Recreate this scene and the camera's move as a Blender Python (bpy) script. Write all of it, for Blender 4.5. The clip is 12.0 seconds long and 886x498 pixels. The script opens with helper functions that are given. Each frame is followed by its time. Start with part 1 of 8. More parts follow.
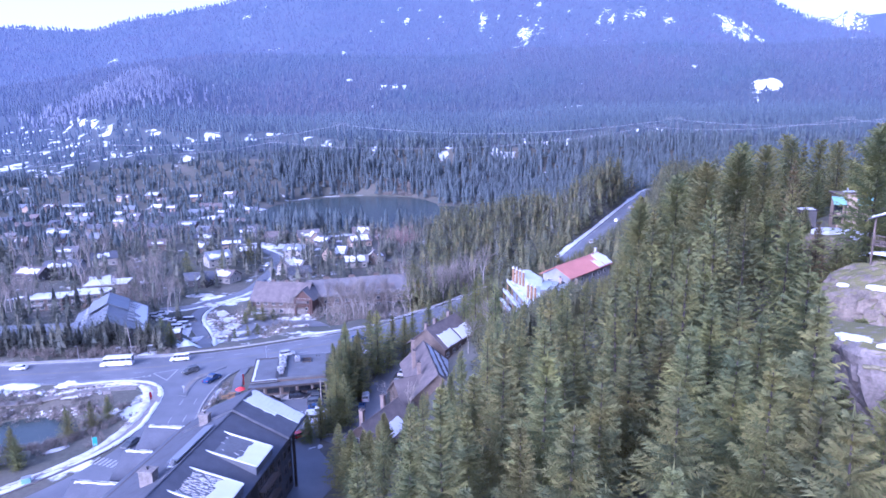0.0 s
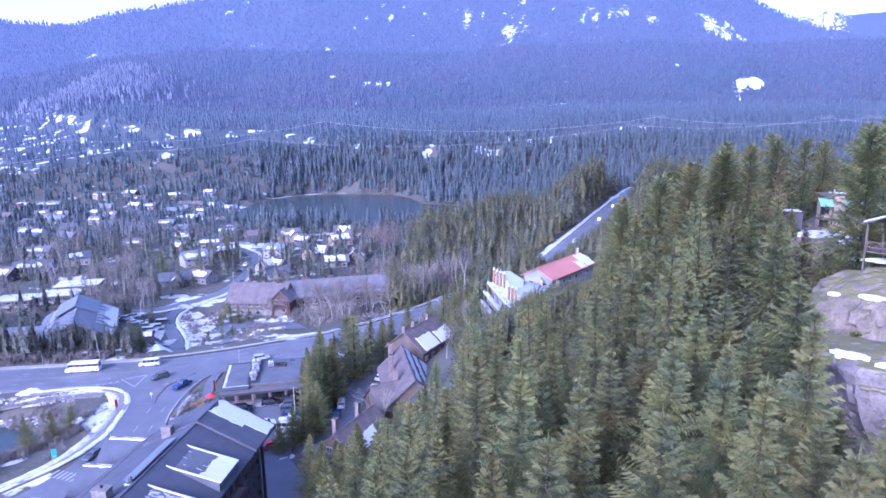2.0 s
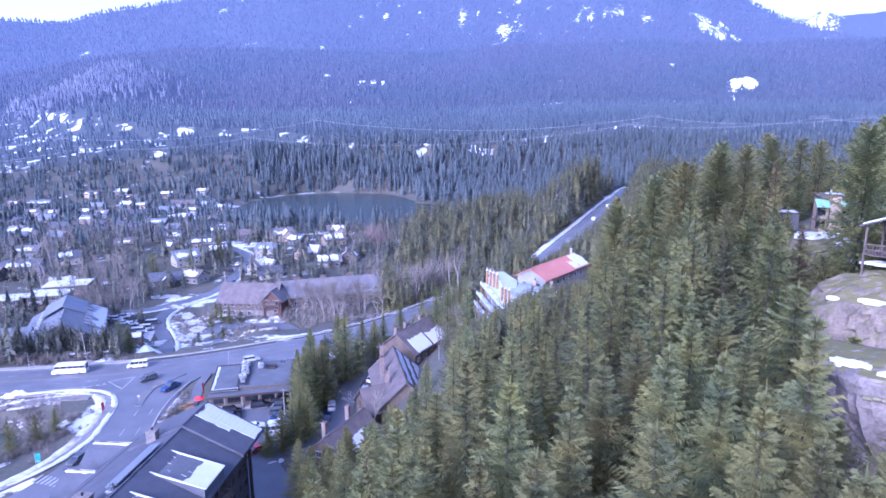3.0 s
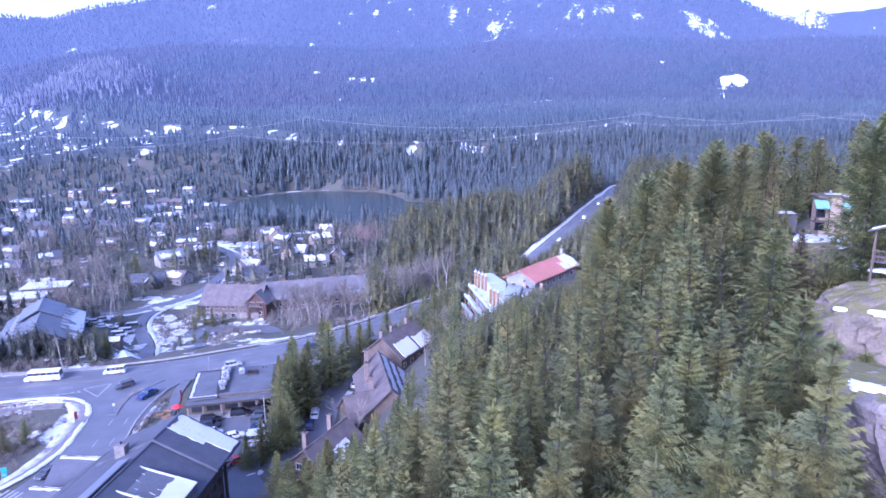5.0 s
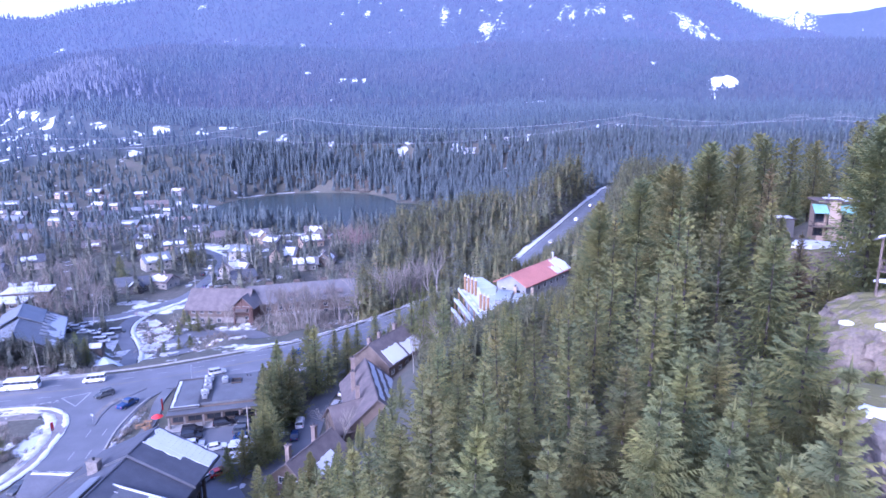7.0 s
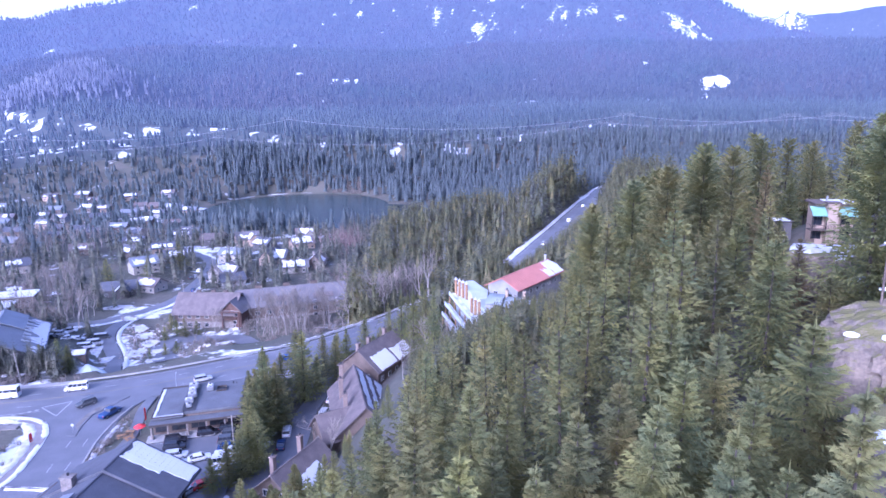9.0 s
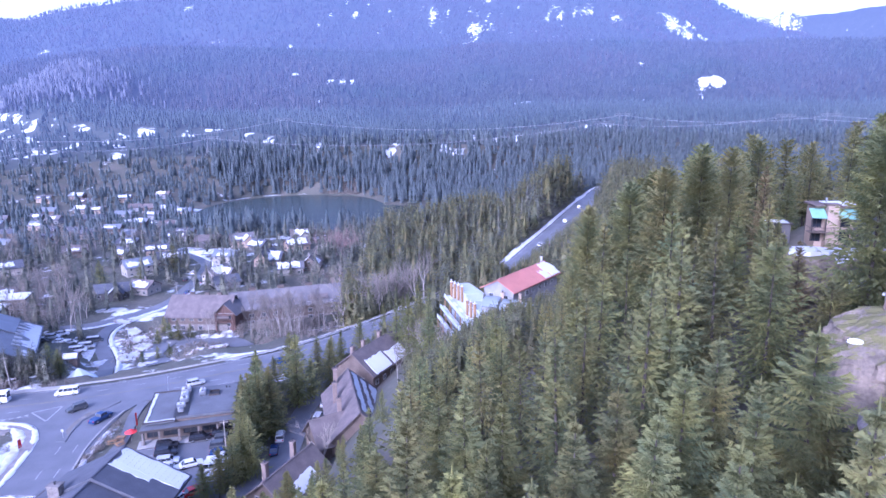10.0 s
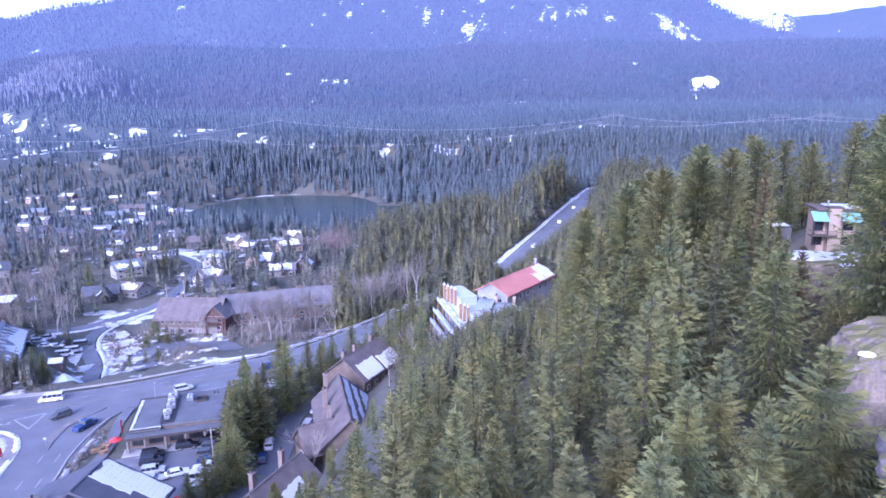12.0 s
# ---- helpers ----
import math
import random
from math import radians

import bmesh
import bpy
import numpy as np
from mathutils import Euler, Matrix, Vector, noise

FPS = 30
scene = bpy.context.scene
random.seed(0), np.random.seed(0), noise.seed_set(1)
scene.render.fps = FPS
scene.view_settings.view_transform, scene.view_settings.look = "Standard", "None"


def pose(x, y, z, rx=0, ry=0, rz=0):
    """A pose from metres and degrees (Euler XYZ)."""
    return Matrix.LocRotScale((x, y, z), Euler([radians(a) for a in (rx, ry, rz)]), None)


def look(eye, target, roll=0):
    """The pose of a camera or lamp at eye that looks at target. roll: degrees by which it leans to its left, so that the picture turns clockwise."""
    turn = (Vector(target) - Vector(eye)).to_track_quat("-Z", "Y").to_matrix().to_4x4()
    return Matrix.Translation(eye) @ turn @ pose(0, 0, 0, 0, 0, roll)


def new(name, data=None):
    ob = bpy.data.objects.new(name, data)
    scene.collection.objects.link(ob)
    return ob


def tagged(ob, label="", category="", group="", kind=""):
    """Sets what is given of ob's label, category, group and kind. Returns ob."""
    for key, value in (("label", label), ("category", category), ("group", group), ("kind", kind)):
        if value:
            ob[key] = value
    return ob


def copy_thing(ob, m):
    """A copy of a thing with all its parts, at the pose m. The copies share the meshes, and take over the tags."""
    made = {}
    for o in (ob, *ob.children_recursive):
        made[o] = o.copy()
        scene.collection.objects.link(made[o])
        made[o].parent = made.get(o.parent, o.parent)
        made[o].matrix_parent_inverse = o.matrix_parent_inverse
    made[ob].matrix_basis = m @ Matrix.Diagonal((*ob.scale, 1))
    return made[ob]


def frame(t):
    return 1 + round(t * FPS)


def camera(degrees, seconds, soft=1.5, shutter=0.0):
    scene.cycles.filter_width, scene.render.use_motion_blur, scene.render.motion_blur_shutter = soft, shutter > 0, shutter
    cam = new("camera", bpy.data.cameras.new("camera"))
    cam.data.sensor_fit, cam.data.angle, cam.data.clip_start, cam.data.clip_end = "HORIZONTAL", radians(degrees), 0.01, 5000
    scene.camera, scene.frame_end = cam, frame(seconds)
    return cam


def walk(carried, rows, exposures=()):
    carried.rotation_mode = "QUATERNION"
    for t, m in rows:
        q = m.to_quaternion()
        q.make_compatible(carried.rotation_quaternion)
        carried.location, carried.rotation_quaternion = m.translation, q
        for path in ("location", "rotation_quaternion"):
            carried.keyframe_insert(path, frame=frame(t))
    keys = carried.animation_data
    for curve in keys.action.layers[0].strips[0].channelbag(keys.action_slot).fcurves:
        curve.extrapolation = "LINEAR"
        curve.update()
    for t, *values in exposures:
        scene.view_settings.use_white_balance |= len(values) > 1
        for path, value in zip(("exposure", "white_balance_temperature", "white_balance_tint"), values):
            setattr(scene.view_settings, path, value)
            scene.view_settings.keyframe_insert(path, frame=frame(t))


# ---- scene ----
cam = camera(70.96, 12.0, soft=1.6)
# seconds, place, turn: a drone that glides level, forwards and to the right
PATH = [
    (0, -0.00, 0.00, 70.00, 78.499, 0.784, -0.160),
    (0.5, 0.47, 1.24, 70.08, 78.428, 0.704, -0.555),
    (1, 0.95, 2.49, 70.08, 78.388, 0.655, -0.875),
    (1.5, 1.41, 3.60, 69.98, 78.306, 0.623, -1.181),
    (2, 1.79, 4.79, 69.99, 78.256, 0.557, -1.525),
    (2.5, 2.20, 5.90, 69.99, 78.238, 0.459, -1.827),
    (3, 2.53, 6.76, 69.91, 78.170, 0.416, -1.969),
    (5, 3.91, 11.64, 69.91, 77.935, 0.422, -2.791),
    (5.5, 4.25, 12.85, 69.98, 77.981, 0.410, -2.984),
    (6, 4.54, 13.86, 69.98, 78.002, 0.393, -3.176),
    (6.5, 4.77, 14.61, 69.97, 78.019, 0.380, -3.332),
    (7, 5.03, 15.34, 69.99, 78.004, 0.412, -3.502),
    (9, 6.18, 18.55, 70.04, 78.029, 0.563, -4.127),
    (9.5, 6.40, 19.33, 70.06, 78.050, 0.587, -4.301),
    (10, 6.62, 20.10, 70.09, 78.079, 0.611, -4.475),
    (10.5, 6.80, 20.86, 70.07, 78.082, 0.622, -4.652),
    (11, 6.95, 21.61, 70.08, 78.078, 0.590, -4.788),
    (11.5, 7.10, 22.24, 70.10, 78.082, 0.575, -4.891),
    (12, 7.25, 22.96, 70.10, 78.077, 0.575, -4.999),
]
EXPOSURES = [(0.0, 1.40, 4270, 42), (12.0, 1.44, 4420, 40)]
walk(cam, [(t, pose(x, y, z, rx, ry, rz)) for t, x, y, z, rx, ry, rz in PATH], EXPOSURES)

# ---- light: a bright winter sky, the sun behind thin cloud ----
SUN_AZ, SUN_EL = 212.0, 24.0
world = bpy.data.worlds.new("sky")
scene.world = world
world.use_nodes = True
wn = world.node_tree
sky = wn.nodes.new("ShaderNodeTexSky")
sky.sky_type, sky.sun_disc = "NISHITA", False
sky.sun_elevation, sky.sun_rotation = radians(SUN_EL), radians(SUN_AZ)
sky.air_density, sky.dust_density, sky.ozone_density = 1.2, 7.0, 1.5
wn.nodes["Background"].inputs["Strength"].default_value = 0.15
cloud = wn.nodes.new("ShaderNodeMix")          # thin even cloud over the blue
cloud.data_type = "RGBA"
cloud.inputs["B"].default_value = (3.9, 3.7, 3.7, 1)
up = wn.nodes.new("ShaderNodeTexCoord")
split = wn.nodes.new("ShaderNodeSeparateXYZ")
veil = wn.nodes.new("ShaderNodeMapRange")      # the cloud thickens towards the horizon
veil.inputs["From Min"].default_value, veil.inputs["From Max"].default_value = 0.05, 0.45
veil.inputs["To Min"].default_value, veil.inputs["To Max"].default_value = 0.85, 0.16
wn.links.new(up.outputs["Generated"], split.inputs[0])
wn.links.new(split.outputs["Z"], veil.inputs["Value"])
wn.links.new(veil.outputs["Result"], cloud.inputs["Factor"])
wn.links.new(sky.outputs[0], cloud.inputs["A"])
wn.links.new(cloud.outputs["Result"], wn.nodes["Background"].inputs["Color"])
sun = new("sun", bpy.data.lights.new("sun", "SUN"))
sun.data.energy, sun.data.angle, sun.data.color = 2.0, radians(30), (1.0, 0.93, 0.82)
sa, se = radians(SUN_AZ), radians(SUN_EL)
sun.matrix_world = look((0, 0, 0), (-math.sin(sa) * math.cos(se), -math.cos(sa) * math.cos(se), -math.sin(se)))


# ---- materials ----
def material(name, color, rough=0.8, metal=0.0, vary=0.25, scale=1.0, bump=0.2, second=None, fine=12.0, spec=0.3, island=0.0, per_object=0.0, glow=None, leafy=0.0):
    """A surface with stains at one scale and grain at a finer one; second: the colour of its stains."""
    m = bpy.data.materials.new(name)
    m.use_nodes = True
    n, l = m.node_tree.nodes, m.node_tree.links
    b = n["Principled BSDF"]
    b.inputs["Roughness"].default_value, b.inputs["Metallic"].default_value = rough, metal
    b.inputs["Specular IOR Level"].default_value = spec
    co = n.new("ShaderNodeNewGeometry")
    big, small = n.new("ShaderNodeTexNoise"), n.new("ShaderNodeTexNoise")
    big.inputs["Scale"].default_value, small.inputs["Scale"].default_value = scale, scale * fine
    big.inputs["Detail"].default_value = small.inputs["Detail"].default_value = 4
    for t in (big, small):
        l.new(co.outputs["Position"], t.inputs["Vector"])
    ramp = n.new("ShaderNodeValToRGB")
    ramp.color_ramp.elements[0].position, ramp.color_ramp.elements[1].position = 0.35, 0.68
    dark = second or [c * (1 - vary) for c in color]
    ramp.color_ramp.elements[0].color, ramp.color_ramp.elements[1].color = (*dark, 1), (*color, 1)
    l.new(big.outputs["Fac"], ramp.inputs["Fac"])
    mul = n.new("ShaderNodeMix")
    mul.data_type, mul.blend_type = "RGBA", "MULTIPLY"
    mul.inputs["Factor"].default_value = 1
    grain = n.new("ShaderNodeMapRange")
    grain.inputs["To Min"].default_value, grain.inputs["To Max"].default_value = 1 - vary, 1 + vary
    l.new(small.outputs["Fac"], grain.inputs["Value"])
    l.new(ramp.outputs["Color"], mul.inputs["A"])
    l.new(grain.outputs["Result"], mul.inputs["B"])
    out = mul.outputs["Result"]
    for amount, source in ((island, co.outputs["Random Per Island"]), (per_object, n.new("ShaderNodeObjectInfo").outputs["Random"])):
        if amount:
            hsv, r1 = n.new("ShaderNodeHueSaturation"), n.new("ShaderNodeMapRange")
            r1.inputs["To Min"].default_value, r1.inputs["To Max"].default_value = 1 - amount, 1 + amount
            r2 = n.new("ShaderNodeMapRange")
            r2.inputs["To Min"].default_value, r2.inputs["To Max"].default_value = 0.5 - amount * 0.08, 0.5 + amount * 0.045
            frac = n.new("ShaderNodeMath")
            frac.operation = "FRACT"
            seven = n.new("ShaderNodeMath")
            seven.operation, seven.inputs[1].default_value = "MULTIPLY", 7.31
            l.new(source, r1.inputs["Value"])
            l.new(source, seven.inputs[0])
            l.new(seven.outputs[0], frac.inputs[0])
            l.new(frac.outputs[0], r2.inputs["Value"])
            l.new(r1.outputs["Result"], hsv.inputs["Value"])
            l.new(r2.outputs["Result"], hsv.inputs["Hue"])
            l.new(out, hsv.inputs["Color"])
            out = hsv.outputs["Color"]
    l.new(out, b.inputs["Base Color"])
    if bump:
        bp = n.new("ShaderNodeBump")
        bp.inputs["Strength"].default_value, bp.inputs["Distance"].default_value = bump, 0.3 / scale / fine
        l.new(small.outputs["Fac"], bp.inputs["Height"])
        l.new(bp.outputs["Normal"], b.inputs["Normal"])
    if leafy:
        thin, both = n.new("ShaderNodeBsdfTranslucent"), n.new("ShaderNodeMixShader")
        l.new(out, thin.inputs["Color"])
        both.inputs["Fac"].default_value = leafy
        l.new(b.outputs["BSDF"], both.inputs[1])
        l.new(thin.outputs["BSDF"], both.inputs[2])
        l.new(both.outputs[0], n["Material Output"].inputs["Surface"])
    if glow:
        b.inputs["Emission Color"].default_value, b.inputs["Emission Strength"].default_value = (*glow, 1), 1.0
    return m


HAZE_GLOW = (0.064, 0.072, 0.119)          # haze colour, painted as emission on the far mountain backdrop
asphalt = material("asphalt", (0.150, 0.152, 0.166), 0.6, vary=0.24, scale=0.16, fine=26, second=(0.110, 0.112, 0.124), spec=0.45)
paving = material("paving", (0.25, 0.225, 0.21), 0.85, vary=0.3, scale=0.5, fine=14, second=(0.17, 0.155, 0.15))
concrete = material("concrete", (0.33, 0.32, 0.31), 0.85, scale=0.4, fine=20)
paint = material("road_paint", (0.40, 0.40, 0.40), 0.7, vary=0.3, scale=1.5, fine=10)
gravel = material("gravel", (0.23, 0.21, 0.19), 0.9, vary=0.35, scale=0.5, fine=12, bump=0.5)
snow = material("snow", (0.56, 0.57, 0.60), 0.6, vary=0.06, scale=0.6, fine=14, bump=0.35)
dirt_snow = material("dirty_snow", (0.58, 0.58, 0.60), 0.7, vary=0.15, scale=0.7, fine=9, bump=0.5, second=(0.38, 0.36, 0.34))
bark = material("bark", (0.075, 0.062, 0.052), 0.95, vary=0.35, scale=1.2, fine=8, bump=0.6)
grey_bark = material("grey_bark", (0.32, 0.295, 0.265), 0.9, vary=0.3, scale=1.0, fine=8)
twig = material("twig", (0.225, 0.20, 0.172), 0.95, vary=0.3, scale=0.5, island=0.25)
red_twig = material("red_twig", (0.28, 0.205, 0.185), 0.95, vary=0.3, scale=0.3, island=0.25)
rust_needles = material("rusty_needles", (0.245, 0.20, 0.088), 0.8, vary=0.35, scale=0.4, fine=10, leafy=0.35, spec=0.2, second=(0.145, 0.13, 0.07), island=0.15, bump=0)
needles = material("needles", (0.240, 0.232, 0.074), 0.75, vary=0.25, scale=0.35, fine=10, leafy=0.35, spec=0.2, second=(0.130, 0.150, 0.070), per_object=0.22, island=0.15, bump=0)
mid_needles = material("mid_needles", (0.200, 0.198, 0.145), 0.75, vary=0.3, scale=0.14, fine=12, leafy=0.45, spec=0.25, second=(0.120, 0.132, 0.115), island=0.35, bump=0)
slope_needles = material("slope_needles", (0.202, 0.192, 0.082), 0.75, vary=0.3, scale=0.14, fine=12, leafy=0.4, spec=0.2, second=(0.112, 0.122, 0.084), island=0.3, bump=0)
# paler and bluer than nearer needles: distance haze tinted into the base colour
far_hazed_needles = material("far_hazed_needles", (0.142, 0.170, 0.176), 0.8, vary=0.25, scale=0.006, fine=12, leafy=0.55, spec=0.2, second=(0.140, 0.165, 0.172), island=0.16, bump=0)
# far needles: dark bases, with blue haze put in as emission
mountain_needles = material("mountain_needles", (0.026, 0.040, 0.034), 0.9, vary=0.3, scale=0.0035, fine=12, second=(0.040, 0.040, 0.038), island=0.3, bump=0, glow=HAZE_GLOW)
bench_needles = material("bench_needles", (0.050, 0.066, 0.060), 0.8, vary=0.3, scale=0.006, fine=12, second=(0.036, 0.05, 0.048), island=0.2, bump=0, glow=HAZE_GLOW)
frosted = material("frosted_needles", (0.13, 0.135, 0.145), 0.9, vary=0.3, scale=0.01, fine=12, island=0.3, bump=0, glow=HAZE_GLOW)
rock_mat = material("rock", (0.34, 0.29, 0.25), 0.9, vary=0.4, scale=0.35, fine=9, bump=0.9, second=(0.20, 0.18, 0.17))
moss = material("moss", (0.15, 0.145, 0.05), 0.95, vary=0.4, scale=0.5, fine=9, bump=0.6, second=(0.22, 0.19, 0.15))
water = material("lake_water", (0.045, 0.06, 0.055), 0.22, vary=0.1, scale=0.02, fine=40, bump=0.05, spec=0.35)
ice = material("ice", (0.55, 0.56, 0.58), 0.35, vary=0.15, scale=0.3, fine=8, second=(0.36, 0.36, 0.36))
steel = material("steel", (0.42, 0.43, 0.45), 0.45, metal=0.8, vary=0.1)
dark_metal = material("dark_metal", (0.05, 0.05, 0.055), 0.5, metal=0.4, vary=0.1)
pylon_steel = material("galvanised_steel", (0.17, 0.175, 0.19), 0.6, metal=0.3, vary=0.1)
wire_mat = material("wire", (0.25, 0.25, 0.27), 0.6, metal=0.2, vary=0.05)


def distance_haze_glow(m):
    """Haze painted as emission on the far backdrop, stronger with distance from the valley."""
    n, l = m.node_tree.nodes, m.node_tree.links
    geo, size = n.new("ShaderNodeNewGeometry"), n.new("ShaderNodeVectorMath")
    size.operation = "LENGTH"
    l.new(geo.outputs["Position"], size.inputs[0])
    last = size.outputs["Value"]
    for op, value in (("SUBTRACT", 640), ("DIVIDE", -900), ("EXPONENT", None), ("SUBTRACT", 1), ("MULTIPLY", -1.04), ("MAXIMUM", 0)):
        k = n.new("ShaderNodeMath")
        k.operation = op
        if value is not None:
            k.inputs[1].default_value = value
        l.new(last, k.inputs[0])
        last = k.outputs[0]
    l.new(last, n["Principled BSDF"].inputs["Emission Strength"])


def ground_material(name, glow=None, litter=(0.125, 0.112, 0.092), humus=(0.085, 0.088, 0.068)):
    """Litter and dry grass, with snow where the ground keeps it and rock where it is steep."""
    m = material(name, litter, 0.95, vary=0.35, scale=0.06, fine=14, bump=0.3, second=humus, glow=glow)
    n, l = m.node_tree.nodes, m.node_tree.links
    b = n["Principled BSDF"]
    below = b.inputs["Base Color"].links[0].from_socket
    at = n.new("ShaderNodeAttribute")
    at.attribute_name = "snow"
    geo = n.new("ShaderNodeNewGeometry")
    nz = n.new("ShaderNodeTexNoise")
    nz.inputs["Scale"].default_value, nz.inputs["Detail"].default_value = 0.055, 8
    nz.inputs["Roughness"].default_value = 0.68
    l.new(geo.outputs["Position"], nz.inputs["Vector"])
    add = n.new("ShaderNodeMath")
    l.new(at.outputs["Fac"], add.inputs[0])
    l.new(nz.outputs["Fac"], add.inputs[1])
    step = n.new("ShaderNodeMapRange")
    step.inputs["From Min"].default_value, step.inputs["From Max"].default_value = 0.97, 1.03
    l.new(add.outputs[0], step.inputs["Value"])
    mix = n.new("ShaderNodeMix")
    mix.data_type = "RGBA"
    mix.inputs["B"].default_value = (0.64, 0.65, 0.68, 1)
    l.new(step.outputs["Result"], mix.inputs["Factor"])
    l.new(below, mix.inputs["A"])
    l.new(mix.outputs["Result"], b.inputs["Base Color"])
    return m


ground_mat = ground_material("ground")
# far ground carries the same painted haze emission
bench_mat = ground_material("bench_ground", HAZE_GLOW, (0.06, 0.065, 0.05), (0.045, 0.055, 0.045))
backdrop_mat = ground_material("mountain_ground", HAZE_GLOW, (0.035, 0.042, 0.036), (0.025, 0.034, 0.03))
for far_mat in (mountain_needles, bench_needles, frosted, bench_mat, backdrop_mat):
    distance_haze_glow(far_mat)


# ---- helpers for meshes ----
def link_mesh(name, verts, faces, mats, parent=None, label="", mat_index=None, smooth=False):
    """Links vertices and triangles (arrays) as one mesh object."""
    v, f = np.asarray(verts, dtype=np.float32), np.asarray(faces, dtype=np.int32)
    me = bpy.data.meshes.new(name)
    me.vertices.add(len(v))
    me.vertices.foreach_set("co", v.ravel())
    k = f.shape[1]
    me.loops.add(f.size)
    me.loops.foreach_set("vertex_index", f.ravel())
    me.polygons.add(len(f))
    me.polygons.foreach_set("loop_start", np.arange(0, f.size, k, dtype=np.int32))
    if mat_index is not None:
        me.polygons.foreach_set("material_index", np.asarray(mat_index, dtype=np.int32))
    me.polygons.foreach_set("use_smooth", np.full(len(f), smooth))
    me.update(calc_edges=True)
    for m in mats if isinstance(mats, (list, tuple)) else [mats]:
        me.materials.append(m)
    ob = new(name, me)
    ob.parent = parent
    if label:
        tagged(ob, label)
    return ob


def part(name, bm, mat, parent=None, label="", smooth=False):
    """Links a bmesh as one mesh object under a thing or a part."""
    me = bpy.data.meshes.new(name)
    bm.to_mesh(me)
    bm.free()
    for m in mat if isinstance(mat, (list, tuple)) else [mat]:
        me.materials.append(m)
    if smooth:
        me.polygons.foreach_set("use_smooth", [True] * len(me.polygons))
    ob = new(name, me)
    ob.parent = parent
    if label:
        tagged(ob, label)
    return ob


def thing(name, m, label, category, group="", kind=""):
    """An Empty at a thing's base, that parents its parts."""
    ob = new(name)
    ob.matrix_basis = m
    return tagged(ob, label, category, group, kind)


def add_box(bm, c, s, rz=0.0, bevel=0.0, tilt=(0, 0)):
    """A box of size s about c, turned by rz degrees."""
    m = pose(c[0], c[1], c[2], tilt[0], tilt[1], rz) @ Matrix.Diagonal((*s, 1))
    made = bmesh.ops.create_cube(bm, size=1, matrix=m)
    if bevel:
        edges = list({e for v in made["verts"] for e in v.link_edges})
        bmesh.ops.bevel(bm, geom=edges, offset=bevel, segments=1, affect="EDGES")


def add_tube(bm, a, b, r0, r1, sides=8):
    """A tapered rod from a to b."""
    a, b = Vector(a), Vector(b)
    d = b - a
    m = Matrix.Translation((a + b) / 2) @ d.to_track_quat("Z", "Y").to_matrix().to_4x4()
    bmesh.ops.create_cone(bm, cap_ends=True, segments=sides, radius1=r0, radius2=r1, depth=d.length, matrix=m)


def box_part(name, c, s, mat, parent, rz=0.0, label="", bevel=0.0, tilt=(0, 0)):
    bm = bmesh.new()
    add_box(bm, c, s, rz, bevel, tilt)
    return part(name, bm, mat, parent, label)


def prism(bm, outline, z0, z1):
    """A solid over an outline of (x, y) points."""
    lo = [bm.verts.new((x, y, z0)) for x, y in outline]
    hi = [bm.verts.new((x, y, z1)) for x, y in outline]
    bm.faces.new(hi)
    bm.faces.new(lo[::-1])
    for i in range(len(outline)):
        j = (i + 1) % len(outline)
        bm.faces.new((lo[i], lo[j], hi[j], hi[i]))
    bmesh.ops.recalc_face_normals(bm, faces=bm.faces)


# ---- the lie of the land ----
def smooth01(v):
    v = np.clip(v, 0, 1)
    return v * v * (3 - 2 * v)


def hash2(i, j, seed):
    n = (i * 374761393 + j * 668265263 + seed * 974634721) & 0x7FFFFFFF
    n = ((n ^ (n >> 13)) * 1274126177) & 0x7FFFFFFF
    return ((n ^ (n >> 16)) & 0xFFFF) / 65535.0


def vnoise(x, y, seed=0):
    i, j = np.floor(x).astype(np.int64), np.floor(y).astype(np.int64)
    u, v = smooth01(x - i), smooth01(y - j)
    a, b, c, d = hash2(i, j, seed), hash2(i + 1, j, seed), hash2(i, j + 1, seed), hash2(i + 1, j + 1, seed)
    return (a * (1 - u) + b * u) * (1 - v) + (c * (1 - u) + d * u) * v


def fbm(x, y, octaves=4, seed=0):
    s, a = 0.0, 0.5
    for k in range(octaves):
        s = s + a * vnoise(x * 2 ** k, y * 2 ** k, seed + k)
        a *= 0.5
    return s


def spline(points, step=3.0):
    """A smooth run through points, in steps of some metres."""
    p = [np.array(q, dtype=float) for q in points]
    p = [2 * p[0] - p[1]] + p + [2 * p[-1] - p[-2]]
    out = []
    for a, b, c, d in zip(p, p[1:], p[2:], p[3:]):
        n = max(2, int(np.linalg.norm(c - b) / step))
        for k in range(n):
            t = k / n
            out.append(0.5 * (2 * b + (c - a) * t + (2 * a - 5 * b + 4 * c - d) * t * t + (3 * b - a - 3 * c + d) * t ** 3))
    out.append(p[-2])
    return np.array(out)


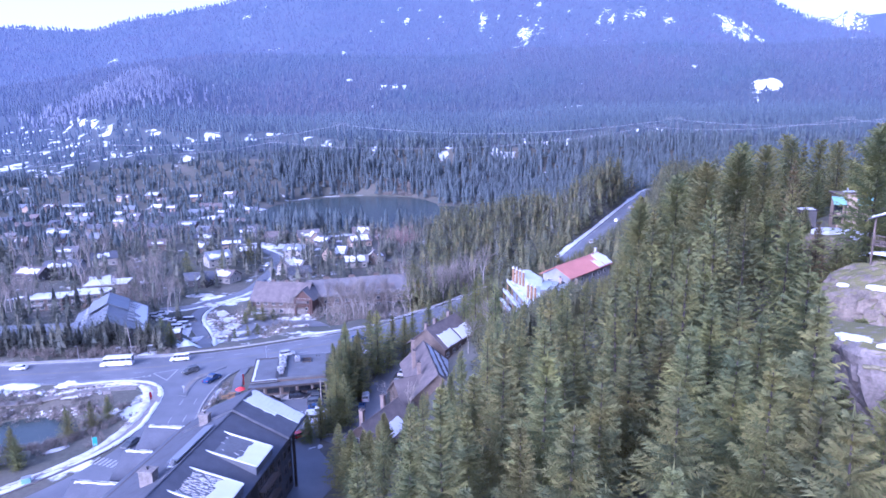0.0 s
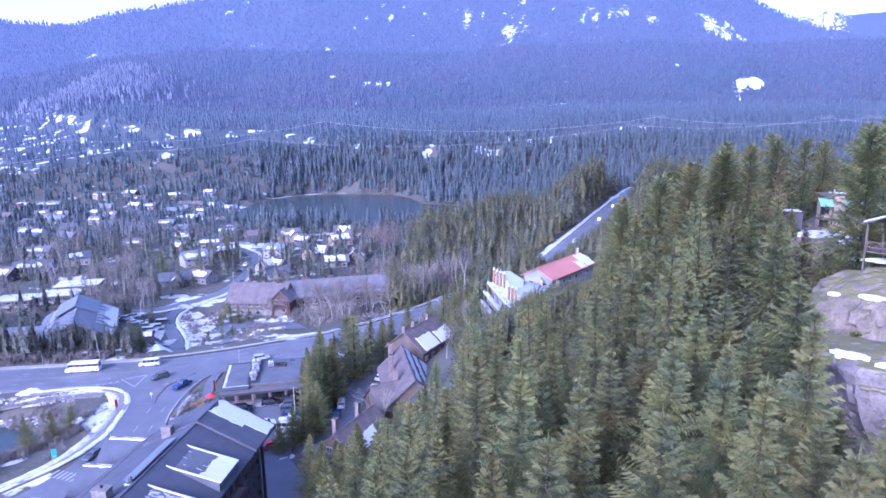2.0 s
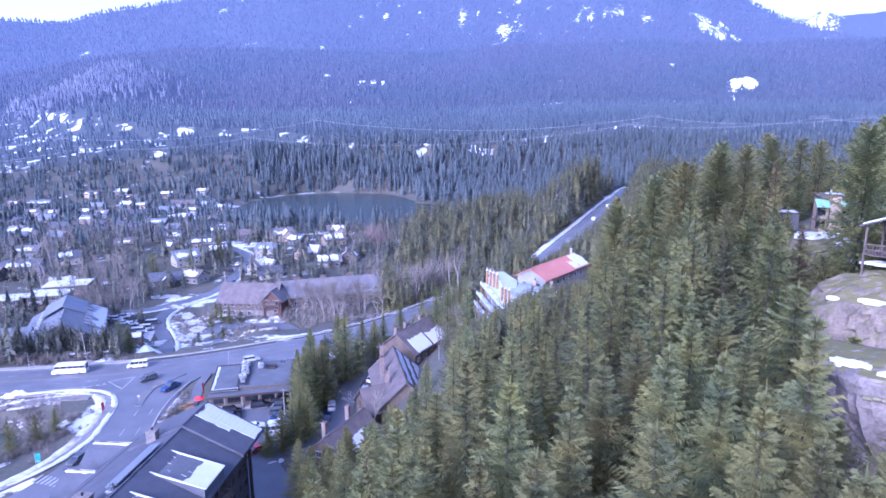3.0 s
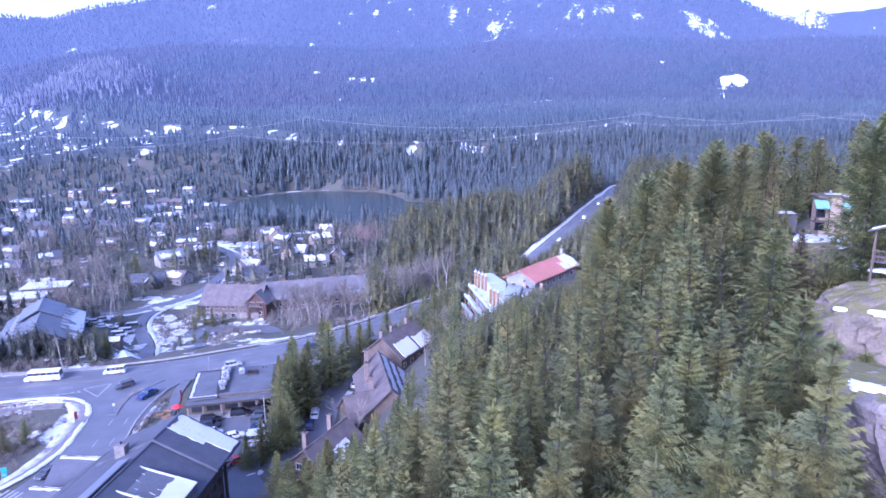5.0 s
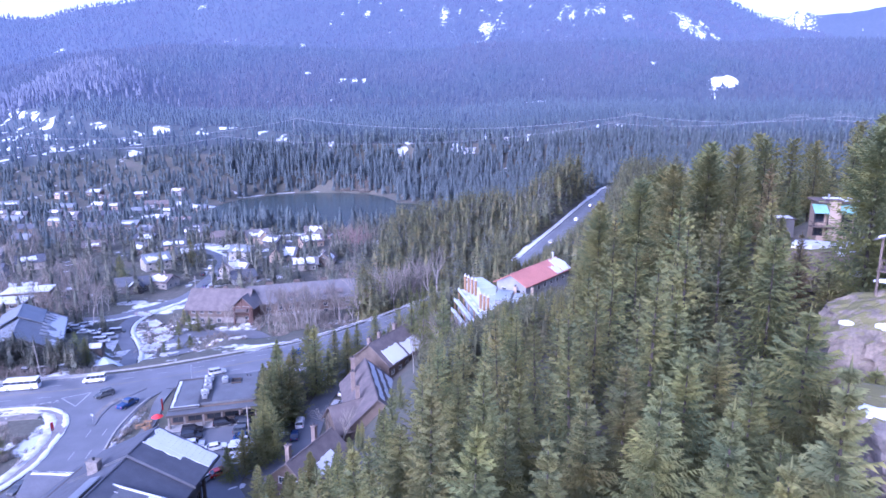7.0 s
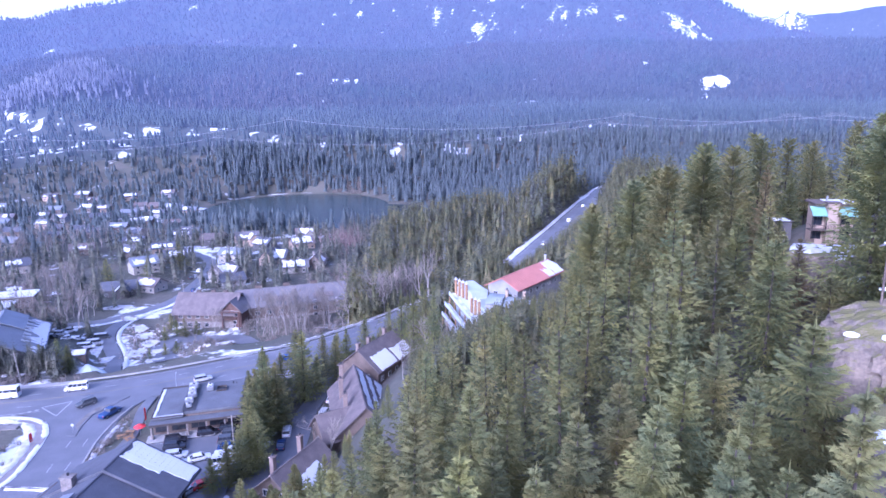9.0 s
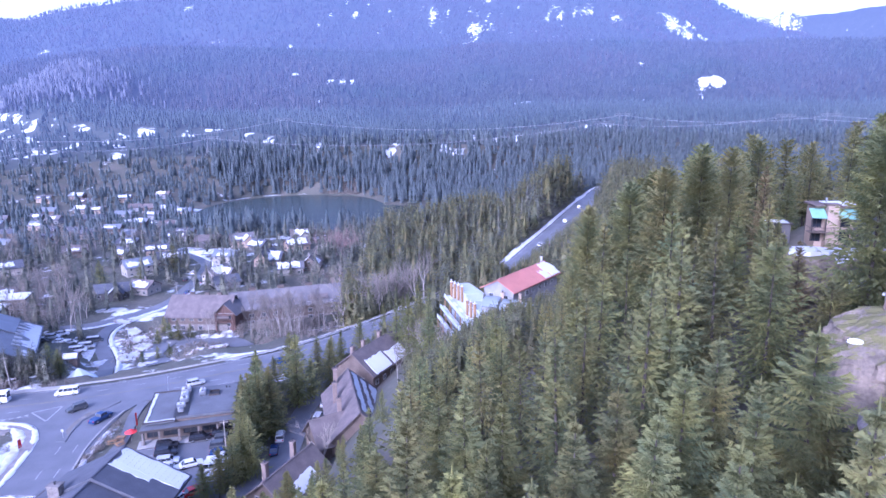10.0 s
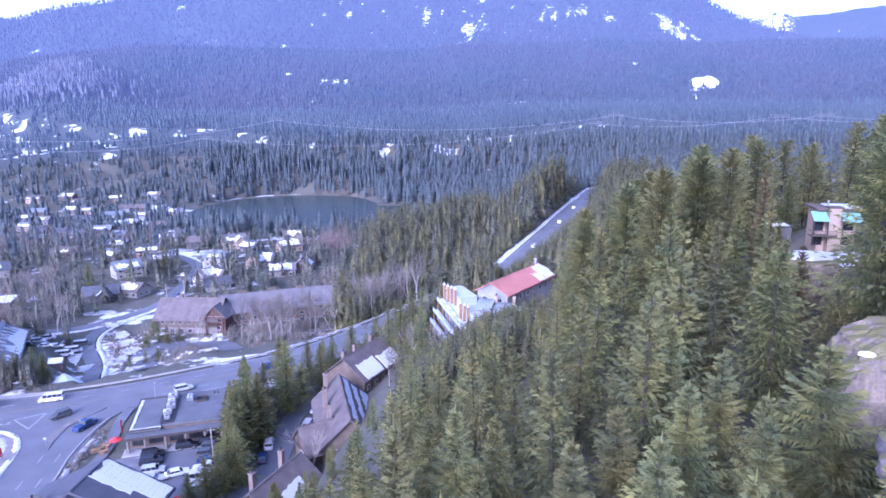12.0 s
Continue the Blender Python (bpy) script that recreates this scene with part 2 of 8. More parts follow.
# centre lines with heights, and widths
ROADS = {
    "highway": (spline([(-330, 150, 0), (-220, 158, 0), (-128, 169, 0), (-100, 172, 0), (-70, 178, 0), (-42, 190, 0), (-20, 201, 0.5), (2, 219, 1.6), (24, 240, 3.4),
                        (45, 261, 5.6), (63, 281, 8.2), (77, 304, 10.8), (91, 328, 13), (113, 370, 15.4), (137, 417, 17), (172, 484, 17), (230, 560, 13)]), 16.5),
    "side_road": (spline([(-70, 172, 0.02), (-69, 158, 0.02), (-67.5, 145, 0.02), (-66.5, 132, 0.02), (-69, 119, 0.02), (-76, 106, 0.02), (-90, 88, 0.02), (-115, 62, 0.02)]), 12.0),
    "lodge_drive": (spline([(-83, 204, -5.5), (-91, 224, -8.5), (-103, 246, -9), (-106, 262, -9), (-101, 277, -9), (-90, 285.5, -9), (-82, 292, -9)]), 4.6),
    "village_street": (spline([(-130, 262, -9), (-112, 268, -9), (-96, 292, -9), (-95, 322, -9.3), (-97, 350, -9.8), (-104, 380, -10.5), (-125, 410, -11)]), 6.0),
    "chalet_lane": (spline([(-26, 128, 0), (-18.5, 142, 0), (-17.5, 160, 0.3), (-13.5, 175, 0.6), (-7, 186, 1.0)]), 5.0),
    "lodge_loop": (spline([(-70, 214, -6), (-78, 228, -8), (-76, 243, -8.5), (-66, 239, -8.5), (-55, 240, -8.5), (-48, 232, -8)]), 7.5),
}
LOT = (-53, -22, 120, 158)               # the shop's car park
LAKE_Z = -15.0
# by bearing: how high the bench and the ridge of the mountain stand
BENCH = ([-180, -60, -36, -31, -26, -20, 20, 28, 36, 60, 180], [0.6, 0.6, 0.62, 0.74, 0.9, 1.0, 1.0, 0.96, 0.9, 0.8, 0.6])
RIDGE = ([-180, -60, -34, -31, -28, -25, -22, -18, -10, 20, 24, 27.2, 29, 31.3, 34.4, 38, 42, 60, 180], [0.6, 0.6, 0.545, 0.55, 0.55, 0.62, 0.66, 0.72, 0.92, 0.98, 0.84, 0.63, 0.565, 0.50, 0.43, 0.36, 0.28, 0.3, 0.6])
# the cut below the power line: bearings and distances
CUT = ([-36, -32, -27.4, -22, -18.8, -13.2, -9.3, -4.2, 3.5, 7.6, 11, 16, 19.6, 23, 31, 40], [1430, 1400, 1164, 1034, 1020, 1000, 897, 851, 855, 861, 880, 926, 951, 954, 956, 960])
SLOPE_FOOT = ([-60, 60, 180, 260, 330, 480, 700], [-40, -22, -4, 32, 60, 90, 160])


ROAD_POINTS = np.vstack([np.column_stack([line, np.full(len(line), width / 2)]) for line, width in ROADS.values()])


def road_near(x, y):
    """How far the nearest road's edge is, and that road's height."""
    x, y = np.atleast_1d(x), np.atleast_1d(y)
    best, height_there = np.empty(x.shape), np.empty(x.shape)
    for i in range(0, len(x), 4000):
        u, v = x[i:i + 4000, None], y[i:i + 4000, None]
        d = np.hypot(u - ROAD_POINTS[None, :, 0], v - ROAD_POINTS[None, :, 1]) - ROAD_POINTS[None, :, 3]
        k = d.argmin(axis=1)
        best[i:i + 4000] = d[np.arange(len(k)), k]
        height_there[i:i + 4000] = ROAD_POINTS[k, 2]
    return best, height_there


def lake_depth(x, y):
    """Above 0 within the lake."""
    u, v = (x + 92) / 92, (y - 630) / 115
    w = (x + 10) / 75, (y - 560) / 90
    return np.maximum(1 - u * u - v * v, 0.9 - w[0] ** 2 - w[1] ** 2) + 0.22 * (fbm(x / 40, y / 40, 3, 5) - 0.5)


def land(x, y, roads=True):
    x, y = np.asarray(x, dtype=float), np.asarray(y, dtype=float)
    far = np.hypot(x, y)
    az = np.degrees(np.arctan2(x, np.maximum(y, -1e9)))
    z = -9 * smooth01((y - 185) / 100) - 5 * smooth01((y - 330) / 180)
    # the wooded slope and its spurs
    d = np.maximum(0, x - np.interp(y, *SLOPE_FOOT))
    tall = 50 - 22 * smooth01((y - 110) / 80) - 16 * smooth01((y - 470) / 220)
    z = z * (1 - smooth01(d / 30) * (y < 420)) + tall * (1 - np.exp(-d / 42))
    z = z + 17 * np.exp(-((x - 78) / 75) ** 2 - ((y - 420) / 105) ** 2)
    z = z + 9 * np.exp(-((x - 74) / 24) ** 2 - ((y - 106) / 24) ** 2)
    ledge = smooth01((x - 35 - 0.55 * (y - 50)) / 9) * smooth01((84 - y) / 14) * smooth01((y - 20) / 20)
    z = z + np.maximum(0, 50.5 - z) * ledge
    z = z + (fbm(x / 22, y / 22, 4, 1) - 0.5) * (1.0 + 4.5 * smooth01(d / 20))
    # the pond below the junction
    z = z - 5 * smooth01(1.2 - np.hypot((x + 103) / 22, (y - 140) / 15))
    # the creek
    z = z - 3.2 * smooth01(1.4 - np.abs(x + 84 + 0.45 * np.maximum(0, y - 236)) / 7) * smooth01((y - 196) / 8) * smooth01((285 - y) / 20)
    # the bench beyond the lake, its wooded brow, and the mountain behind
    low = np.interp(far, [600, 700, 800, 900, 1000, 1300, 1600, 1900, 2200, 4900], [0, 3, 22, 50, 58, 104, 182, 268, 276, 150])
    low = low * np.interp(az, BENCH[0], BENCH[1])
    high = np.interp(far, [1800, 2300, 2600, 3000, 3500, 4000, 4300, 4900], [0, 300, 375, 520, 780, 1080, 1000, 820])
    high = high * np.interp(az, RIDGE[0], RIDGE[1])
    wrinkle = fbm(x / 420, y / 420, 5, 9) - 0.5
    up = np.maximum(low * (1 + 0.16 * wrinkle * smooth01((far - 850) / 500)), high * (1 + 0.14 * wrinkle * smooth01((3900 - far) / 500)))
    up = up + 58 * np.exp(-(((az + 24.5) / 4.5) ** 2) - ((far - 1430) / 190) ** 2) + 26 * np.exp(-(((az - 27.2) / 2.2) ** 2) - ((far - 1480) / 120) ** 2)
    line = np.interp(az, *CUT)
    up = up + 9 * smooth01((far - line + 34) / 48) * (1 - smooth01((far - line - 40) / 220)) * smooth01((48 - np.abs(az)) / 6)
    peak = np.interp(az, [26, 28.5, 30.2, 31.2, 31.9, 32.6, 33.2, 35, 40, 46, 60], [0, 560, 690, 668, 722, 690, 672, 668, 700, 720, 500])
    up = np.maximum(up, peak * np.exp(-((far - 4700) / 420) ** 2) * (0.97 + 0.06 * fbm(x / 120, y / 120, 4, 3)))
    z = z + up
    lake = lake_depth(x, y)
    shore = smooth01((lake + 0.45) / 0.35)
    z = z * (1 - shore) + np.minimum(z, LAKE_Z + 0.8 - 2.6 * smooth01((lake + 0.12) / 0.4)) * shore
    if roads:
        near = (far < 700)
        if near.any():
            rd, rz = road_near(x[near], y[near])
            w = smooth01(1 - (rd - 2.5) / 9)
            z[near] = z[near] * (1 - w) + (rz - 0.22) * w
            xn, yn = x[near], y[near]
            lot = smooth01(1 - np.maximum(np.maximum(LOT[0] - xn, xn - LOT[1]), np.maximum(LOT[2] - yn, yn - LOT[3])) / 6)
            z[near] = z[near] * (1 - lot) + (-0.2) * lot
    return z


def height(x, y):
    return float(land(np.array([x]), np.array([y]))[0])


# clearings, bluffs and bare rock bands under snow: bearing, distance, half their width in degrees, half their depth
CLEARINGS = [(-8.2, 1627, 0.6, 60), (-4.5, 1545, 1.9, 30), (-6.0, 1344, 0.35, 24), (-11.5, 1324, 0.2, 34), (-15.2, 1618, 0.4, 23), (-17.0, 3259, 0.5, 40), (-16.4, 3591, 1.0, 61), (-4.8, 3174, 0.5, 48),
             (-26.8, 3234, 0.5, 59), (14.0, 2988, 1.15, 145), (17.1, 3019, 1.9, 117), (19.6, 2882, 1.15, 79), (4.1, 3130, 1.25, 155), (7.6, 2872, 1.25, 180), (21.5, 1655, 0.45, 48),
             (25.9, 1306, 0.8, 37), (11.8, 1264, 1.9, 43), (10.9, 2685, 0.6, 40), (24.3, 3055, 1.6, 220), (7.6, 892, 0.3, 48), (-8.3, 855, 1.2, 22), (11.4, 879, 1.25, 14)]


def open_ground(x, y):
    """From 0 to 1: how open and snowy the ground is, between the woods."""
    far = np.hypot(x, y)
    az = np.degrees(np.arctan2(x, y))
    o = smooth01((fbm(x / 70, y / 70, 3, 21) - 0.56) / 0.08) * 0.5 * (far < 900)
    # the cut below the power line
    line = np.interp(az, *CUT)
    o = np.maximum(o, smooth01(1.3 - np.abs(far - line) / 26) * smooth01((fbm(x / 18, y / 40, 3, 31) - 0.47) / 0.08) * smooth01((27 - az) / 3))
    # gardens and streets of the village that climbs the hill
    village = smooth01((-13 - az) / 12) * (0.35 + 0.65 * smooth01((far - 800) / 150)) * smooth01((far - 520) / 120) * smooth01((1500 - 36 * (az + 34.8) - far) / 110)
    o = np.maximum(o, village * smooth01((fbm(x / 15, y / 26, 3, 41) - 0.48) / 0.05))
    ragged = 1.5 * (fbm(x / (far / 110), y / (far / 60), 4, 51) - 0.5)
    for a, r, wide, deep in CLEARINGS:
        w = np.exp(-((az - a) / wide) ** 2 - ((far - r) / deep) ** 2)
        o = np.maximum(o, smooth01((0.9 * w + ragged * (w > 0.05) - 0.55) / 0.12))
    specks = smooth01((far - 2400) / 300) * smooth01((fbm(x / 55, y / 75, 4, 61) - 0.66) / 0.04) * smooth01((az + 22) / 10)
    dome = np.exp(-(((az - 27.0) / 1.05) ** 4) - (np.maximum(1394 - far, 0) / 26) ** 4 - (np.maximum(far - 1394, 0) / 34) ** 4)
    return np.maximum(np.maximum(o, specks), np.minimum(1, dome * 2))


def build_ground():
    angles = np.radians(np.concatenate([np.arange(-50, 52, 0.36), np.arange(53, 310, 4.0)]))
    radii = np.concatenate([[0.02], 6 * 1.0205 ** np.arange(0, 331)])
    radii = radii[radii < 4900]
    a, r = np.meshgrid(angles, radii)
    x, y = np.sin(a) * r, np.cos(a) * r
    z = land(x.ravel(), y.ravel()).reshape(x.shape)
    o = open_ground(x.ravel(), y.ravel())
    rd, near = np.full(x.size, 1e9), (r.ravel() < 700)
    rd[near], _ = road_near(x.ravel()[near], y.ravel()[near])
    far, az = r.ravel(), np.degrees(a.ravel())
    valley = smooth01((170 - np.hypot(x.ravel() + 90, y.ravel() - 300)) / 60)
    s = 0.30 + np.where(far > 2400, 0.21, np.where(far > 800, 0.25, 0.34)) * o + 0.12 * (o > 0.9) * (az > 25) * (az < 29) + 0.07 * valley + 0.07 * smooth01((48 - np.hypot(x.ravel() + 100, y.ravel() - 138)) / 20) + 0.10 * smooth01(1 - np.abs(rd - 3) / 5) * (far < 500)
    s = s - 0.16 * smooth01((x.ravel() - np.interp(y.ravel(), *SLOPE_FOOT) + 2) / 6) * (y.ravel() < 260)
    s = s + 0.17 * smooth01((far - 4250) / 150) * smooth01((az - 29.0) / 0.8) * smooth01((33.9 - az) / 1.2)
    nr, na = r.shape
    i = np.arange(nr * na).reshape(nr, na)
    j = np.roll(i, -1, axis=1)
    quads = np.stack([i[:-1].ravel(), i[1:].ravel(), j[1:].ravel(), j[:-1].ravel()], 1)
    hub = np.array([[0, 0, float(z[0].mean())]])
    v = np.vstack([np.stack([x.ravel(), y.ravel(), z.ravel()], 1), hub])
    # beyond 860 m the ground takes the materials that emit haze colour
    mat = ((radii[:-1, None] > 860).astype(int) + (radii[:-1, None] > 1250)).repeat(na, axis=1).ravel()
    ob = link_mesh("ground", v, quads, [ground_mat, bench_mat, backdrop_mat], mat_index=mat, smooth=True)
    at = ob.data.attributes.new("snow", "FLOAT", "POINT")
    at.data.foreach_set("value", np.append(s, 0.3).astype(np.float32))
    return tagged(ob, "valley floor, wooded slopes and a mountain with snow patches", "ground", kind="structure")


build_ground()


def ribbon(name, line, width, mat, lift=0.0, label="", category="road", offset=0.0):
    """A road's surface with a curb's thickness at both edges."""
    p = line[:, :2]
    t = np.gradient(p, axis=0)
    t /= np.linalg.norm(t, axis=1)[:, None]
    nrm = np.stack([t[:, 1], -t[:, 0]], 1)
    k = len(p)
    rows = []
    for side, dz in ((-0.5, -0.35), (-0.5, 0), (0.5, 0), (0.5, -0.35)):
        q = p + nrm * (offset + side * width)
        rows.append(np.column_stack([q, line[:, 2] + lift + dz]))
    v = np.vstack(rows)
    f = [(a * k + i, (a + 1) * k + i, (a + 1) * k + i + 1, a * k + i + 1) for a in range(3) for i in range(k - 1)]
    return tagged(link_mesh(name, v, f, mat), label, category, kind="structure")


for road_name, (line, width) in ROADS.items():
    ribbon("road_" + road_name, line, width, asphalt, 0.0 if road_name == "highway" else 0.012, "worn grey asphalt road, damp at its edges")

lake_bm = bmesh.new()
bmesh.ops.create_circle(lake_bm, cap_ends=True, segments=48, radius=170, matrix=pose(-85, 615, LAKE_Z))
tagged(part("water", lake_bm, water), "still grey-green lake among the woods", "lake", kind="structure")
pond_bm = bmesh.new()
bmesh.ops.create_circle(pond_bm, cap_ends=True, segments=32, radius=22, matrix=pose(-105, 139, -3.3) @ Matrix.Diagonal((1, 0.62, 1, 1)))
tagged(part("water", pond_bm, water), "small dark pond below the road junction", "pond", kind="structure")


# ---- woods ----
def conifer_data(seed, high, radius, whorls, branches, ragged=0.25, low=0.1, twigs=5, blunt=0.85, width=0.15):
    """Branches in whorls round a stem, low ones level with upturned ends, high ones rising, each a spray of slender needle twigs: vertices and triangles."""
    rng = np.random.default_rng(seed)
    unit = high / 19
    cap = 0.85 if twigs > 5 else 1.2
    v, f = [], []

    def leaf(ca, sa, corners):
        base = len(v)
        for r, t, z in corners:
            v.append((ca * r - sa * t, sa * r + ca * t, z))
        f.append((base, base + 1, base + 2))
    for w in range(whorls):
        q = (w + rng.uniform(-0.35, 0.35)) / whorls
        h = high * (low + (0.985 - low) * q)
        reach = radius * (1 - q) ** blunt * min(1, 0.7 + q * 2.0) * rng.uniform(0.85, 1.12) + 0.12 * unit
        n = max(3, int(branches * (1 - 0.4 * q)))
        spin = rng.uniform(0, 6.28)
        for b in range(0 if twigs < 3 else 5 + 2 * twigs):       # short twigs that hide the stem
            a, r, tl = rng.uniform(0, 6.28), reach * rng.uniform(0.04, 0.42), 0.55 * unit * rng.uniform(0.7, 1.5) * (1 - 0.5 * q)
            z, t = h + rng.uniform(-0.5, 0.5) * high / whorls, rng.uniform(-0.6, 0.6) * tl
            leaf(math.cos(a), math.sin(a), ((r, -0.3 * tl, z), (r, 0.3 * tl, z), (r + 0.8 * tl, t, z + tl * rng.uniform(-0.6, 0.5))))
        for b in range(n):
            a = spin + b / n * 6.283 + rng.uniform(-0.4, 0.4)
            length = reach * (1 + rng.uniform(-ragged, ragged))
            rise = -0.30 + 0.95 * q + rng.uniform(-0.14, 0.14)
            lift = 0.34 * (1 - q) * rng.uniform(0.5, 1.2)
            ca, sa = math.cos(a), math.sin(a)
            for s in range(twigs):
                u = (s + rng.uniform(0.35, 0.85)) / twigs
                r, z = length * u, h + length * (rise * u + lift * u * u)
                tl = min(0.36 * length * (1 - 0.70 * u) + 0.26 * unit, cap * unit) * rng.uniform(0.7, 1.25)
                bw = min(width * unit, 0.4 * tl) * rng.uniform(0.7, 1.2)
                slope = rise + 2 * lift * u
                for side in (-1, 1):
                    e = tl * rng.uniform(0.5, 0.85)
                    leaf(ca, sa, ((r - bw, 0, z - slope * bw), (r + bw, 0, z + slope * bw), (r + e, side * tl * rng.uniform(0.5, 0.85), z + e * slope * 0.6 - tl * rng.uniform(0.05, 0.42))))
                e = tl * rng.uniform(0.2, 0.6)
                leaf(ca, sa, ((r - bw, rng.uniform(-0.5, 0.5) * bw, z + 0.3 * bw), (r + bw, 0, z), (r + e, rng.uniform(-0.35, 0.35) * tl, z + tl * rng.uniform(-0.75, 0.25))))
            z = h + length * (rise * 0.8 + lift * 0.64)
            bw = min(width * unit, 0.3 * length)
            leaf(ca, sa, ((length * 0.8, -bw, z), (length * 0.8, bw, z), (length * 1.12, 0, h + length * (rise * 1.12 + lift * 1.3))))
    for b in range(5):
        a = b * 1.2566
        leaf(math.cos(a), math.sin(a), ((0, 0, high * 1.01), (0.09 * unit, 0.05 * unit, high * 0.95), (0.09 * unit, -0.05 * unit, high * 0.95)))
    return np.array(v), np.array(f)


def stem_bm(high, r):
    bm = bmesh.new()
    add_tube(bm, (0, 0, -1.5), (0, 0, high * 0.5), r, r * 0.6, 7)
    add_tube(bm, (0, 0, high * 0.5), (0, 0, high * 0.97), r * 0.6, 0.03, 6)
    return bm


def layered(seed, tiers, sides, stem=True):
    """A small conifer of unit height in ragged skirts, with its stem."""
    rng = np.random.default_rng(seed)
    v, f = [], []
    for t in range(tiers):
        z0 = 0.10 + 0.80 * t / tiers
        top = min(1.0, z0 + 1.55 / tiers + 0.06)
        r = 0.17 * (1 - z0) ** 0.8 + 0.012
        base = len(v)
        v.append((rng.uniform(-0.01, 0.01), rng.uniform(-0.01, 0.01), top if t < tiers - 1 else 1.0))
        turn = rng.uniform(0, 6)
        for s in range(sides):
            a = turn + s / sides * 6.283
            q = r * (rng.uniform(0.9, 1.3) if s % 2 else rng.uniform(0.45, 0.7))
            v.append((q * math.cos(a), q * math.sin(a), z0 + rng.uniform(-0.03, 0.03) + (0 if s % 2 else 0.05)))
        f += [(base, base + 1 + s, base + 1 + (s + 1) % sides) for s in range(sides)]
    if not stem:
        return np.array(v), np.array(f)
    base = len(v)
    v += [(0.012, 0, -0.08), (-0.006, 0.01, -0.08), (-0.006, -0.01, -0.08), (0, 0, 0.5)]
    f += [(base, base + 1, base + 3), (base + 1, base + 2, base + 3), (base + 2, base, base + 3)]
    return np.array(v), np.array(f)


def conifer(name, seed, high, radius, whorls, branches, label, low=0.1, ragged=0.25, mat=needles, blunt=0.85, fine=False):
    v, f = conifer_data(seed, high, radius, whorls, branches, ragged, low, 9 if fine else 4, blunt, 0.115 if fine else 0.2)
    ob = thing(name, pose(0, 0, 0), label, "tree", "conifers on the slope")
    part("trunk", stem_bm(high, high * 0.009 + 0.05), bark, ob, "grey-brown bark")
    link_mesh("crown", v, f, mat, ob, "dense green needles")
    return ob


def joined(name, templates, places, mat, label, group="", category="woods", smooth=False):
    """Many small trees as one object of stuff: places of (x, y, z, scale, wide, turn, template)."""
    vs, fs, at = [], [], 0
    for k, (v, f) in enumerate(templates):
        rows = [p for p in places if p[6] == k]
        if not rows:
            continue
        p = np.array([r[:6] for r in rows])
        c, s = np.cos(p[:, 5]), np.sin(p[:, 5])
        x = (v[None, :, 0] * c[:, None] - v[None, :, 1] * s[:, None]) * (p[:, 3] * p[:, 4])[:, None] + p[:, 0][:, None]
        y = (v[None, :, 0] * s[:, None] + v[None, :, 1] * c[:, None]) * (p[:, 3] * p[:, 4])[:, None] + p[:, 1][:, None]
        z = v[None, :, 2] * p[:, 3][:, None] + p[:, 2][:, None]
        vs.append(np.stack([x, y, z], 2).reshape(-1, 3))
        fs.append((f[None] + (np.arange(len(p)) * len(v))[:, None, None]).reshape(-1, 3) + at)
        at += len(vs[-1])
    ob = link_mesh(name, np.vstack(vs), np.vstack(fs), mat, smooth=smooth)
    return tagged(ob, label, category, group, kind="stuff")


def both(a, b, slim=0.48):
    """One template within another: the first is drawn in towards the stem."""
    return np.vstack([a[0] * np.array([slim, slim, 0.8]), b[0]]), np.vstack([a[1], b[1] + len(a[0])])


# ground kept free: (x, y, half width, half depth, turn)
KEPT = []


def free(x, y, margin=1.5):
    for cx, cy, hx, hy, turn in KEPT:
        c, s = math.cos(radians(turn)), math.sin(radians(turn))
        u, v = (x - cx) * c + (y - cy) * s, -(x - cx) * s + (y - cy) * c
        if abs(u) < hx + margin and abs(v) < hy + margin:
            return False
    return True


def bare_data(seed, high, spread, levels=4):
    """A leafless broad-leaved tree: tapered limbs that fork, as vertices and triangles."""
    rng = random.Random(seed)
    v, f, thick = [], [], []

    def limb(a, d, length, r, level):
        b = a + d * length
        x = d.orthogonal().normalized()
        y = d.cross(x)
        base = len(v)
        for p, q in ((a, r), (b, r * 0.6)):
            for k in range(3):
                c = p + (x * math.cos(k * 2.094) + y * math.sin(k * 2.094)) * q
                v.append(tuple(c))
        for k in range(3):
            j = (k + 1) % 3
            f.append((base + k, base + j, base + 3 + j))
            f.append((base + k, base + 3 + j, base + 3 + k))
            thick.extend([level] * 2)
        if level >= levels:
            return
        n = rng.choice((2, 3, 3)) if level else 3
        for i in range(n):
            turn = Matrix.Rotation(rng.uniform(0, 6.28), 3, d) @ x
            nd = (d * rng.uniform(0.75, 1.0) + turn * rng.uniform(0.3, 0.75) * spread + Vector((0, 0, 0.28))).normalized()
            start = a + d * length * (1 if i == 0 else rng.uniform(0.55, 0.98))
            limb(start, nd, length * rng.uniform(0.58, 0.85), r * 0.62, level + 1)
    limb(Vector((0, 0, -0.4)), Vector((rng.uniform(-0.05, 0.05), rng.uniform(-0.05, 0.05), 1)).normalized(), high * 0.34, high * 0.016, 0)
    return np.array(v), np.array(f), np.array(thick)


def bare_tree(seed, high, spread, label, mat=None):
    v, f, t = bare_data(seed, high, spread, 5)
    ob = thing("bare_tree", pose(0, 0, 0), label, "tree", "leafless trees")
    link_mesh("trunk", v, f[t < 2], grey_bark, ob, "pale grey bark")
    tagged(link_mesh("twig_crown", v, f[t >= 2], mat or twig, ob, "fine leafless twigs"), kind="stuff")
    return ob


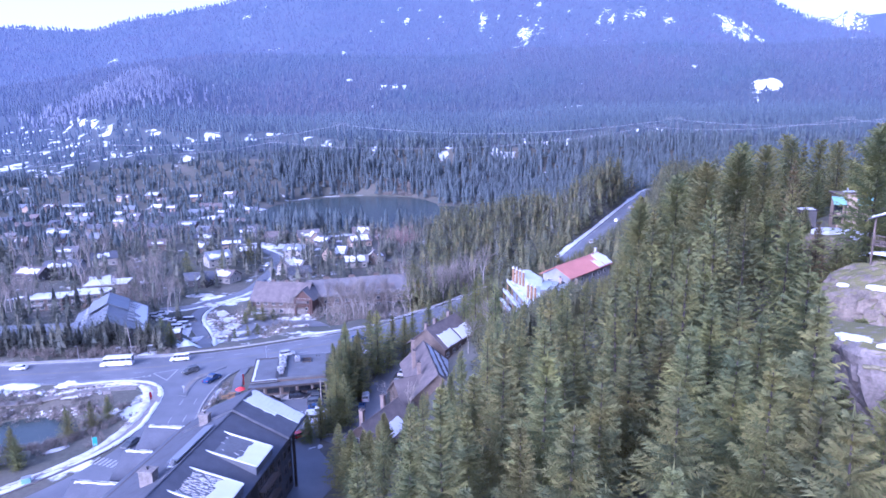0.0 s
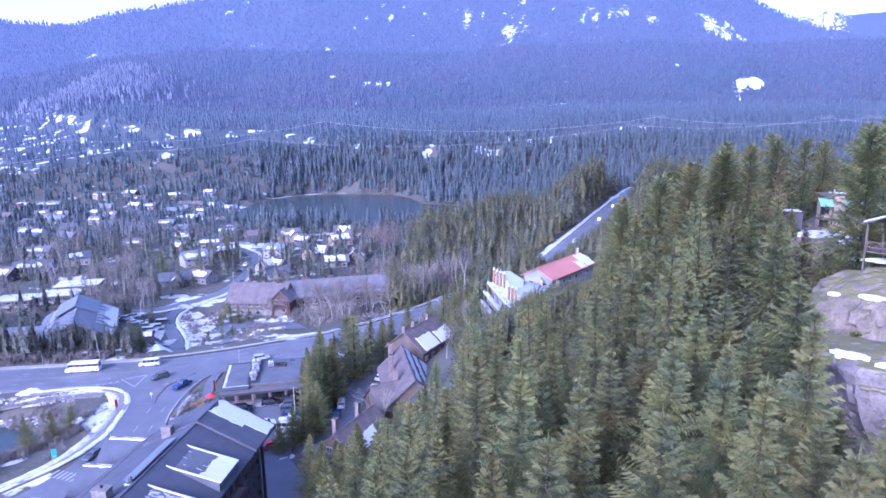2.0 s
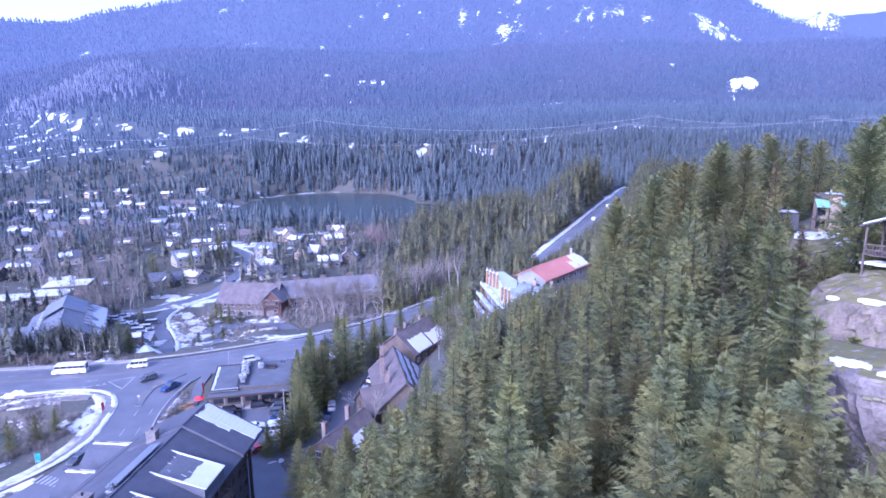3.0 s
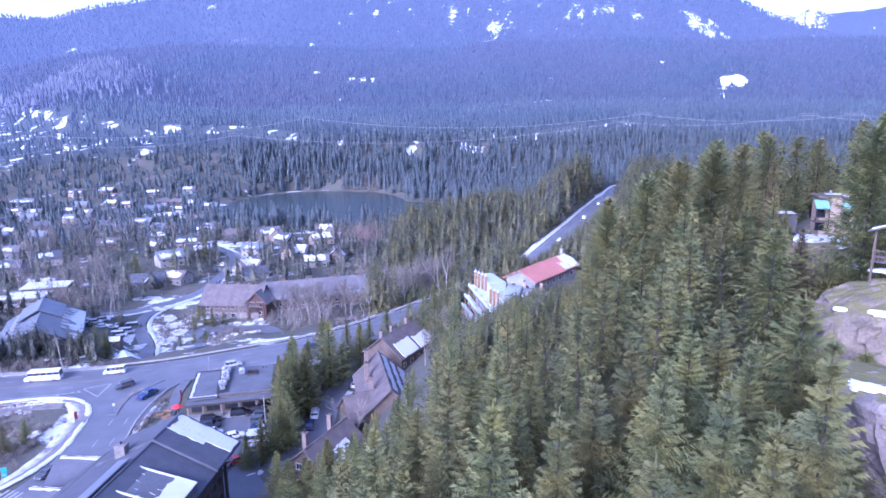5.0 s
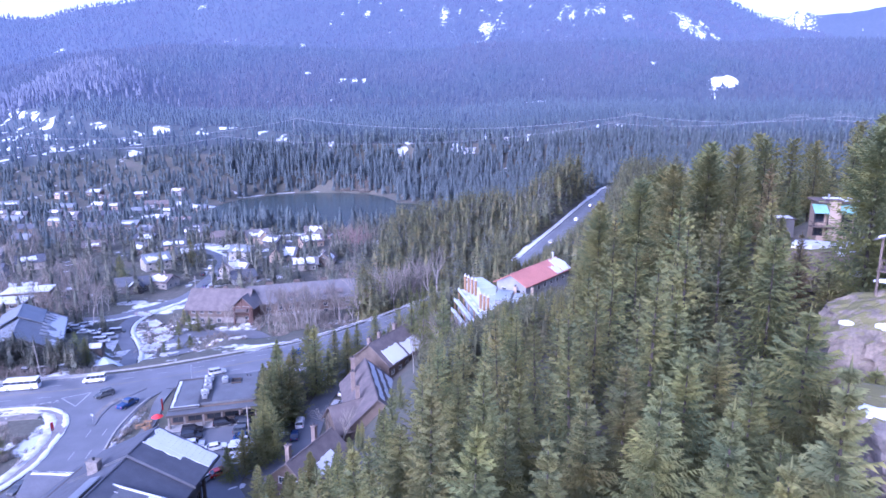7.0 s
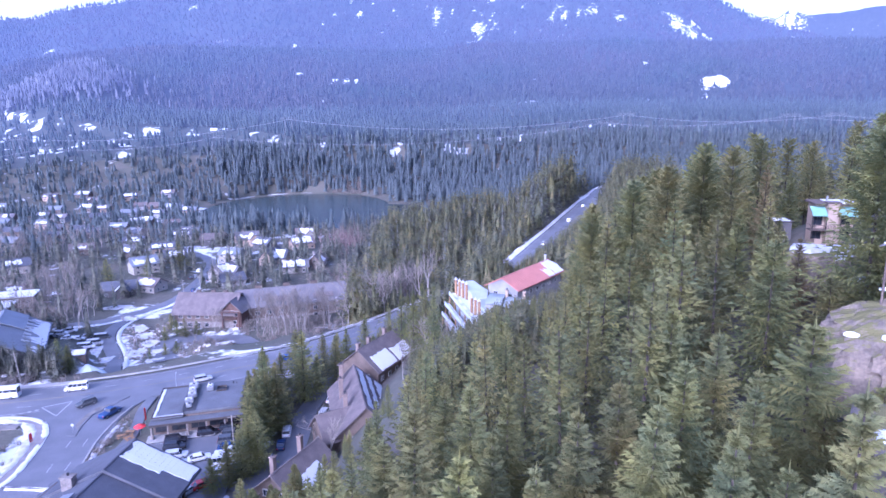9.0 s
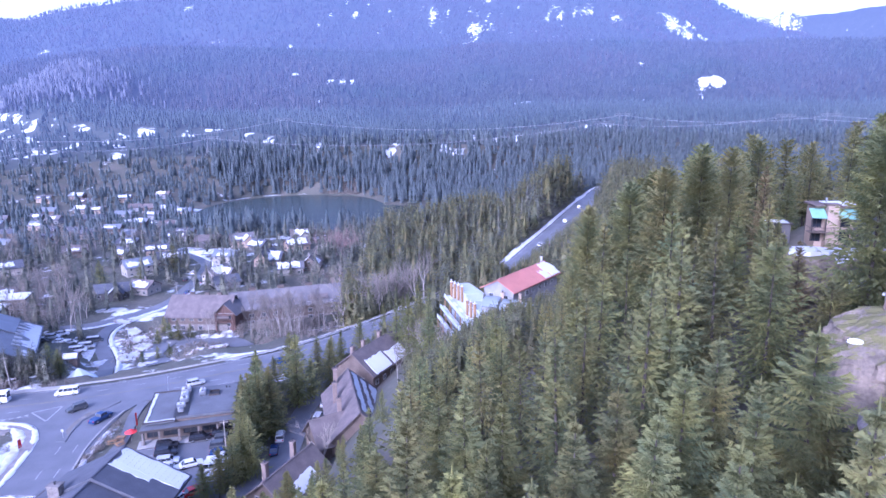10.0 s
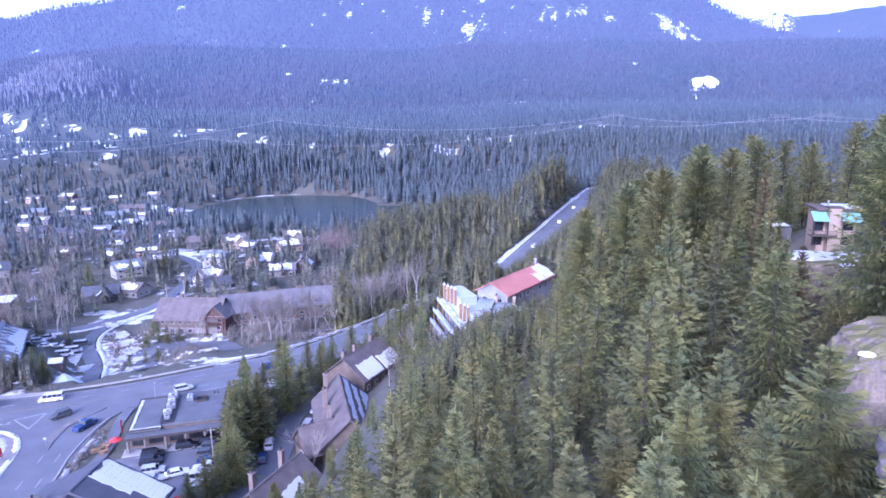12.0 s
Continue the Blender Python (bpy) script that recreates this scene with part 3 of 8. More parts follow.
def shrub_data(seed, stems=26):
    rng = np.random.default_rng(seed)
    v, f = [], []
    for i in range(stems):
        a, lean = rng.uniform(0, 6.28), rng.uniform(0.1, 0.75)
        d = np.array([math.cos(a) * lean, math.sin(a) * lean, 1.0])
        o = np.array([rng.uniform(-0.25, 0.25), rng.uniform(-0.25, 0.25), 0])
        h = rng.uniform(0.5, 1.0)
        s = np.array([-math.sin(a), math.cos(a), 0]) * 0.02
        base = len(v)
        v += [tuple(o - s), tuple(o + s), tuple(o + d * h)]
        f.append((base, base + 1, base + 2))
        for k in (0.45, 0.65, 0.8):
            p = o + d * h * k
            e = p + np.array([rng.uniform(-0.3, 0.3), rng.uniform(-0.3, 0.3), rng.uniform(0.1, 0.35)])
            base = len(v)
            v += [tuple(p - s * 0.6), tuple(p + s * 0.6), tuple(e)]
            f.append((base, base + 1, base + 2))
    return np.array(v), np.array(f)


# ---- materials of the buildings ----
shingle_dark = material("dark_shingles", (0.092, 0.096, 0.115), 0.8, vary=0.2, scale=0.5, fine=10, bump=0.4)
shingle_brown = material("brown_shingles", (0.150, 0.124, 0.118), 0.85, vary=0.25, scale=0.5, fine=10, bump=0.4, second=(0.105, 0.09, 0.087))
shingle_grey = material("grey_shingles", (0.15, 0.14, 0.145), 0.8, vary=0.2, scale=0.4, fine=10, bump=0.4)
metal_roof = material("blue_grey_metal", (0.185, 0.20, 0.228), 0.5, metal=0.1, vary=0.15, scale=0.3, fine=10)
membrane = material("pale_membrane", (0.42, 0.47, 0.51), 0.6, vary=0.12, scale=0.3, fine=10)
red_roof = material("red_metal", (0.42, 0.185, 0.145), 0.5, metal=0.1, vary=0.15, scale=0.3, fine=10)
teal_roof = material("teal_metal", (0.24, 0.42, 0.35), 0.5, metal=0.1, vary=0.12, scale=0.5, fine=8)
flat_roof = material("roof_felt", (0.13, 0.135, 0.15), 0.85, vary=0.25, scale=0.25, fine=12)
brown_wall = material("brown_siding", (0.14, 0.11, 0.09), 0.85, vary=0.25, scale=0.6, fine=10)
tan_wall = material("tan_stucco", (0.40, 0.31, 0.23), 0.9, vary=0.12, scale=0.5, fine=14)
chimney_wood = material("chimney_siding", (0.21, 0.165, 0.14), 0.85, vary=0.25, scale=0.8, fine=10)
cream_wall = material("cream_siding", (0.34, 0.315, 0.28), 0.85, vary=0.15, scale=0.5, fine=10)
grey_wall = material("grey_siding", (0.27, 0.27, 0.28), 0.85, vary=0.2, scale=0.5, fine=10)
dark_wall = material("dark_siding", (0.10, 0.095, 0.095), 0.85, vary=0.25, scale=0.6, fine=10)
timber = material("red_timber", (0.13, 0.08, 0.065), 0.8, vary=0.25, scale=0.8, fine=10)
raw_wood = material("raw_timber", (0.34, 0.21, 0.11), 0.85, vary=0.25, scale=0.8, fine=10)
stone_wall = material("stone_veneer", (0.24, 0.215, 0.195), 0.9, vary=0.4, scale=1.6, fine=5, bump=0.6)
trim_white = material("white_trim", (0.42, 0.42, 0.41), 0.7, vary=0.1, scale=1)
trim_dark = material("dark_trim", (0.06, 0.05, 0.045), 0.7, vary=0.15, scale=1)
glass = material("window_glass", (0.03, 0.035, 0.045), 0.08, vary=0.05, scale=0.3, spec=0.8, bump=0)
lit_red = material("red_canvas", (0.65, 0.05, 0.05), 0.7, vary=0.12, scale=1.5)
teal_canvas = material("teal_canvas", (0.06, 0.32, 0.30), 0.7, vary=0.12, scale=1.5)
brick_red = material("red_brick", (0.33, 0.16, 0.12), 0.9, vary=0.3, scale=2, fine=5)

WINDOWS = {}


def window(parent, x, y, z, w, h, rz, frame_mat=None):
    """A framed window, its pane set back, on a wall that faces along its own -y before the turn."""
    key = (round(w, 2), round(h, 2), (frame_mat or trim_white).name)
    if key not in WINDOWS:
        bm = bmesh.new()
        t, d = 0.10, 0.12
        for c, s in (((0, 0, h / 2 - t / 2), (w, d, t)), ((0, 0, -h / 2 + t / 2), (w + 0.1, d * 1.5, t)), ((-w / 2 + t / 2, 0, 0), (t, d, h - 2 * t)),
                     ((w / 2 - t / 2, 0, 0), (t, d, h - 2 * t)), ((0, 0.01, 0), (t * 0.7, d * 0.6, h - 2 * t))):
            add_box(bm, c, s)
        a = bpy.data.meshes.new("window")
        bm.to_mesh(a)
        bm.free()
        a.materials.append(frame_mat or trim_white)
        bm = bmesh.new()
        add_box(bm, (0, 0.03, 0), (w - t, 0.03, h - t))
        b = bpy.data.meshes.new("pane")
        bm.to_mesh(b)
        bm.free()
        b.materials.append(glass)
        WINDOWS[key] = (a, b)
    a, b = WINDOWS[key]
    ob = new("window", a)
    ob.parent, ob.matrix_basis = parent, pose(x, y, z, 0, 0, rz)
    p = new("pane", b)
    p.parent = ob
    return ob


def wall_windows(parent, face, w, d, spots, frame_mat=None, cx=0.0, cy=0.0):
    """Windows at (along, height, width, tall) on one face of a block w by d."""
    for u, z, ww, hh in spots:
        x, y, rz = {"front": (u, -d / 2 - 0.04, 0), "back": (u, d / 2 + 0.04, 180), "left": (-w / 2 - 0.04, u, -90), "right": (w / 2 + 0.04, u, 90)}[face]
        window(parent, cx + x, cy + y, z, ww, hh, rz, frame_mat)


def gable_roof(parent, name, c, length, span, rise, z, mat, over=0.6, thick=0.28, turn=0.0, drop_left=None, label=""):
    """A roof of two slopes, its ridge along local x before the turn. drop_left: a lower eave on the +y side."""
    bm = bmesh.new()
    h = span / 2
    k = rise / h
    s = h + over
    lo_a = z - over * k
    sb, lo_b = (s, lo_a) if drop_left is None else (h * drop_left, z + rise - rise * drop_left)
    sec = [(-s, lo_a), (0, z + rise), (sb, lo_b), (sb, lo_b - thick), (0, z + rise - thick), (-s, lo_a - thick)]
    L = length / 2 + over
    rows = [[bm.verts.new((x, y, zz)) for y, zz in sec] for x in (-L, L)]
    n = len(sec)
    for i in range(n):
        j = (i + 1) % n
        bm.faces.new((rows[0][i], rows[0][j], rows[1][j], rows[1][i]))
    for row, flip in ((rows[0], True), (rows[1], False)):
        for quad in ((0, 1, 4, 5), (1, 2, 3, 4)):
            vs = [row[i] for i in quad]
            bm.faces.new(vs[::-1] if flip else vs)
    bmesh.ops.recalc_face_normals(bm, faces=bm.faces)
    ob = part(name, bm, mat, parent, label)
    ob.matrix_basis = pose(c[0], c[1], 0, 0, 0, turn)
    # a ridge cap
    bm = bmesh.new()
    add_box(bm, (0, 0, z + rise + 0.03), (2 * L, 0.35, 0.12), bevel=0.03)
    cap = part("ridge_cap", bm, mat, ob)
    return ob


def slope_snow(roof, span, rise, z, side, u0, u1, v0, v1, seed, over=0.6, thick=0.16, ragged=0.5, mat=None):
    """A slab of snow on one slope: along the ridge from u0 to u1, down the slope from v0 (0 at the ridge) to v1 (1 at the eave)."""
    rng = random.Random(seed)
    h = span / 2
    k = rise / h
    s = h + over
    pts = []
    n = max(3, int(abs(u1 - u0) / 0.8))
    for i in range(n + 1):
        pts.append((u0 + (u1 - u0) * i / n, min(0.99, v1 - (rng.uniform(0, ragged) * 0.12 if v1 < 0.97 else rng.uniform(-0.01, 0.02)))))
    m = max(2, int((v1 - v0) * s / 1.0))
    for i in range(1, m):
        pts.append((u1 + rng.uniform(-1, 1) * ragged * 0.6, v1 + (v0 - v1) * i / m))
    for i in range(n, -1, -1):
        pts.append((u0 + (u1 - u0) * i / n, max(0.01, v0 + rng.uniform(-1, 1) * ragged * 0.14)))
    for i in range(m - 1, 0, -1):
        pts.append((u0 + rng.uniform(-1, 1) * ragged * 0.6, v1 + (v0 - v1) * i / m))
    bm = bmesh.new()
    lo, hi = [], []
    for u, v in pts:
        y = side * s * v
        zz = z + rise - abs(y) * k
        lo.append(bm.verts.new((u, y, zz - 0.03)))
        hi.append(bm.verts.new((u, y, zz + thick)))
    bm.faces.new(hi)
    for i in range(len(pts)):
        j = (i + 1) % len(pts)
        bm.faces.new((lo[i], lo[j], hi[j], hi[i]))
    bmesh.ops.recalc_face_normals(bm, faces=bm.faces)
    bmesh.ops.triangulate(bm, faces=bm.faces)
    return part("roof_snow", bm, mat or snow, roof, "old wet snow")


def gable_walls(parent, name, c, length, span, h, rise, mat, turn=0.0, z0=-1.2, label=""):
    """Walls with gable ends under such a roof, as one shell."""
    bm = bmesh.new()
    L, s = length / 2, span / 2
    sec = [(-s, z0), (-s, h), (0, h + rise - 0.3), (s, h), (s, z0)]
    rows = [[bm.verts.new((x, y, z)) for y, z in sec] for x in (-L, L)]
    for i in range(5):
        j = (i + 1) % 5
        bm.faces.new((rows[0][i], rows[0][j], rows[1][j], rows[1][i]))
    bm.faces.new(rows[0][::-1])
    bm.faces.new(rows[1])
    bmesh.ops.recalc_face_normals(bm, faces=bm.faces)
    ob = part(name, bm, mat, parent, label)
    ob.matrix_basis = pose(c[0], c[1], 0, 0, 0, turn)
    return ob


def chimney(parent, x, y, z0, z1, w=1.0, d=0.8, mat=None):
    bm = bmesh.new()
    add_box(bm, (x, y, (z0 + z1) / 2), (w, d, z1 - z0), bevel=0.04)
    add_box(bm, (x, y, z1 + 0.08), (w + 0.25, d + 0.25, 0.16), bevel=0.03)
    ob = part("chimney", bm, mat or stone_wall, parent, "boxed chimney with a flat cap")
    bm = bmesh.new()
    add_tube(bm, (x, y, z1 + 0.1), (x, y, z1 + 0.55), 0.16, 0.16, 8)
    add_tube(bm, (x, y, z1 + 0.55), (x, y, z1 + 0.65), 0.26, 0.05, 8)
    part("flue", bm, dark_metal, ob)
    return ob


def balcony(parent, x, y, z, w, d, rz, mat=None):
    """A slab with a railing of posts, rails and balusters, standing out along its own -y."""
    ob = box_part("balcony", (0, 0, 0), (w, d, 0.16), mat or timber, parent)
    ob.matrix_basis = pose(x, y, z, 0, 0, rz)
    bm = bmesh.new()
    add_box(bm, (0, -d / 2 + 0.05, 1.0), (w, 0.08, 0.08))
    for sx in (-1, 1):
        add_box(bm, (sx * (w / 2 - 0.05), 0, 1.0), (0.08, d - 0.1, 0.08))
        add_box(bm, (sx * (w / 2 - 0.05), -d / 2 + 0.05, 0.54), (0.1, 0.1, 0.92))
    for i in range(int(w / 0.3)):
        add_box(bm, (-w / 2 + 0.2 + i * 0.3, -d / 2 + 0.05, 0.52), (0.05, 0.05, 0.88))
    part("railing", bm, mat or timber, ob)
    return ob


def keep(m, w, d, turn):
    KEPT.append((m[0], m[1], w / 2, d / 2, turn))


# ---- buildings ----
def shop():
    o = thing("shop_building", pose(-42.7, 161.6, 0, 0, 0, 11), "flat-roofed grey roadside shop with a canopy and rooftop machines", "shop")
    keep((-42.7, 161.6), 20, 18, 11)
    W, D = 19.4, 16.6
    bm = bmesh.new()
    prism(bm, [(-W / 2, -D / 2 + 1), (W / 2, -D / 2 + 1), (W / 2, D / 2), (-W / 2, D / 2)], -0.3, 3.95)
    walls = part("wall", bm, brown_wall, o, "dark brown timber walls")
    bm = bmesh.new()
    add_box(bm, (-6.4, 0, 4.15), (6.6, D, 0.32))
    part("roof", bm, flat_roof, o, "dark felt roof, streaked with wet")
    bm = bmesh.new()
    add_box(bm, (3.5, 0.4, 4.42), (12.6, D - 0.8, 0.5))
    part("roof", bm, flat_roof, o, "dark felt roof, one step higher")
    bm = bmesh.new()
    for c, s in (((-9.6, 0, 4.42), (0.28, D, 0.3)), ((-6.4, D / 2 - 0.1, 4.42), (6.2, 0.25, 0.3)), ((-6.4, -D / 2 + 0.1, 4.42), (6.2, 0.25, 0.3))):
        add_box(bm, c, s, bevel=0.04)
    part("parapet", bm, trim_dark, o)
    bm = bmesh.new()
    rng = random.Random(4)
    for i in range(14):
        add_box(bm, (-9.1 + rng.uniform(-0.1, 0.1), -D / 2 + 0.9 + i * 1.12, 4.38), (0.75 + rng.uniform(-0.15, 0.1), 1.14, 0.16), bevel=0.05)
    for i in range(7):
        add_box(bm, (-8.6 + i * 0.86, -D / 2 + 0.62 + rng.uniform(-0.05, 0.05), 4.38), (0.9, 0.6, 0.14), bevel=0.05)
    part("roof_snow", bm, snow, o, "strip of snow along the roof's edge")
    # canopy over the shop front
    bm = bmesh.new()
    add_box(bm, (0, -D / 2 - 0.35, 3.35), (W + 0.8, 2.9, 0.42), bevel=0.05)
    part("canopy", bm, flat_roof, o, "dark flat canopy")
    bm = bmesh.new()
    add_box(bm, (0, -D / 2 - 1.82, 3.33), (W + 0.9, 0.12, 0.55), bevel=0.02)
    part("fascia", bm, trim_dark, o, "dark fascia board")
    for x in (-9.6, -6.2, -2.1, 2.0, 6.0, 9.6):
        bm = bmesh.new()
        add_box(bm, (x, -D / 2 - 1.4, 0.45), (0.7, 0.7, 1.0), bevel=0.06)
        add_box(bm, (x, -D / 2 - 1.4, 2.05), (0.36, 0.36, 2.2), bevel=0.03)
        part("pillar", bm, stone_wall, o)
    for x, w in ((-7.9, 2.6), (-4.2, 3.2), (0, 3.2), (4.0, 3.2), (7.8, 2.8)):
        window(o, x, -D / 2 + 0.94, 1.55, w, 2.2, 0, trim_dark)
    for y in (-4, 0.5, 5):
        window(o, W / 2 + 0.05, y, 2.2, 1.6, 1.2, 90, trim_dark)
    box_part("sidewalk", (0, -D / 2 - 1.2, 0.03), (W + 2, 3.4, 0.22), concrete, o, bevel=0.04)
    for x, y, s in ((-2.0, 5.6, (2.2, 1.5, 1.1)), (-2.0, 2.9, (1.8, 1.7, 1.0)), (-1.8, 0.2, (2.0, 1.4, 1.1)), (-2.2, -2.6, (1.9, 1.3, 0.9)), (2.0, 3.4, (1.5, 1.6, 1.0)), (1.9, 5.0, (1.2, 0.9, 0.8)), (-2.0, -5.2, (1.2, 1.0, 0.8))):
        bm = bmesh.new()
        add_box(bm, (x, y, 4.85 + s[2] / 2), s, bevel=0.06)
        u = part("air_unit", bm, steel, o, "pale rooftop air handling unit")
        bm = bmesh.new()
        add_box(bm, (x - 0.1, y + 0.1, 4.9 + s[2]), (s[0] * 0.8, s[1] * 0.7, 0.14), bevel=0.06)
        part("unit_snow", bm, snow, u)
        bm = bmesh.new()
        add_tube(bm, (x, y, 4.85 + s[2]), (x, y, 4.97 + s[2]), 0.36 * s[1], 0.34 * s[1], 10)
        part("fan_guard", bm, dark_metal, u)
    bm = bmesh.new()
    for c, s in (((4.6, 4.6, 4.85), (2.4, 0.2, 0.5)), ((4.6, 2.2, 4.85), (2.4, 0.2, 0.5)), ((3.5, 3.4, 4.85), (0.2, 2.2, 0.5)), ((5.7, 3.4, 4.85), (0.2, 2.2, 0.5))):
        add_box(bm, c, s)
    part("roof_well", bm, trim_dark, o)
    # flat dark sheets stand for the shaded depth of trench and well
    bm = bmesh.new()
    add_box(bm, (-1.9, 0.4, 4.69), (3.1, D - 1.6, 0.06))
    add_box(bm, (4.6, 3.4, 4.69), (2.1, 2.1, 0.06))
    part("dark_roof_strip", bm, dark_metal, o, "flat dark strips that stand for the roof machines' sunken trench")
    for x, y, top in ((7.2, 6.2, 5.2), (8.0, 6.1, 5.0)):
        bm = bmesh.new()
        add_tube(bm, (x, y, 4.6), (x, y, top), 0.14, 0.14, 8)
        part("vent_pipe", bm, dark_metal, o)


def hotel():
    o = thing("hotel_building", pose(-40.6, 98, 0, 0, 0, -7.5), "large dark-shingled hotel with snowy roof boxes and timber balconies", "hotel")
    keep((-42, 98), 30, 46, -7.5)
    zr, ze, hw = 18.2, 13.6, 9.6          # ridge, right eave, half width
    k = (zr - ze) / hw
    # main block, walls first
    bm = bmesh.new()
    prism(bm, [(-12, -30), (8.6, -30), (8.6, 14.6), (-12, 14.6)], -0.5, 12.6)
    part("wall", bm, dark_wall, o, "dark siding")
    ob = gable_roof(o, "roof", (0, -7.5), 45, 2 * hw, zr - ze, ze, shingle_dark, over=0.9, thick=0.35, turn=90, drop_left=1.45, label="dark grey shingles, damp and patched with snow")
    # far section, a step above
    up = gable_roof(o, "roof", (0.3, 13.2), 7.5, 2 * hw, zr - ze, ze + 0.55, shingle_dark, over=0.9, thick=0.5, turn=90, label="dark shingles under a sheet of snow")
    slope_snow(up, 2 * hw, zr - ze, ze + 0.55, -1, 0.6, 4.2, 0.03, 0.99, 11, over=0.9, thick=0.10, ragged=0.3)
    bm = bmesh.new()
    for i in range(5):
        for j in range(12):
            y = -(0.8 + j * 0.8)
            add_box(bm, (0.9 + i * 0.68 + (j % 2) * 0.34, y, zr + 0.55 - abs(y) * k + 0.11), (0.08, 0.08, 0.05))
    tagged(part("snow_guard", bm, dark_metal, up, "small dark snow guards"), kind="stuff")
    slope_snow(up, 2 * hw, zr - ze, ze + 0.55, -1, -0.6, 0.6, 0.04, 0.62, 12, over=0.9, thick=0.09, ragged=0.3)
    # roof boxes with snow along the eave
    for y0, seed in ((-0.5, 1), (-12.0, 2), (-23.5, 3)):
        w = 6.6
        top = zr - 0.9 * k - 0.6
        bm = bmesh.new()
        outline = [(0.9, zr - 0.9 * k - 0.05), (10.0, ze - 0.2), (10.0, top - 2.15), (0.9, top + 0.25)]
        a = [bm.verts.new((x, y0 - w / 2, z)) for x, z in outline]
        b = [bm.verts.new((x, y0 + w / 2, z)) for x, z in outline]
        bm.faces.new(a)
        bm.faces.new(b[::-1])
        for i in range(4):
            j = (i + 1) % 4
            bm.faces.new((a[i], b[i], b[j], a[j]))
        bmesh.ops.recalc_face_normals(bm, faces=bm.faces)
        box = part("roof_box", bm, flat_roof, o, "low flat dormer roof with a pale rim")
        tilt = math.degrees(math.atan2(2.4, 9.1))
        slant = lambda x: top + 0.25 - (x - 0.9) * 2.4 / 9.1
        bm = bmesh.new()
        for c, s in (((5.45, y0 - w / 2 + 0.12, slant(5.45) + 0.1), (9.3, 0.28, 0.26)), ((5.45, y0 + w / 2 - 0.12, slant(5.45) + 0.1), (9.3, 0.28, 0.26)), ((1.0, y0, slant(1.0) + 0.1), (0.28, w, 0.26))):
            add_box(bm, c, s, tilt=(0, tilt), bevel=0.04)
        part("rim", bm, snow, box, "rim under a line of snow")
        bm = bmesh.new()
        rng = random.Random(seed)
        n = 9
        lo, hi = [], []
        pts = [(10.25, y0 - w / 2), (10.25, y0 + w / 2)] + [(6.9 + rng.uniform(-0.35, 0.35), y0 + w / 2 - w * i / n) for i in range(n + 1)]
        for x, y in pts:
            lo.append(bm.verts.new((x, y, slant(x) + 0.01)))
            hi.append(bm.verts.new((x, y, slant(x) + 0.2)))
        bm.faces.new(hi)
        for i in range(len(pts)):
            j = (i + 1) % len(pts)
            bm.faces.new((lo[i], lo[j], hi[j], hi[i]))
        bmesh.ops.recalc_face_normals(bm, faces=bm.faces)
        bmesh.ops.triangulate(bm, faces=bm.faces)
        part("box_snow", bm, snow, box, "clean snow along the lower edge")
        bm = bmesh.new()
        for i in range(150 if seed == 2 else 6):
            x, y = rng.uniform(2.4, 7.2), y0 + rng.uniform(-w / 2 + 0.4, w / 2 - 0.4)
            add_box(bm, (x, y, slant(x) + 0.03), (rng.uniform(0.3, 1.1), rng.uniform(0.05, 0.14), 0.03), rz=rng.uniform(-12, 12), tilt=(0, tilt))
        tagged(part("snow_crust", bm, dirt_snow, box, "thin broken crust of snow"), kind="stuff")
        bm = bmesh.new()
        add_box(bm, (9.3, y0, 6.6), (1.4, w - 0.4, 13.2))
        part("bay_wall", bm, dark_wall, o)
        for z in (2.2, 5.4, 8.6, 11.6):
            for dy in (-2.2, 0, 2.2):
                window(o, 10.06, y0 + dy, z, 1.4, 1.7, 90, brown_wall)
        for z in (3.9, 7.1, 10.2):
            balcony(o, 10.7, y0, z, w - 0.6, 1.3, 90, brown_wall)
    for y in (5.4, 8.2, 11.0, 13.2, -6.2):
        for z in (2.2, 5.4, 8.6, 11.4):
            window(o, 8.66, y, z, 1.3, 1.6, 90, brown_wall)
    for x in (-8, -4, 0, 4, 7):
        for z in (2.2, 5.4, 8.6, 11.2):
            window(o, x, 14.66, z, 1.4, 1.6, 180, brown_wall)
    bm = bmesh.new()
    for y in (4.2, 14.4):
        add_box(bm, (9.2, y, 6.6), (0.5, 0.5, 13.4), bevel=0.04)
    part("timber_post", bm, trim_dark, o, "dark timber corner posts")
    # wings towards the street
    for y, length, zz in ((13.5, 11, 11.8), (4.8, 10, 11.4), (-5.0, 13, 11.0)):
        wing = gable_walls(o, "wing_wall", (-12 - length / 2 + 3, y), length, 7.6, zz - 2.6, 2.4, dark_wall)
        wr = gable_roof(o, "wing_roof", (-12 - length / 2 + 3, y), length, 8.0, 2.8, zz - 2.6, shingle_dark, over=0.7, thick=0.3, label="dark shingles, snow on the ridge")
        slope_snow(wr, 8.0, 2.8, zz - 2.6, 1, -length / 2, length / 2 - 1, 0.0, 0.2, int(y) + 40, over=0.7, thick=0.2, ragged=0.5)
        slope_snow(wr, 8.0, 2.8, zz - 2.6, -1, -length / 2, length / 2 - 2.5, 0.0, 0.1, int(y) + 60, over=0.7, thick=0.14, ragged=0.4)
        for z in (2.2, 5.2):
            window(o, -12 - length + 3 - 0.06, y, z, 1.8, 1.7, -90, brown_wall)
    # the sloping light strip that runs down beside the ridge
    bm = bmesh.new()
    add_box(bm, (-1.3, -3.0, zr + 0.1), (1.9, 12, 0.18), bevel=0.04, tilt=(0, -14))
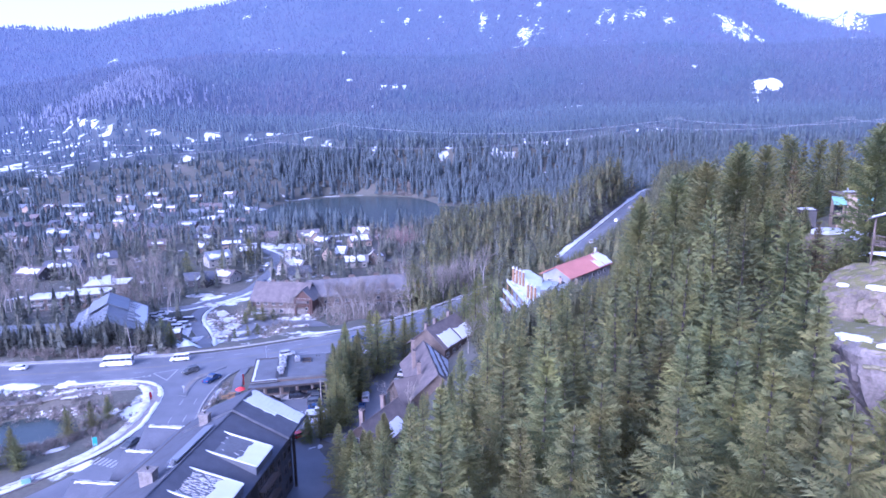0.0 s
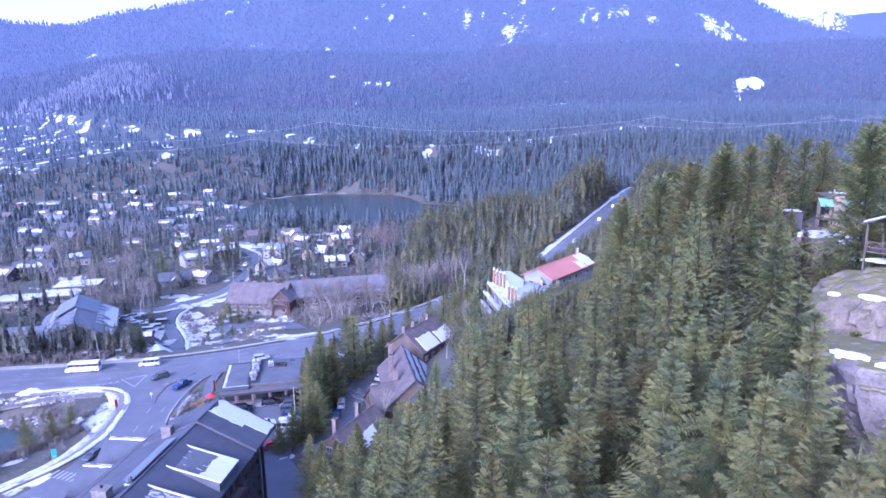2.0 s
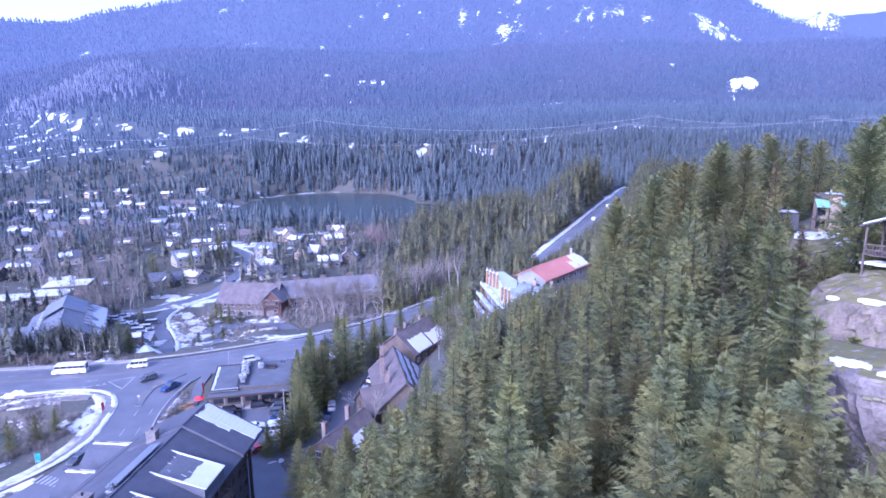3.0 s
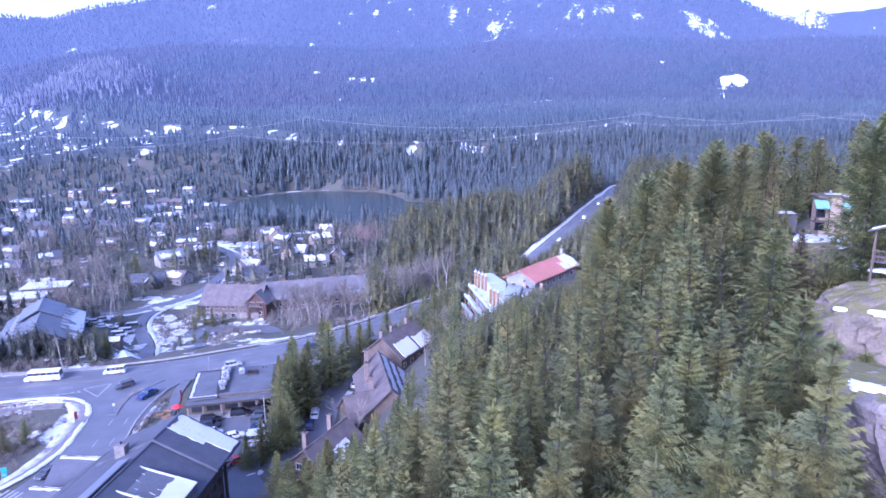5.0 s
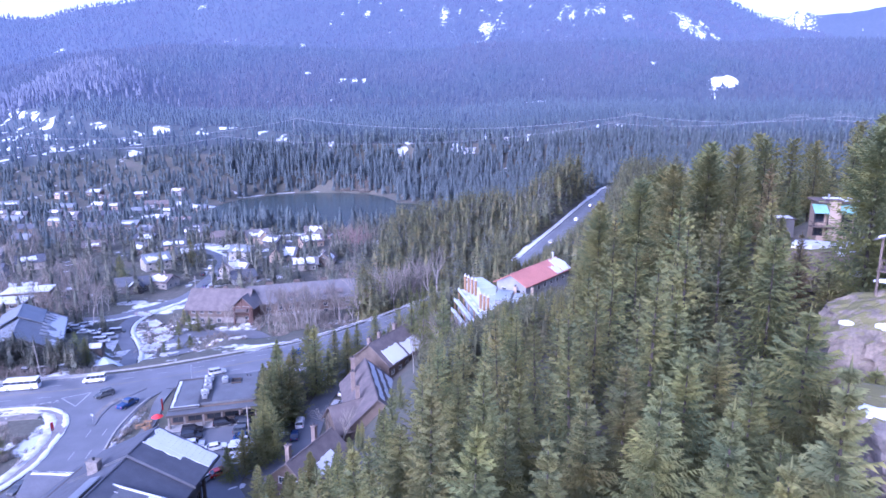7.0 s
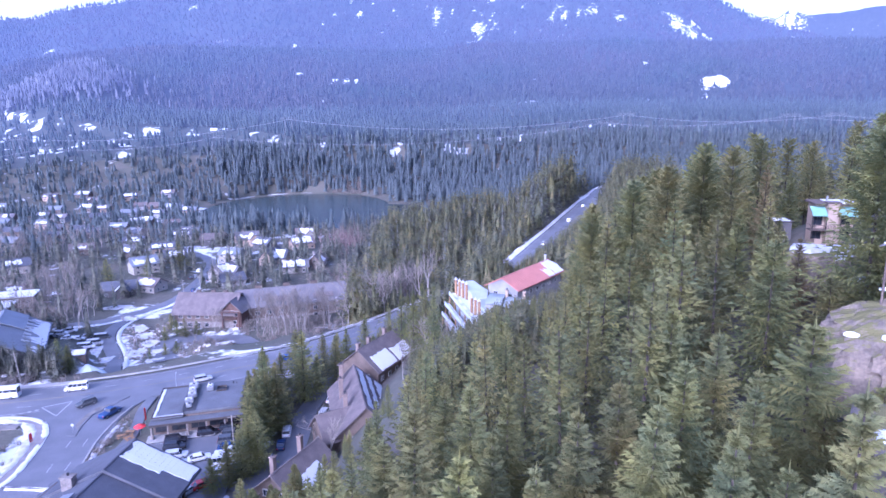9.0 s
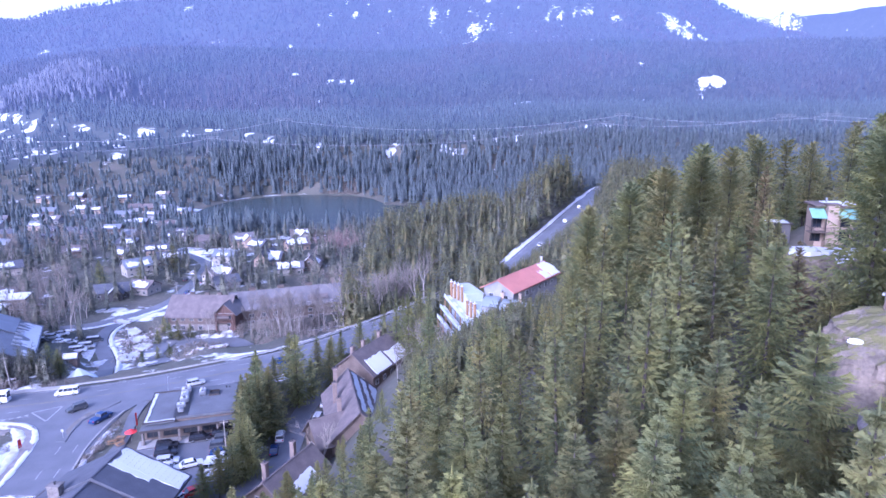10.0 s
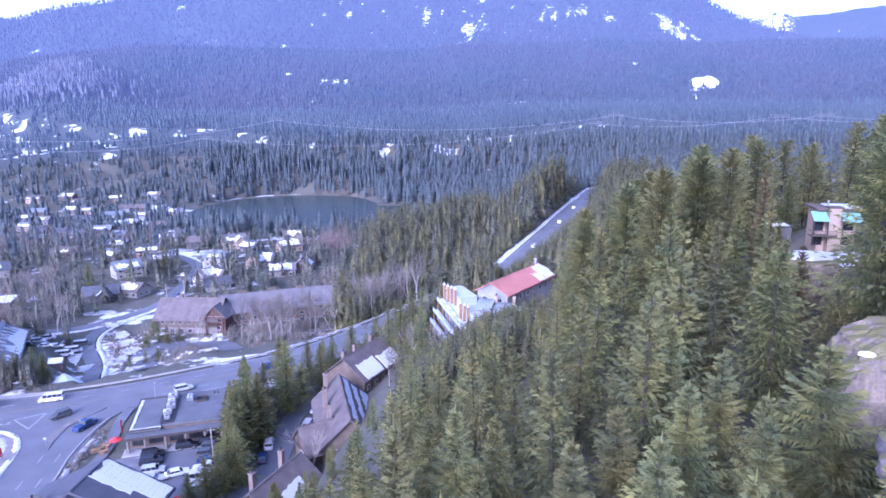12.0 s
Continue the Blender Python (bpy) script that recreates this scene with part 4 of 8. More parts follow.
    part("ridge_screen", bm, metal_roof, o, "long pale metal ridge cover")
    chimney(o, -3.2, -12.4, 15.2, 18.8, 2.3, 1.6, stone_wall)
    chimney(o, -5.2, 8.4, 14.4, 17.6, 1.8, 1.3, stone_wall)
    bm = bmesh.new()
    for i in range(5):
        add_tube(bm, (-1.2 + 0.25 * math.cos(i * 1.3), -9.2 + 0.3 * math.sin(i * 1.3), 17.4), (-1.2 + 0.3 * math.cos(i * 1.3), -9.2 + 0.35 * math.sin(i * 1.3), 19.0 - 0.2 * i), 0.13, 0.13, 7)
    add_box(bm, (-1.2, -9.2, 17.6), (1.2, 1.2, 0.6), bevel=0.08)
    part("roof_vents", bm, steel, o, "cluster of pale vent pipes")


def lodge():
    o = thing("lodge_building", pose(-48, 261, -9, 0, 0, 0), "long brown-roofed lodge with a timber entrance gable and stone base", "lodge")
    keep((-38, 267), 46, 18, 14)
    keep((-69, 259), 28, 20, -6)
    # right wing
    g = gable_walls(o, "wall", (9.5, 6), 42, 13, 7.6, 4.6, brown_wall, turn=14)
    r = gable_roof(o, "roof", (9.5, 6), 42, 13, 5.0, 7.6, shingle_grey, over=1.0, turn=14, label="weathered grey-brown shingles")
    base = box_part("stone_base", (0, 0, 0.6), (42.3, 13.3, 3.2), stone_wall, o)
    base.matrix_basis = pose(9.5, 6, 0, 0, 0, 14)
    for i in range(9):
        for z in (1.6, 4.4, 6.9):
            x = -18.5 + i * 4.5
            ob = window(o, 0, 0, 0, 1.7, 1.6, 0)
            ob.matrix_basis = pose(9.5, 6, 0, 0, 0, 14) @ pose(x, -6.74 if z > 2 else -6.72, z)
    for x in (-6, 12):
        d = gable_roof(r, "dormer_roof", (x, -4.4), 7.4, 3.4, 0.9, 9.0, shingle_brown, over=0.35)
    for x in (-13, -2, 9):
        chimney(r, x, 0.6, 12.0, 13.6, 2.6, 1.1, brown_wall)
    # left block
    gable_walls(o, "wall", (-20.5, -2.5), 23, 14, 7.2, 5.4, brown_wall, turn=-8)
    l = gable_roof(o, "roof", (-20.5, -2.5), 23, 14, 5.8, 7.2, shingle_brown, over=1.1, turn=-8, label="faded brown shingles")
    slope_snow(l, 14, 5.8, 7.2, 1, 2, 9, 0.02, 0.3, 4, over=1.1)
    for x in (-5, 1, 6):
        chimney(l, x, 1.2, 11.4, 13.5, 1.6, 1.0, brown_wall)
    sb = box_part("stone_base", (0, 0, 1.2), (23.4, 14.4, 4.6), stone_wall, o)
    sb.matrix_basis = pose(-20.5, -2.5, 0, 0, 0, -8)
    for x in (-9, -5.6, -2.2, 1.2):
        for z in (2.2, 5.6):
            ob = window(o, 0, 0, 0, 1.6, 1.7, 0)
            ob.matrix_basis = pose(-20.5, -2.5, 0, 0, 0, -8) @ pose(x, -7.28 if z < 4 else -7.1, z)
    # timber entrance gable
    gable_walls(o, "entrance_wall", (-9.6, -5.2), 11, 7.6, 8.2, 3.4, timber, turn=80, label="red-brown timber front")
    gable_roof(o, "entrance_roof", (-9.6, -5.2), 11, 7.6, 3.6, 8.2, shingle_grey, over=1.0, turn=80)
    m = pose(-9.6, -5.2, 0, 0, 0, 80)
    for x, z, w, h in ((-2.0, 6.6, 1.5, 2.2), (0, 6.6, 1.8, 2.4), (2.0, 6.6, 1.5, 2.2), (0, 3.3, 3.6, 1.4), (0, 1.3, 2.4, 2.2)):
        ob = window(o, 0, 0, 0, w, h, 0)
        ob.matrix_basis = m @ pose(-5.56, -x, z, 0, 0, -90)
    bl = balcony(o, 0, 0, 0, 5.4, 1.6, 0, timber)
    bl.matrix_basis = m @ pose(-6.3, 0, 4.7, 0, 0, -90)
    bm = bmesh.new()
    for s in (-1, 1):
        add_box(bm, (-6.9, s * 3.2, 3.2), (0.5, 0.5, 8.4), bevel=0.05)
    add_box(bm, (-6.9, 0, 7.6), (0.4, 7.4, 0.45), bevel=0.05)
    add_box(bm, (-6.9, 0, 9.2), (0.35, 0.35, 3.0), bevel=0.05)
    fr = part("timber_frame", bm, timber, o, "heavy red timber posts and beams")
    fr.matrix_basis = m


def grey_building():
    o = thing("community_building", pose(-119, 212, -3.6, 0, 0, 24), "grey building under a big blue-grey metal roof", "building")
    keep((-119, 212), 28, 38, 24)
    keep((-141, 206), 28, 14, 8)
    gable_walls(o, "wall", (0, 3), 34, 22, 5.0, 5.6, dark_wall, turn=90)
    r = gable_roof(o, "roof", (0, 3), 34, 22, 5.8, 5.0, metal_roof, over=1.2, turn=90, label="blue-grey standing seam metal with wet streaks")
    for i in range(30):
        x = -17.5 + i * 1.2
        for s in (-1, 1):
            bm = bmesh.new()
            h = 11 + 1.2
            add_box(bm, (x, s * h / 2, 5.0 + 5.8 - 5.8 / 11 * h / 2 + 0.05), (0.07, math.hypot(h, h * 5.8 / 11), 0.09), tilt=(-s * math.degrees(math.atan(5.8 / 11)), 0))
            part("seam", bm, metal_roof, r)
    slope_snow(r, 22, 5.8, 5.0, -1, -6, 16, 0.66, 0.98, 31, over=1.2, ragged=1.2)
    slope_snow(r, 22, 5.8, 5.0, -1, -16, -6, 0.84, 0.98, 32, over=1.2, ragged=1.2)
    # a higher step in the roof and its long vents
    gable_roof(o, "upper_roof", (-0.5, 12), 15, 12, 3.1, 8.6, metal_roof, over=0.6, turn=90)
    for i in range(7):
        bm = bmesh.new()
        add_box(bm, (7.2, 14 - i * 3.6, 7.6 + 0.25), (2.2, 0.8, 0.5), bevel=0.08, tilt=(0, 27))
        part("snow_guard", bm, steel, o)
        bm = bmesh.new()
        add_box(bm, (-7.4, 14 - i * 3.6, 7.5 + 0.25), (2.0, 0.8, 0.5), bevel=0.08, tilt=(0, -27))
        part("snow_guard", bm, steel, o)
    wall_windows(o, "front", 22, 34, [(-6, 3.4, 2.0, 1.5), (-2, 3.4, 2.4, 1.5), (2, 6.4, 1.6, 1.2), (3, 3.4, 2.0, 1.5), (7, 3.4, 2.0, 1.5)], trim_white, cy=3)
    # low wing with small gables
    wing = thing("annex_building", pose(-141, 206, -3.6, 0, 0, 8), "low wing with a blue-grey roof and small gables", "building")
    gable_walls(wing, "wall", (0, 0), 26, 11, 3.6, 3.0, grey_wall)
    wr = gable_roof(wing, "roof", (0, 0), 26, 11, 3.4, 3.6, metal_roof, over=0.9)
    for x in (-6.5, 2.5):
        gable_walls(wing, "gable_wall", (x, -4.6), 4.6, 5.4, 3.6, 2.0, grey_wall, turn=90)
        gable_roof(wing, "gable_roof", (x, -4.2), 6.0, 5.8, 2.2, 3.6, metal_roof, over=0.5, turn=90)
        window(wing, x, -6.95, 2.2, 2.0, 1.5, 0)
    slope_snow(wr, 11, 3.4, 3.6, 1, -12, 2, 0.2, 0.95, 8, over=0.9)
    window(wing, 7, -5.58, 2.0, 2.2, 1.4, 0)
    window(wing, -11, -5.58, 2.0, 1.6, 1.4, 0)


def chalet(name, x, y, z, rz, length, span, h, rise, label, snows, chim, drop=None):
    o = thing(name, pose(x, y, z, 0, 0, rz), label, "chalet")
    keep((x, y), length, span, rz)
    gable_walls(o, "wall", (0, 0), length, span, h, rise, brown_wall, z0=-4)
    r = gable_roof(o, "roof", (0, 0), length, span, rise, h, shingle_brown, over=0.8, drop_left=drop, label="worn brown shingles")
    for i, (side, u0, u1, v0, v1) in enumerate(snows):
        slope_snow(r, span, rise, h, side, u0, u1, v0, v1, 70 + i + int(abs(x) * 10), over=0.8, ragged=0.3)
    for cx, cy, z0, z1 in chim:
        chimney(o, cx, cy, z0, z1, 0.9, 0.9, chimney_wood)
    n = int(length / 3.2)
    for i in range(n):
        u = -length / 2 + (i + 0.5) * length / n
        for zz in (1.6, 4.2):
            if zz < h - 0.8:
                wall_windows(o, "front", length, span, [(u, zz, 1.3, 1.3)])
                wall_windows(o, "back", length, span, [(u, zz, 1.3, 1.3)])
    for zz in (1.8, 4.6):
        wall_windows(o, "left", length, span, [(-span / 5, zz, 1.4, 1.4), (span / 5, zz, 1.4, 1.4)])
        wall_windows(o, "right", length, span, [(-span / 5, zz, 1.4, 1.4), (span / 5, zz, 1.4, 1.4)])
    balcony(o, -length / 2 - 0.7, 0, 3.1, span * 0.7, 1.4, -90, brown_wall)
    return o


def chalets():
    # ridges that climb away from the lane
    chalet("chalet", -0.2, 172.0, 2.8, 58.5, 17.0, 11.0, 7.0, 4.4, "brown chalet with patches of snow on its roof", [(-1, -7.5, -0.6, 0.42, 0.98), (-1, 0.4, 7.6, 0.5, 0.98)],
           [(-5.5, 2.4, 7.0, 11.4), (-0.5, 2.6, 7.0, 11.4), (5.8, 1.8, 8.0, 12.0)])
    chalet("chalet", -3.6, 147.5, 1.0, 100, 22.0, 11.5, 6.4, 5.2, "brown chalet beside the lane, snow in strips on its far slope",
           [(-1, -9.5, 10.5, 0.12, 0.30), (-1, -8, 10.0, 0.42, 0.58), (-1, -6, 10.5, 0.68, 0.97)], [(9.4, 3.2, 8.0, 12.8), (2.2, 3.9, 7.6, 12.4), (-5.0, 3.6, 7.6, 12.0)])
    gable = thing("chalet_wing", pose(-7.6, 140.5, 1.0, 0, 0, 28), "brown cross gable beside the lane", "chalet")
    gable_walls(gable, "wall", (0, 0), 9, 8, 5.4, 3.6, brown_wall, z0=-3)
    gable_roof(gable, "roof", (0, 0), 9, 8, 3.9, 5.4, shingle_brown, over=0.7)
    window(gable, -4.56, 0, 3.4, 1.8, 1.6, -90)
    window(gable, -4.56, 0, 1.2, 1.8, 1.4, -90)
    chalet("chalet", -14.0, 124.5, 0.5, 62, 13.0, 9.0, 5.0, 3.8, "low brown chalet at the foot of the slope", [(-1, -5, 3, 0.5, 0.9)], [(3.5, 1.6, 6.4, 10.6), (-4.0, 2.0, 6.0, 10.2)])


def row_houses():
    """The unfinished row with pale membrane roofs, timber piers and stepped terraces, and the hall behind it."""
    o = thing("row_house", pose(24.6, 174.5, 0, 0, 0, 24), "unfinished row of houses with pale blue membrane roofs and timber piers", "row house")
    keep((23.6, 173.5), 7.5, 11, 24)
    for y0, y1, top, rows in ((0.6, 8.4, 25.4, (7.9, 6.0, 4.1, 2.2)), (-6.4, 0.4, 22.4, (-0.4, -2.3, -4.2))):
        bm = bmesh.new()
        prism(bm, [(0, y0), (5.2, y0), (5.2, y1), (0, y1)], 4, top - 0.7)
        part("unit_wall", bm, membrane, o, "pale wrapped walls")
        bm = bmesh.new()
        add_box(bm, (2.6, (y0 + y1) / 2, top - 0.2), (5.6, y1 - y0 + 0.3, 0.3), tilt=(7, 4), bevel=0.04)
        r = part("roof", bm, membrane, o, "pale blue membrane")
        bm = bmesh.new()
        for k in range(6):
            add_box(bm, (2.6, y0 + 0.6 + k * (y1 - y0 - 1.2) / 5, top - 0.02 + (k - 2.5) * (y1 - y0 - 1.2) / 5 * 0.1228), (5.5, 0.1, 0.05), tilt=(7, 4))
        part("seam", bm, trim_white, r)
        for y in rows:
            bm = bmesh.new()
            add_box(bm, (-0.35, y, top - 0.7), (0.55, 0.6, 4.2), bevel=0.05)
            p = part("pier", bm, raw_wood, o, "orange timber pier")
            bm = bmesh.new()
            add_box(bm, (-0.35, y, top + 1.52), (0.75, 0.8, 0.3), bevel=0.1)
            add_tube(bm, (-0.35, y, top + 1.6), (-0.35, y, top + 2.2), 0.14, 0.12, 7)
            part("pier_snow", bm, snow, p)
    fall = 20.0
    for x, top, wide in ((-1.4, 19.9, 1.7), (-2.9, 17.2, 1.3), (-4.0, 14.6, 1.0)):
        bm = bmesh.new()
        add_box(bm, (x, 0.3, top), (wide, 17.4, 0.3), tilt=(fall, 0), bevel=0.03)
        add_box(bm, (x - wide / 2, 0.3, top + 0.35), (0.16, 17.4, 1.0), tilt=(fall, 0), bevel=0.03)
        t = part("terrace", bm, membrane, o, "long stepped terrace in pale wrap")
        bm = bmesh.new()
        add_box(bm, (x + wide / 2 - 0.05, 0.3, top - 1.45), (0.25, 17.0, 2.6), tilt=(fall, 0), bevel=0.03)
        part("front_wall", bm, grey_wall, o, "grey sheathed front below the terrace")
        for i in range(6):
            y = 7.2 - i * 2.75
            z = top + (y - 0.3) * math.tan(radians(fall))
            bm = bmesh.new()
            add_box(bm, (x + 0.1, y, z + 0.25), (wide - 0.4, 1.7, 0.16), tilt=(fall, 0), bevel=0.06)
            part("terrace_snow", bm, snow, t)
            bm = bmesh.new()
            add_box(bm, (x - wide / 2 + 0.2, y + 1.2, z - 1.1), (0.22, 0.22, 2.6))
            part("post", bm, raw_wood, t)
            window(o, x + wide / 2 - 0.02, y, z - 1.2, 1.7, 1.5, -90, trim_dark)
    bm = bmesh.new()
    prism(bm, [(-3.4, -8.4), (0.2, -8.4), (0.2, 8.4), (-3.4, 8.4)], 2, 11.4)
    part("lower_wall", bm, grey_wall, o, "bare grey basement wall")
    # back range with curved pale roofs
    b = thing("row_house", pose(35.0, 170.5, 13.6, 0, 0, -24), "unfinished houses with rounded pale roofs and snow", "row house")
    keep((35, 170), 9, 6.5, -24)
    for i in range(3):
        bm = bmesh.new()
        n = 8
        lo, hi = [], []
        for e in (-2.1, 2.1):
            row = []
            for s in range(n + 1):
                a = s / n
                row.append(bm.verts.new((-4.6 + i * 4.6 + e, -3.6 + 7.2 * a, 9.0 + 2.2 * math.sin(math.pi * (0.1 + 0.7 * a)) - i * 0.5)))
            (lo if e < 0 else hi).extend(row)
        for s in range(n):
            bm.faces.new((lo[s], hi[s], hi[s + 1], lo[s + 1]))
        bmesh.ops.solidify(bm, geom=bm.faces[:], thickness=0.3)
        part("roof", bm, membrane, b, "rounded pale roof")
        bm = bmesh.new()
        prism(bm, [(-6.6 + i * 4.6, -3.2), (-2.6 + i * 4.6, -3.2), (-2.6 + i * 4.6, 3.2), (-6.6 + i * 4.6, 3.2)], -10, 9.4 - i * 0.5)
        part("unit_wall", bm, grey_wall, b)
        for z in (1.5, 4.5, 7.4):
            window(b, -4.6 + i * 4.6, -3.26, z - i * 0.5, 2.0, 1.6, 0, trim_dark)
        if i < 2:
            chimney(b, -2.3 + i * 4.6, 1.5, 8.6, 12.2, 0.7, 0.7, tan_wall)
    # the red-roofed hall
    h = thing("hall_building", pose(41.2, 185.5, 17, 0, 0, 49), "hall with a long red metal roof, snowy at its end", "hall")
    keep((41.2, 185.5), 15.5, 7.5, 49)
    gable_walls(h, "wall", (0, 0), 25, 9, 9.2, 2.2, grey_wall, z0=-9)
    r = gable_roof(h, "roof", (0, 0), 25, 9, 2.4, 9.2, red_roof, over=0.8, label="red standing seam metal")
    slope_snow(r, 9, 2.4, 9.2, -1, 8.0, 13.0, 0.06, 0.97, 5, over=0.8, ragged=1.4)
    slope_snow(r, 9, 2.4, 9.2, -1, 4.2, 7.6, 0.45, 0.97, 6, over=0.8, ragged=1.2)
    for i in range(22):
        bm = bmesh.new()
        add_box(bm, (-12.8 + i * 1.22, -2.6, 9.2 + 2.4 - 2.4 / 4.5 * 2.6 + 0.05), (0.07, 5.8, 0.1), tilt=(math.degrees(math.atan(2.4 / 4.5)), 0))
        part("seam", bm, red_roof, r)
    chimney(h, 12, 0.4, 11.0, 13.0, 0.5, 0.5, trim_white)
    wall_windows(h, "front", 25, 9, [(-9 + 3.6 * i, 7.0, 1.6, 1.4) for i in range(6)])
    wall_windows(h, "left", 25, 9, [(-2.2, 6.8, 1.5, 1.5), (2.2, 6.8, 1.5, 1.5)])


def hill_cabin():
    o = thing("hill_cabin", pose(68.0, 103, 52.3, 0, 0, -18), "tan stucco house on the hill with teal awning roofs", "house")
    keep((67, 103), 9, 9, -18)
    KEPT.append((60, 92, 4.5, 7, -30))
    bm = bmesh.new()
    prism(bm, [(-3.0, -2.4), (3.6, -2.4), (3.6, 3.5), (-3.0, 3.5)], -2.5, 7.0)
    part("wall", bm, tan_wall, o, "tan stucco")
    bm = bmesh.new()
    prism(bm, [(-1.6, -4.2), (0.3, -4.2), (0.3, -2.3), (-1.6, -2.3)], -2.5, 7.6)
    part("stair_tower", bm, tan_wall, o, "tan stucco tower")
    bm = bmesh.new()
    add_box(bm, (0.3, 0.3, 7.3), (8.0, 7.2, 0.4), bevel=0.05)
    add_box(bm, (-0.65, -3.2, 7.75), (2.5, 2.4, 0.3), bevel=0.05)
    part("roof", bm, brown_wall, o, "flat brown-edged roof")
    bm = bmesh.new()
    add_box(bm, (1.4, 0.0, 7.58), (5.2, 6.0, 0.2), bevel=0.08)
    part("roof_snow", bm, snow, o)
    for x, w in ((-3.1, 2.7), (2.2, 3.4)):
        bm = bmesh.new()
        add_box(bm, (x, -3.6, 6.0), (w, 3.0, 0.16), tilt=(32, 0), bevel=0.03)
        part("awning", bm, teal_roof, o, "teal metal awning roof")
        bm = bmesh.new()
        for s in (-1, 1):
            add_box(bm, (x + s * (w / 2 - 0.15), -4.6, 3.2), (0.16, 0.16, 4.4))
        part("post", bm, trim_dark, o)
    for x, z in ((-2.9, 4.0), (2.2, 4.2), (2.2, 1.4), (-2.9, 1.2)):
        window(o, x, -2.46, z, 1.8, 1.9, 0, trim_dark)
    window(o, 0.36, -3.2, 5.0, 0.9, 1.6, 90, trim_dark)
    balcony(o, -2.6, -4.0, 2.4, 4.4, 2.4, 0, brown_wall)
    bm = bmesh.new()
    add_tube(bm, (-0.6, 0.5, 7.4), (-0.6, 0.5, 8.6), 0.2, 0.2, 8)
    part("flue", bm, steel, o)
    o.scale = (0.71, 0.71, 0.71)
    # the low grey wing with a snowy roof
    w = thing("cabin_wing", pose(64.2, 108.4, 52.9, 0, 0, -18), "low grey wing with snow on its flat roof", "house")
    keep((63.5, 108), 4, 3, -18)
    bm = bmesh.new()
    prism(bm, [(-2.4, -2), (1.4, -2), (1.4, 2), (-2.4, 2)], -4, 2.9)
    part("wall", bm, dark_wall, w)
    bm = bmesh.new()
    add_box(bm, (-0.6, 0, 3.05), (4.6, 4.8, 0.3), bevel=0.04)
    part("roof", bm, trim_dark, w)
    bm = bmesh.new()
    add_box(bm, (-0.6, 0, 3.27), (3.6, 4.0, 0.16), bevel=0.07)
    part("roof_snow", bm, snow, w)
    window(w, -1.2, -2.06, 1.4, 1.5, 1.4, 0, trim_dark)
    w.scale = (0.9, 0.7, 0.42)
    # the deck on the rock
    d = thing("lookout_deck", pose(50.2, 66.5, 55.2, 0, 0, 30), "weathered wooden lookout deck with a snowy roof", "deck")
    keep((50, 66.5), 5, 5, 30)
    bm = bmesh.new()
    for i in range(12):
        add_box(bm, (-1.9 + i * 0.34, 0, 0.9), (0.31, 4.4, 0.1))
    part("boards", bm, brown_wall, d)
    for sx in (-1, 1):
        for sy in (-1, 1):
            bm = bmesh.new()
            add_box(bm, (sx * 1.85, sy * 2.05, 0.9), (0.18, 0.18, 6.4), bevel=0.02)
            part("post", bm, brown_wall, d)
    bm = bmesh.new()
    for z in (1.4, 1.95):
        add_box(bm, (0, -2.05, z), (3.6, 0.08, 0.1))
        add_box(bm, (-1.85, 0, z), (0.08, 4.0, 0.1))
        add_box(bm, (1.85, 0, z), (0.08, 4.0, 0.1))
    for i in range(14):
        add_box(bm, (-1.75 + i * 0.27, -2.05, 1.45), (0.05, 0.05, 0.95))
        add_box(bm, (-1.85, -1.9 + i * 0.29, 1.45), (0.05, 0.05, 0.95))
    part("railing", bm, brown_wall, d)
    r = gable_roof(d, "roof", (0, 0), 4.6, 4.4, 0.9, 4.0, shingle_grey, over=0.3, thick=0.15)
    slope_snow(r, 4.4, 0.9, 4.0, -1, -2.2, 2.2, 0.05, 0.95, 3, over=0.3)
    slope_snow(r, 4.4, 0.9, 4.0, 1, -2.2, 2.2, 0.05, 0.95, 4, over=0.3)


HOUSE_WALLS = [brown_wall, cream_wall, grey_wall, tan_wall, dark_wall]
HOUSE_ROOFS = [shingle_grey, shingle_dark, shingle_brown, metal_roof]


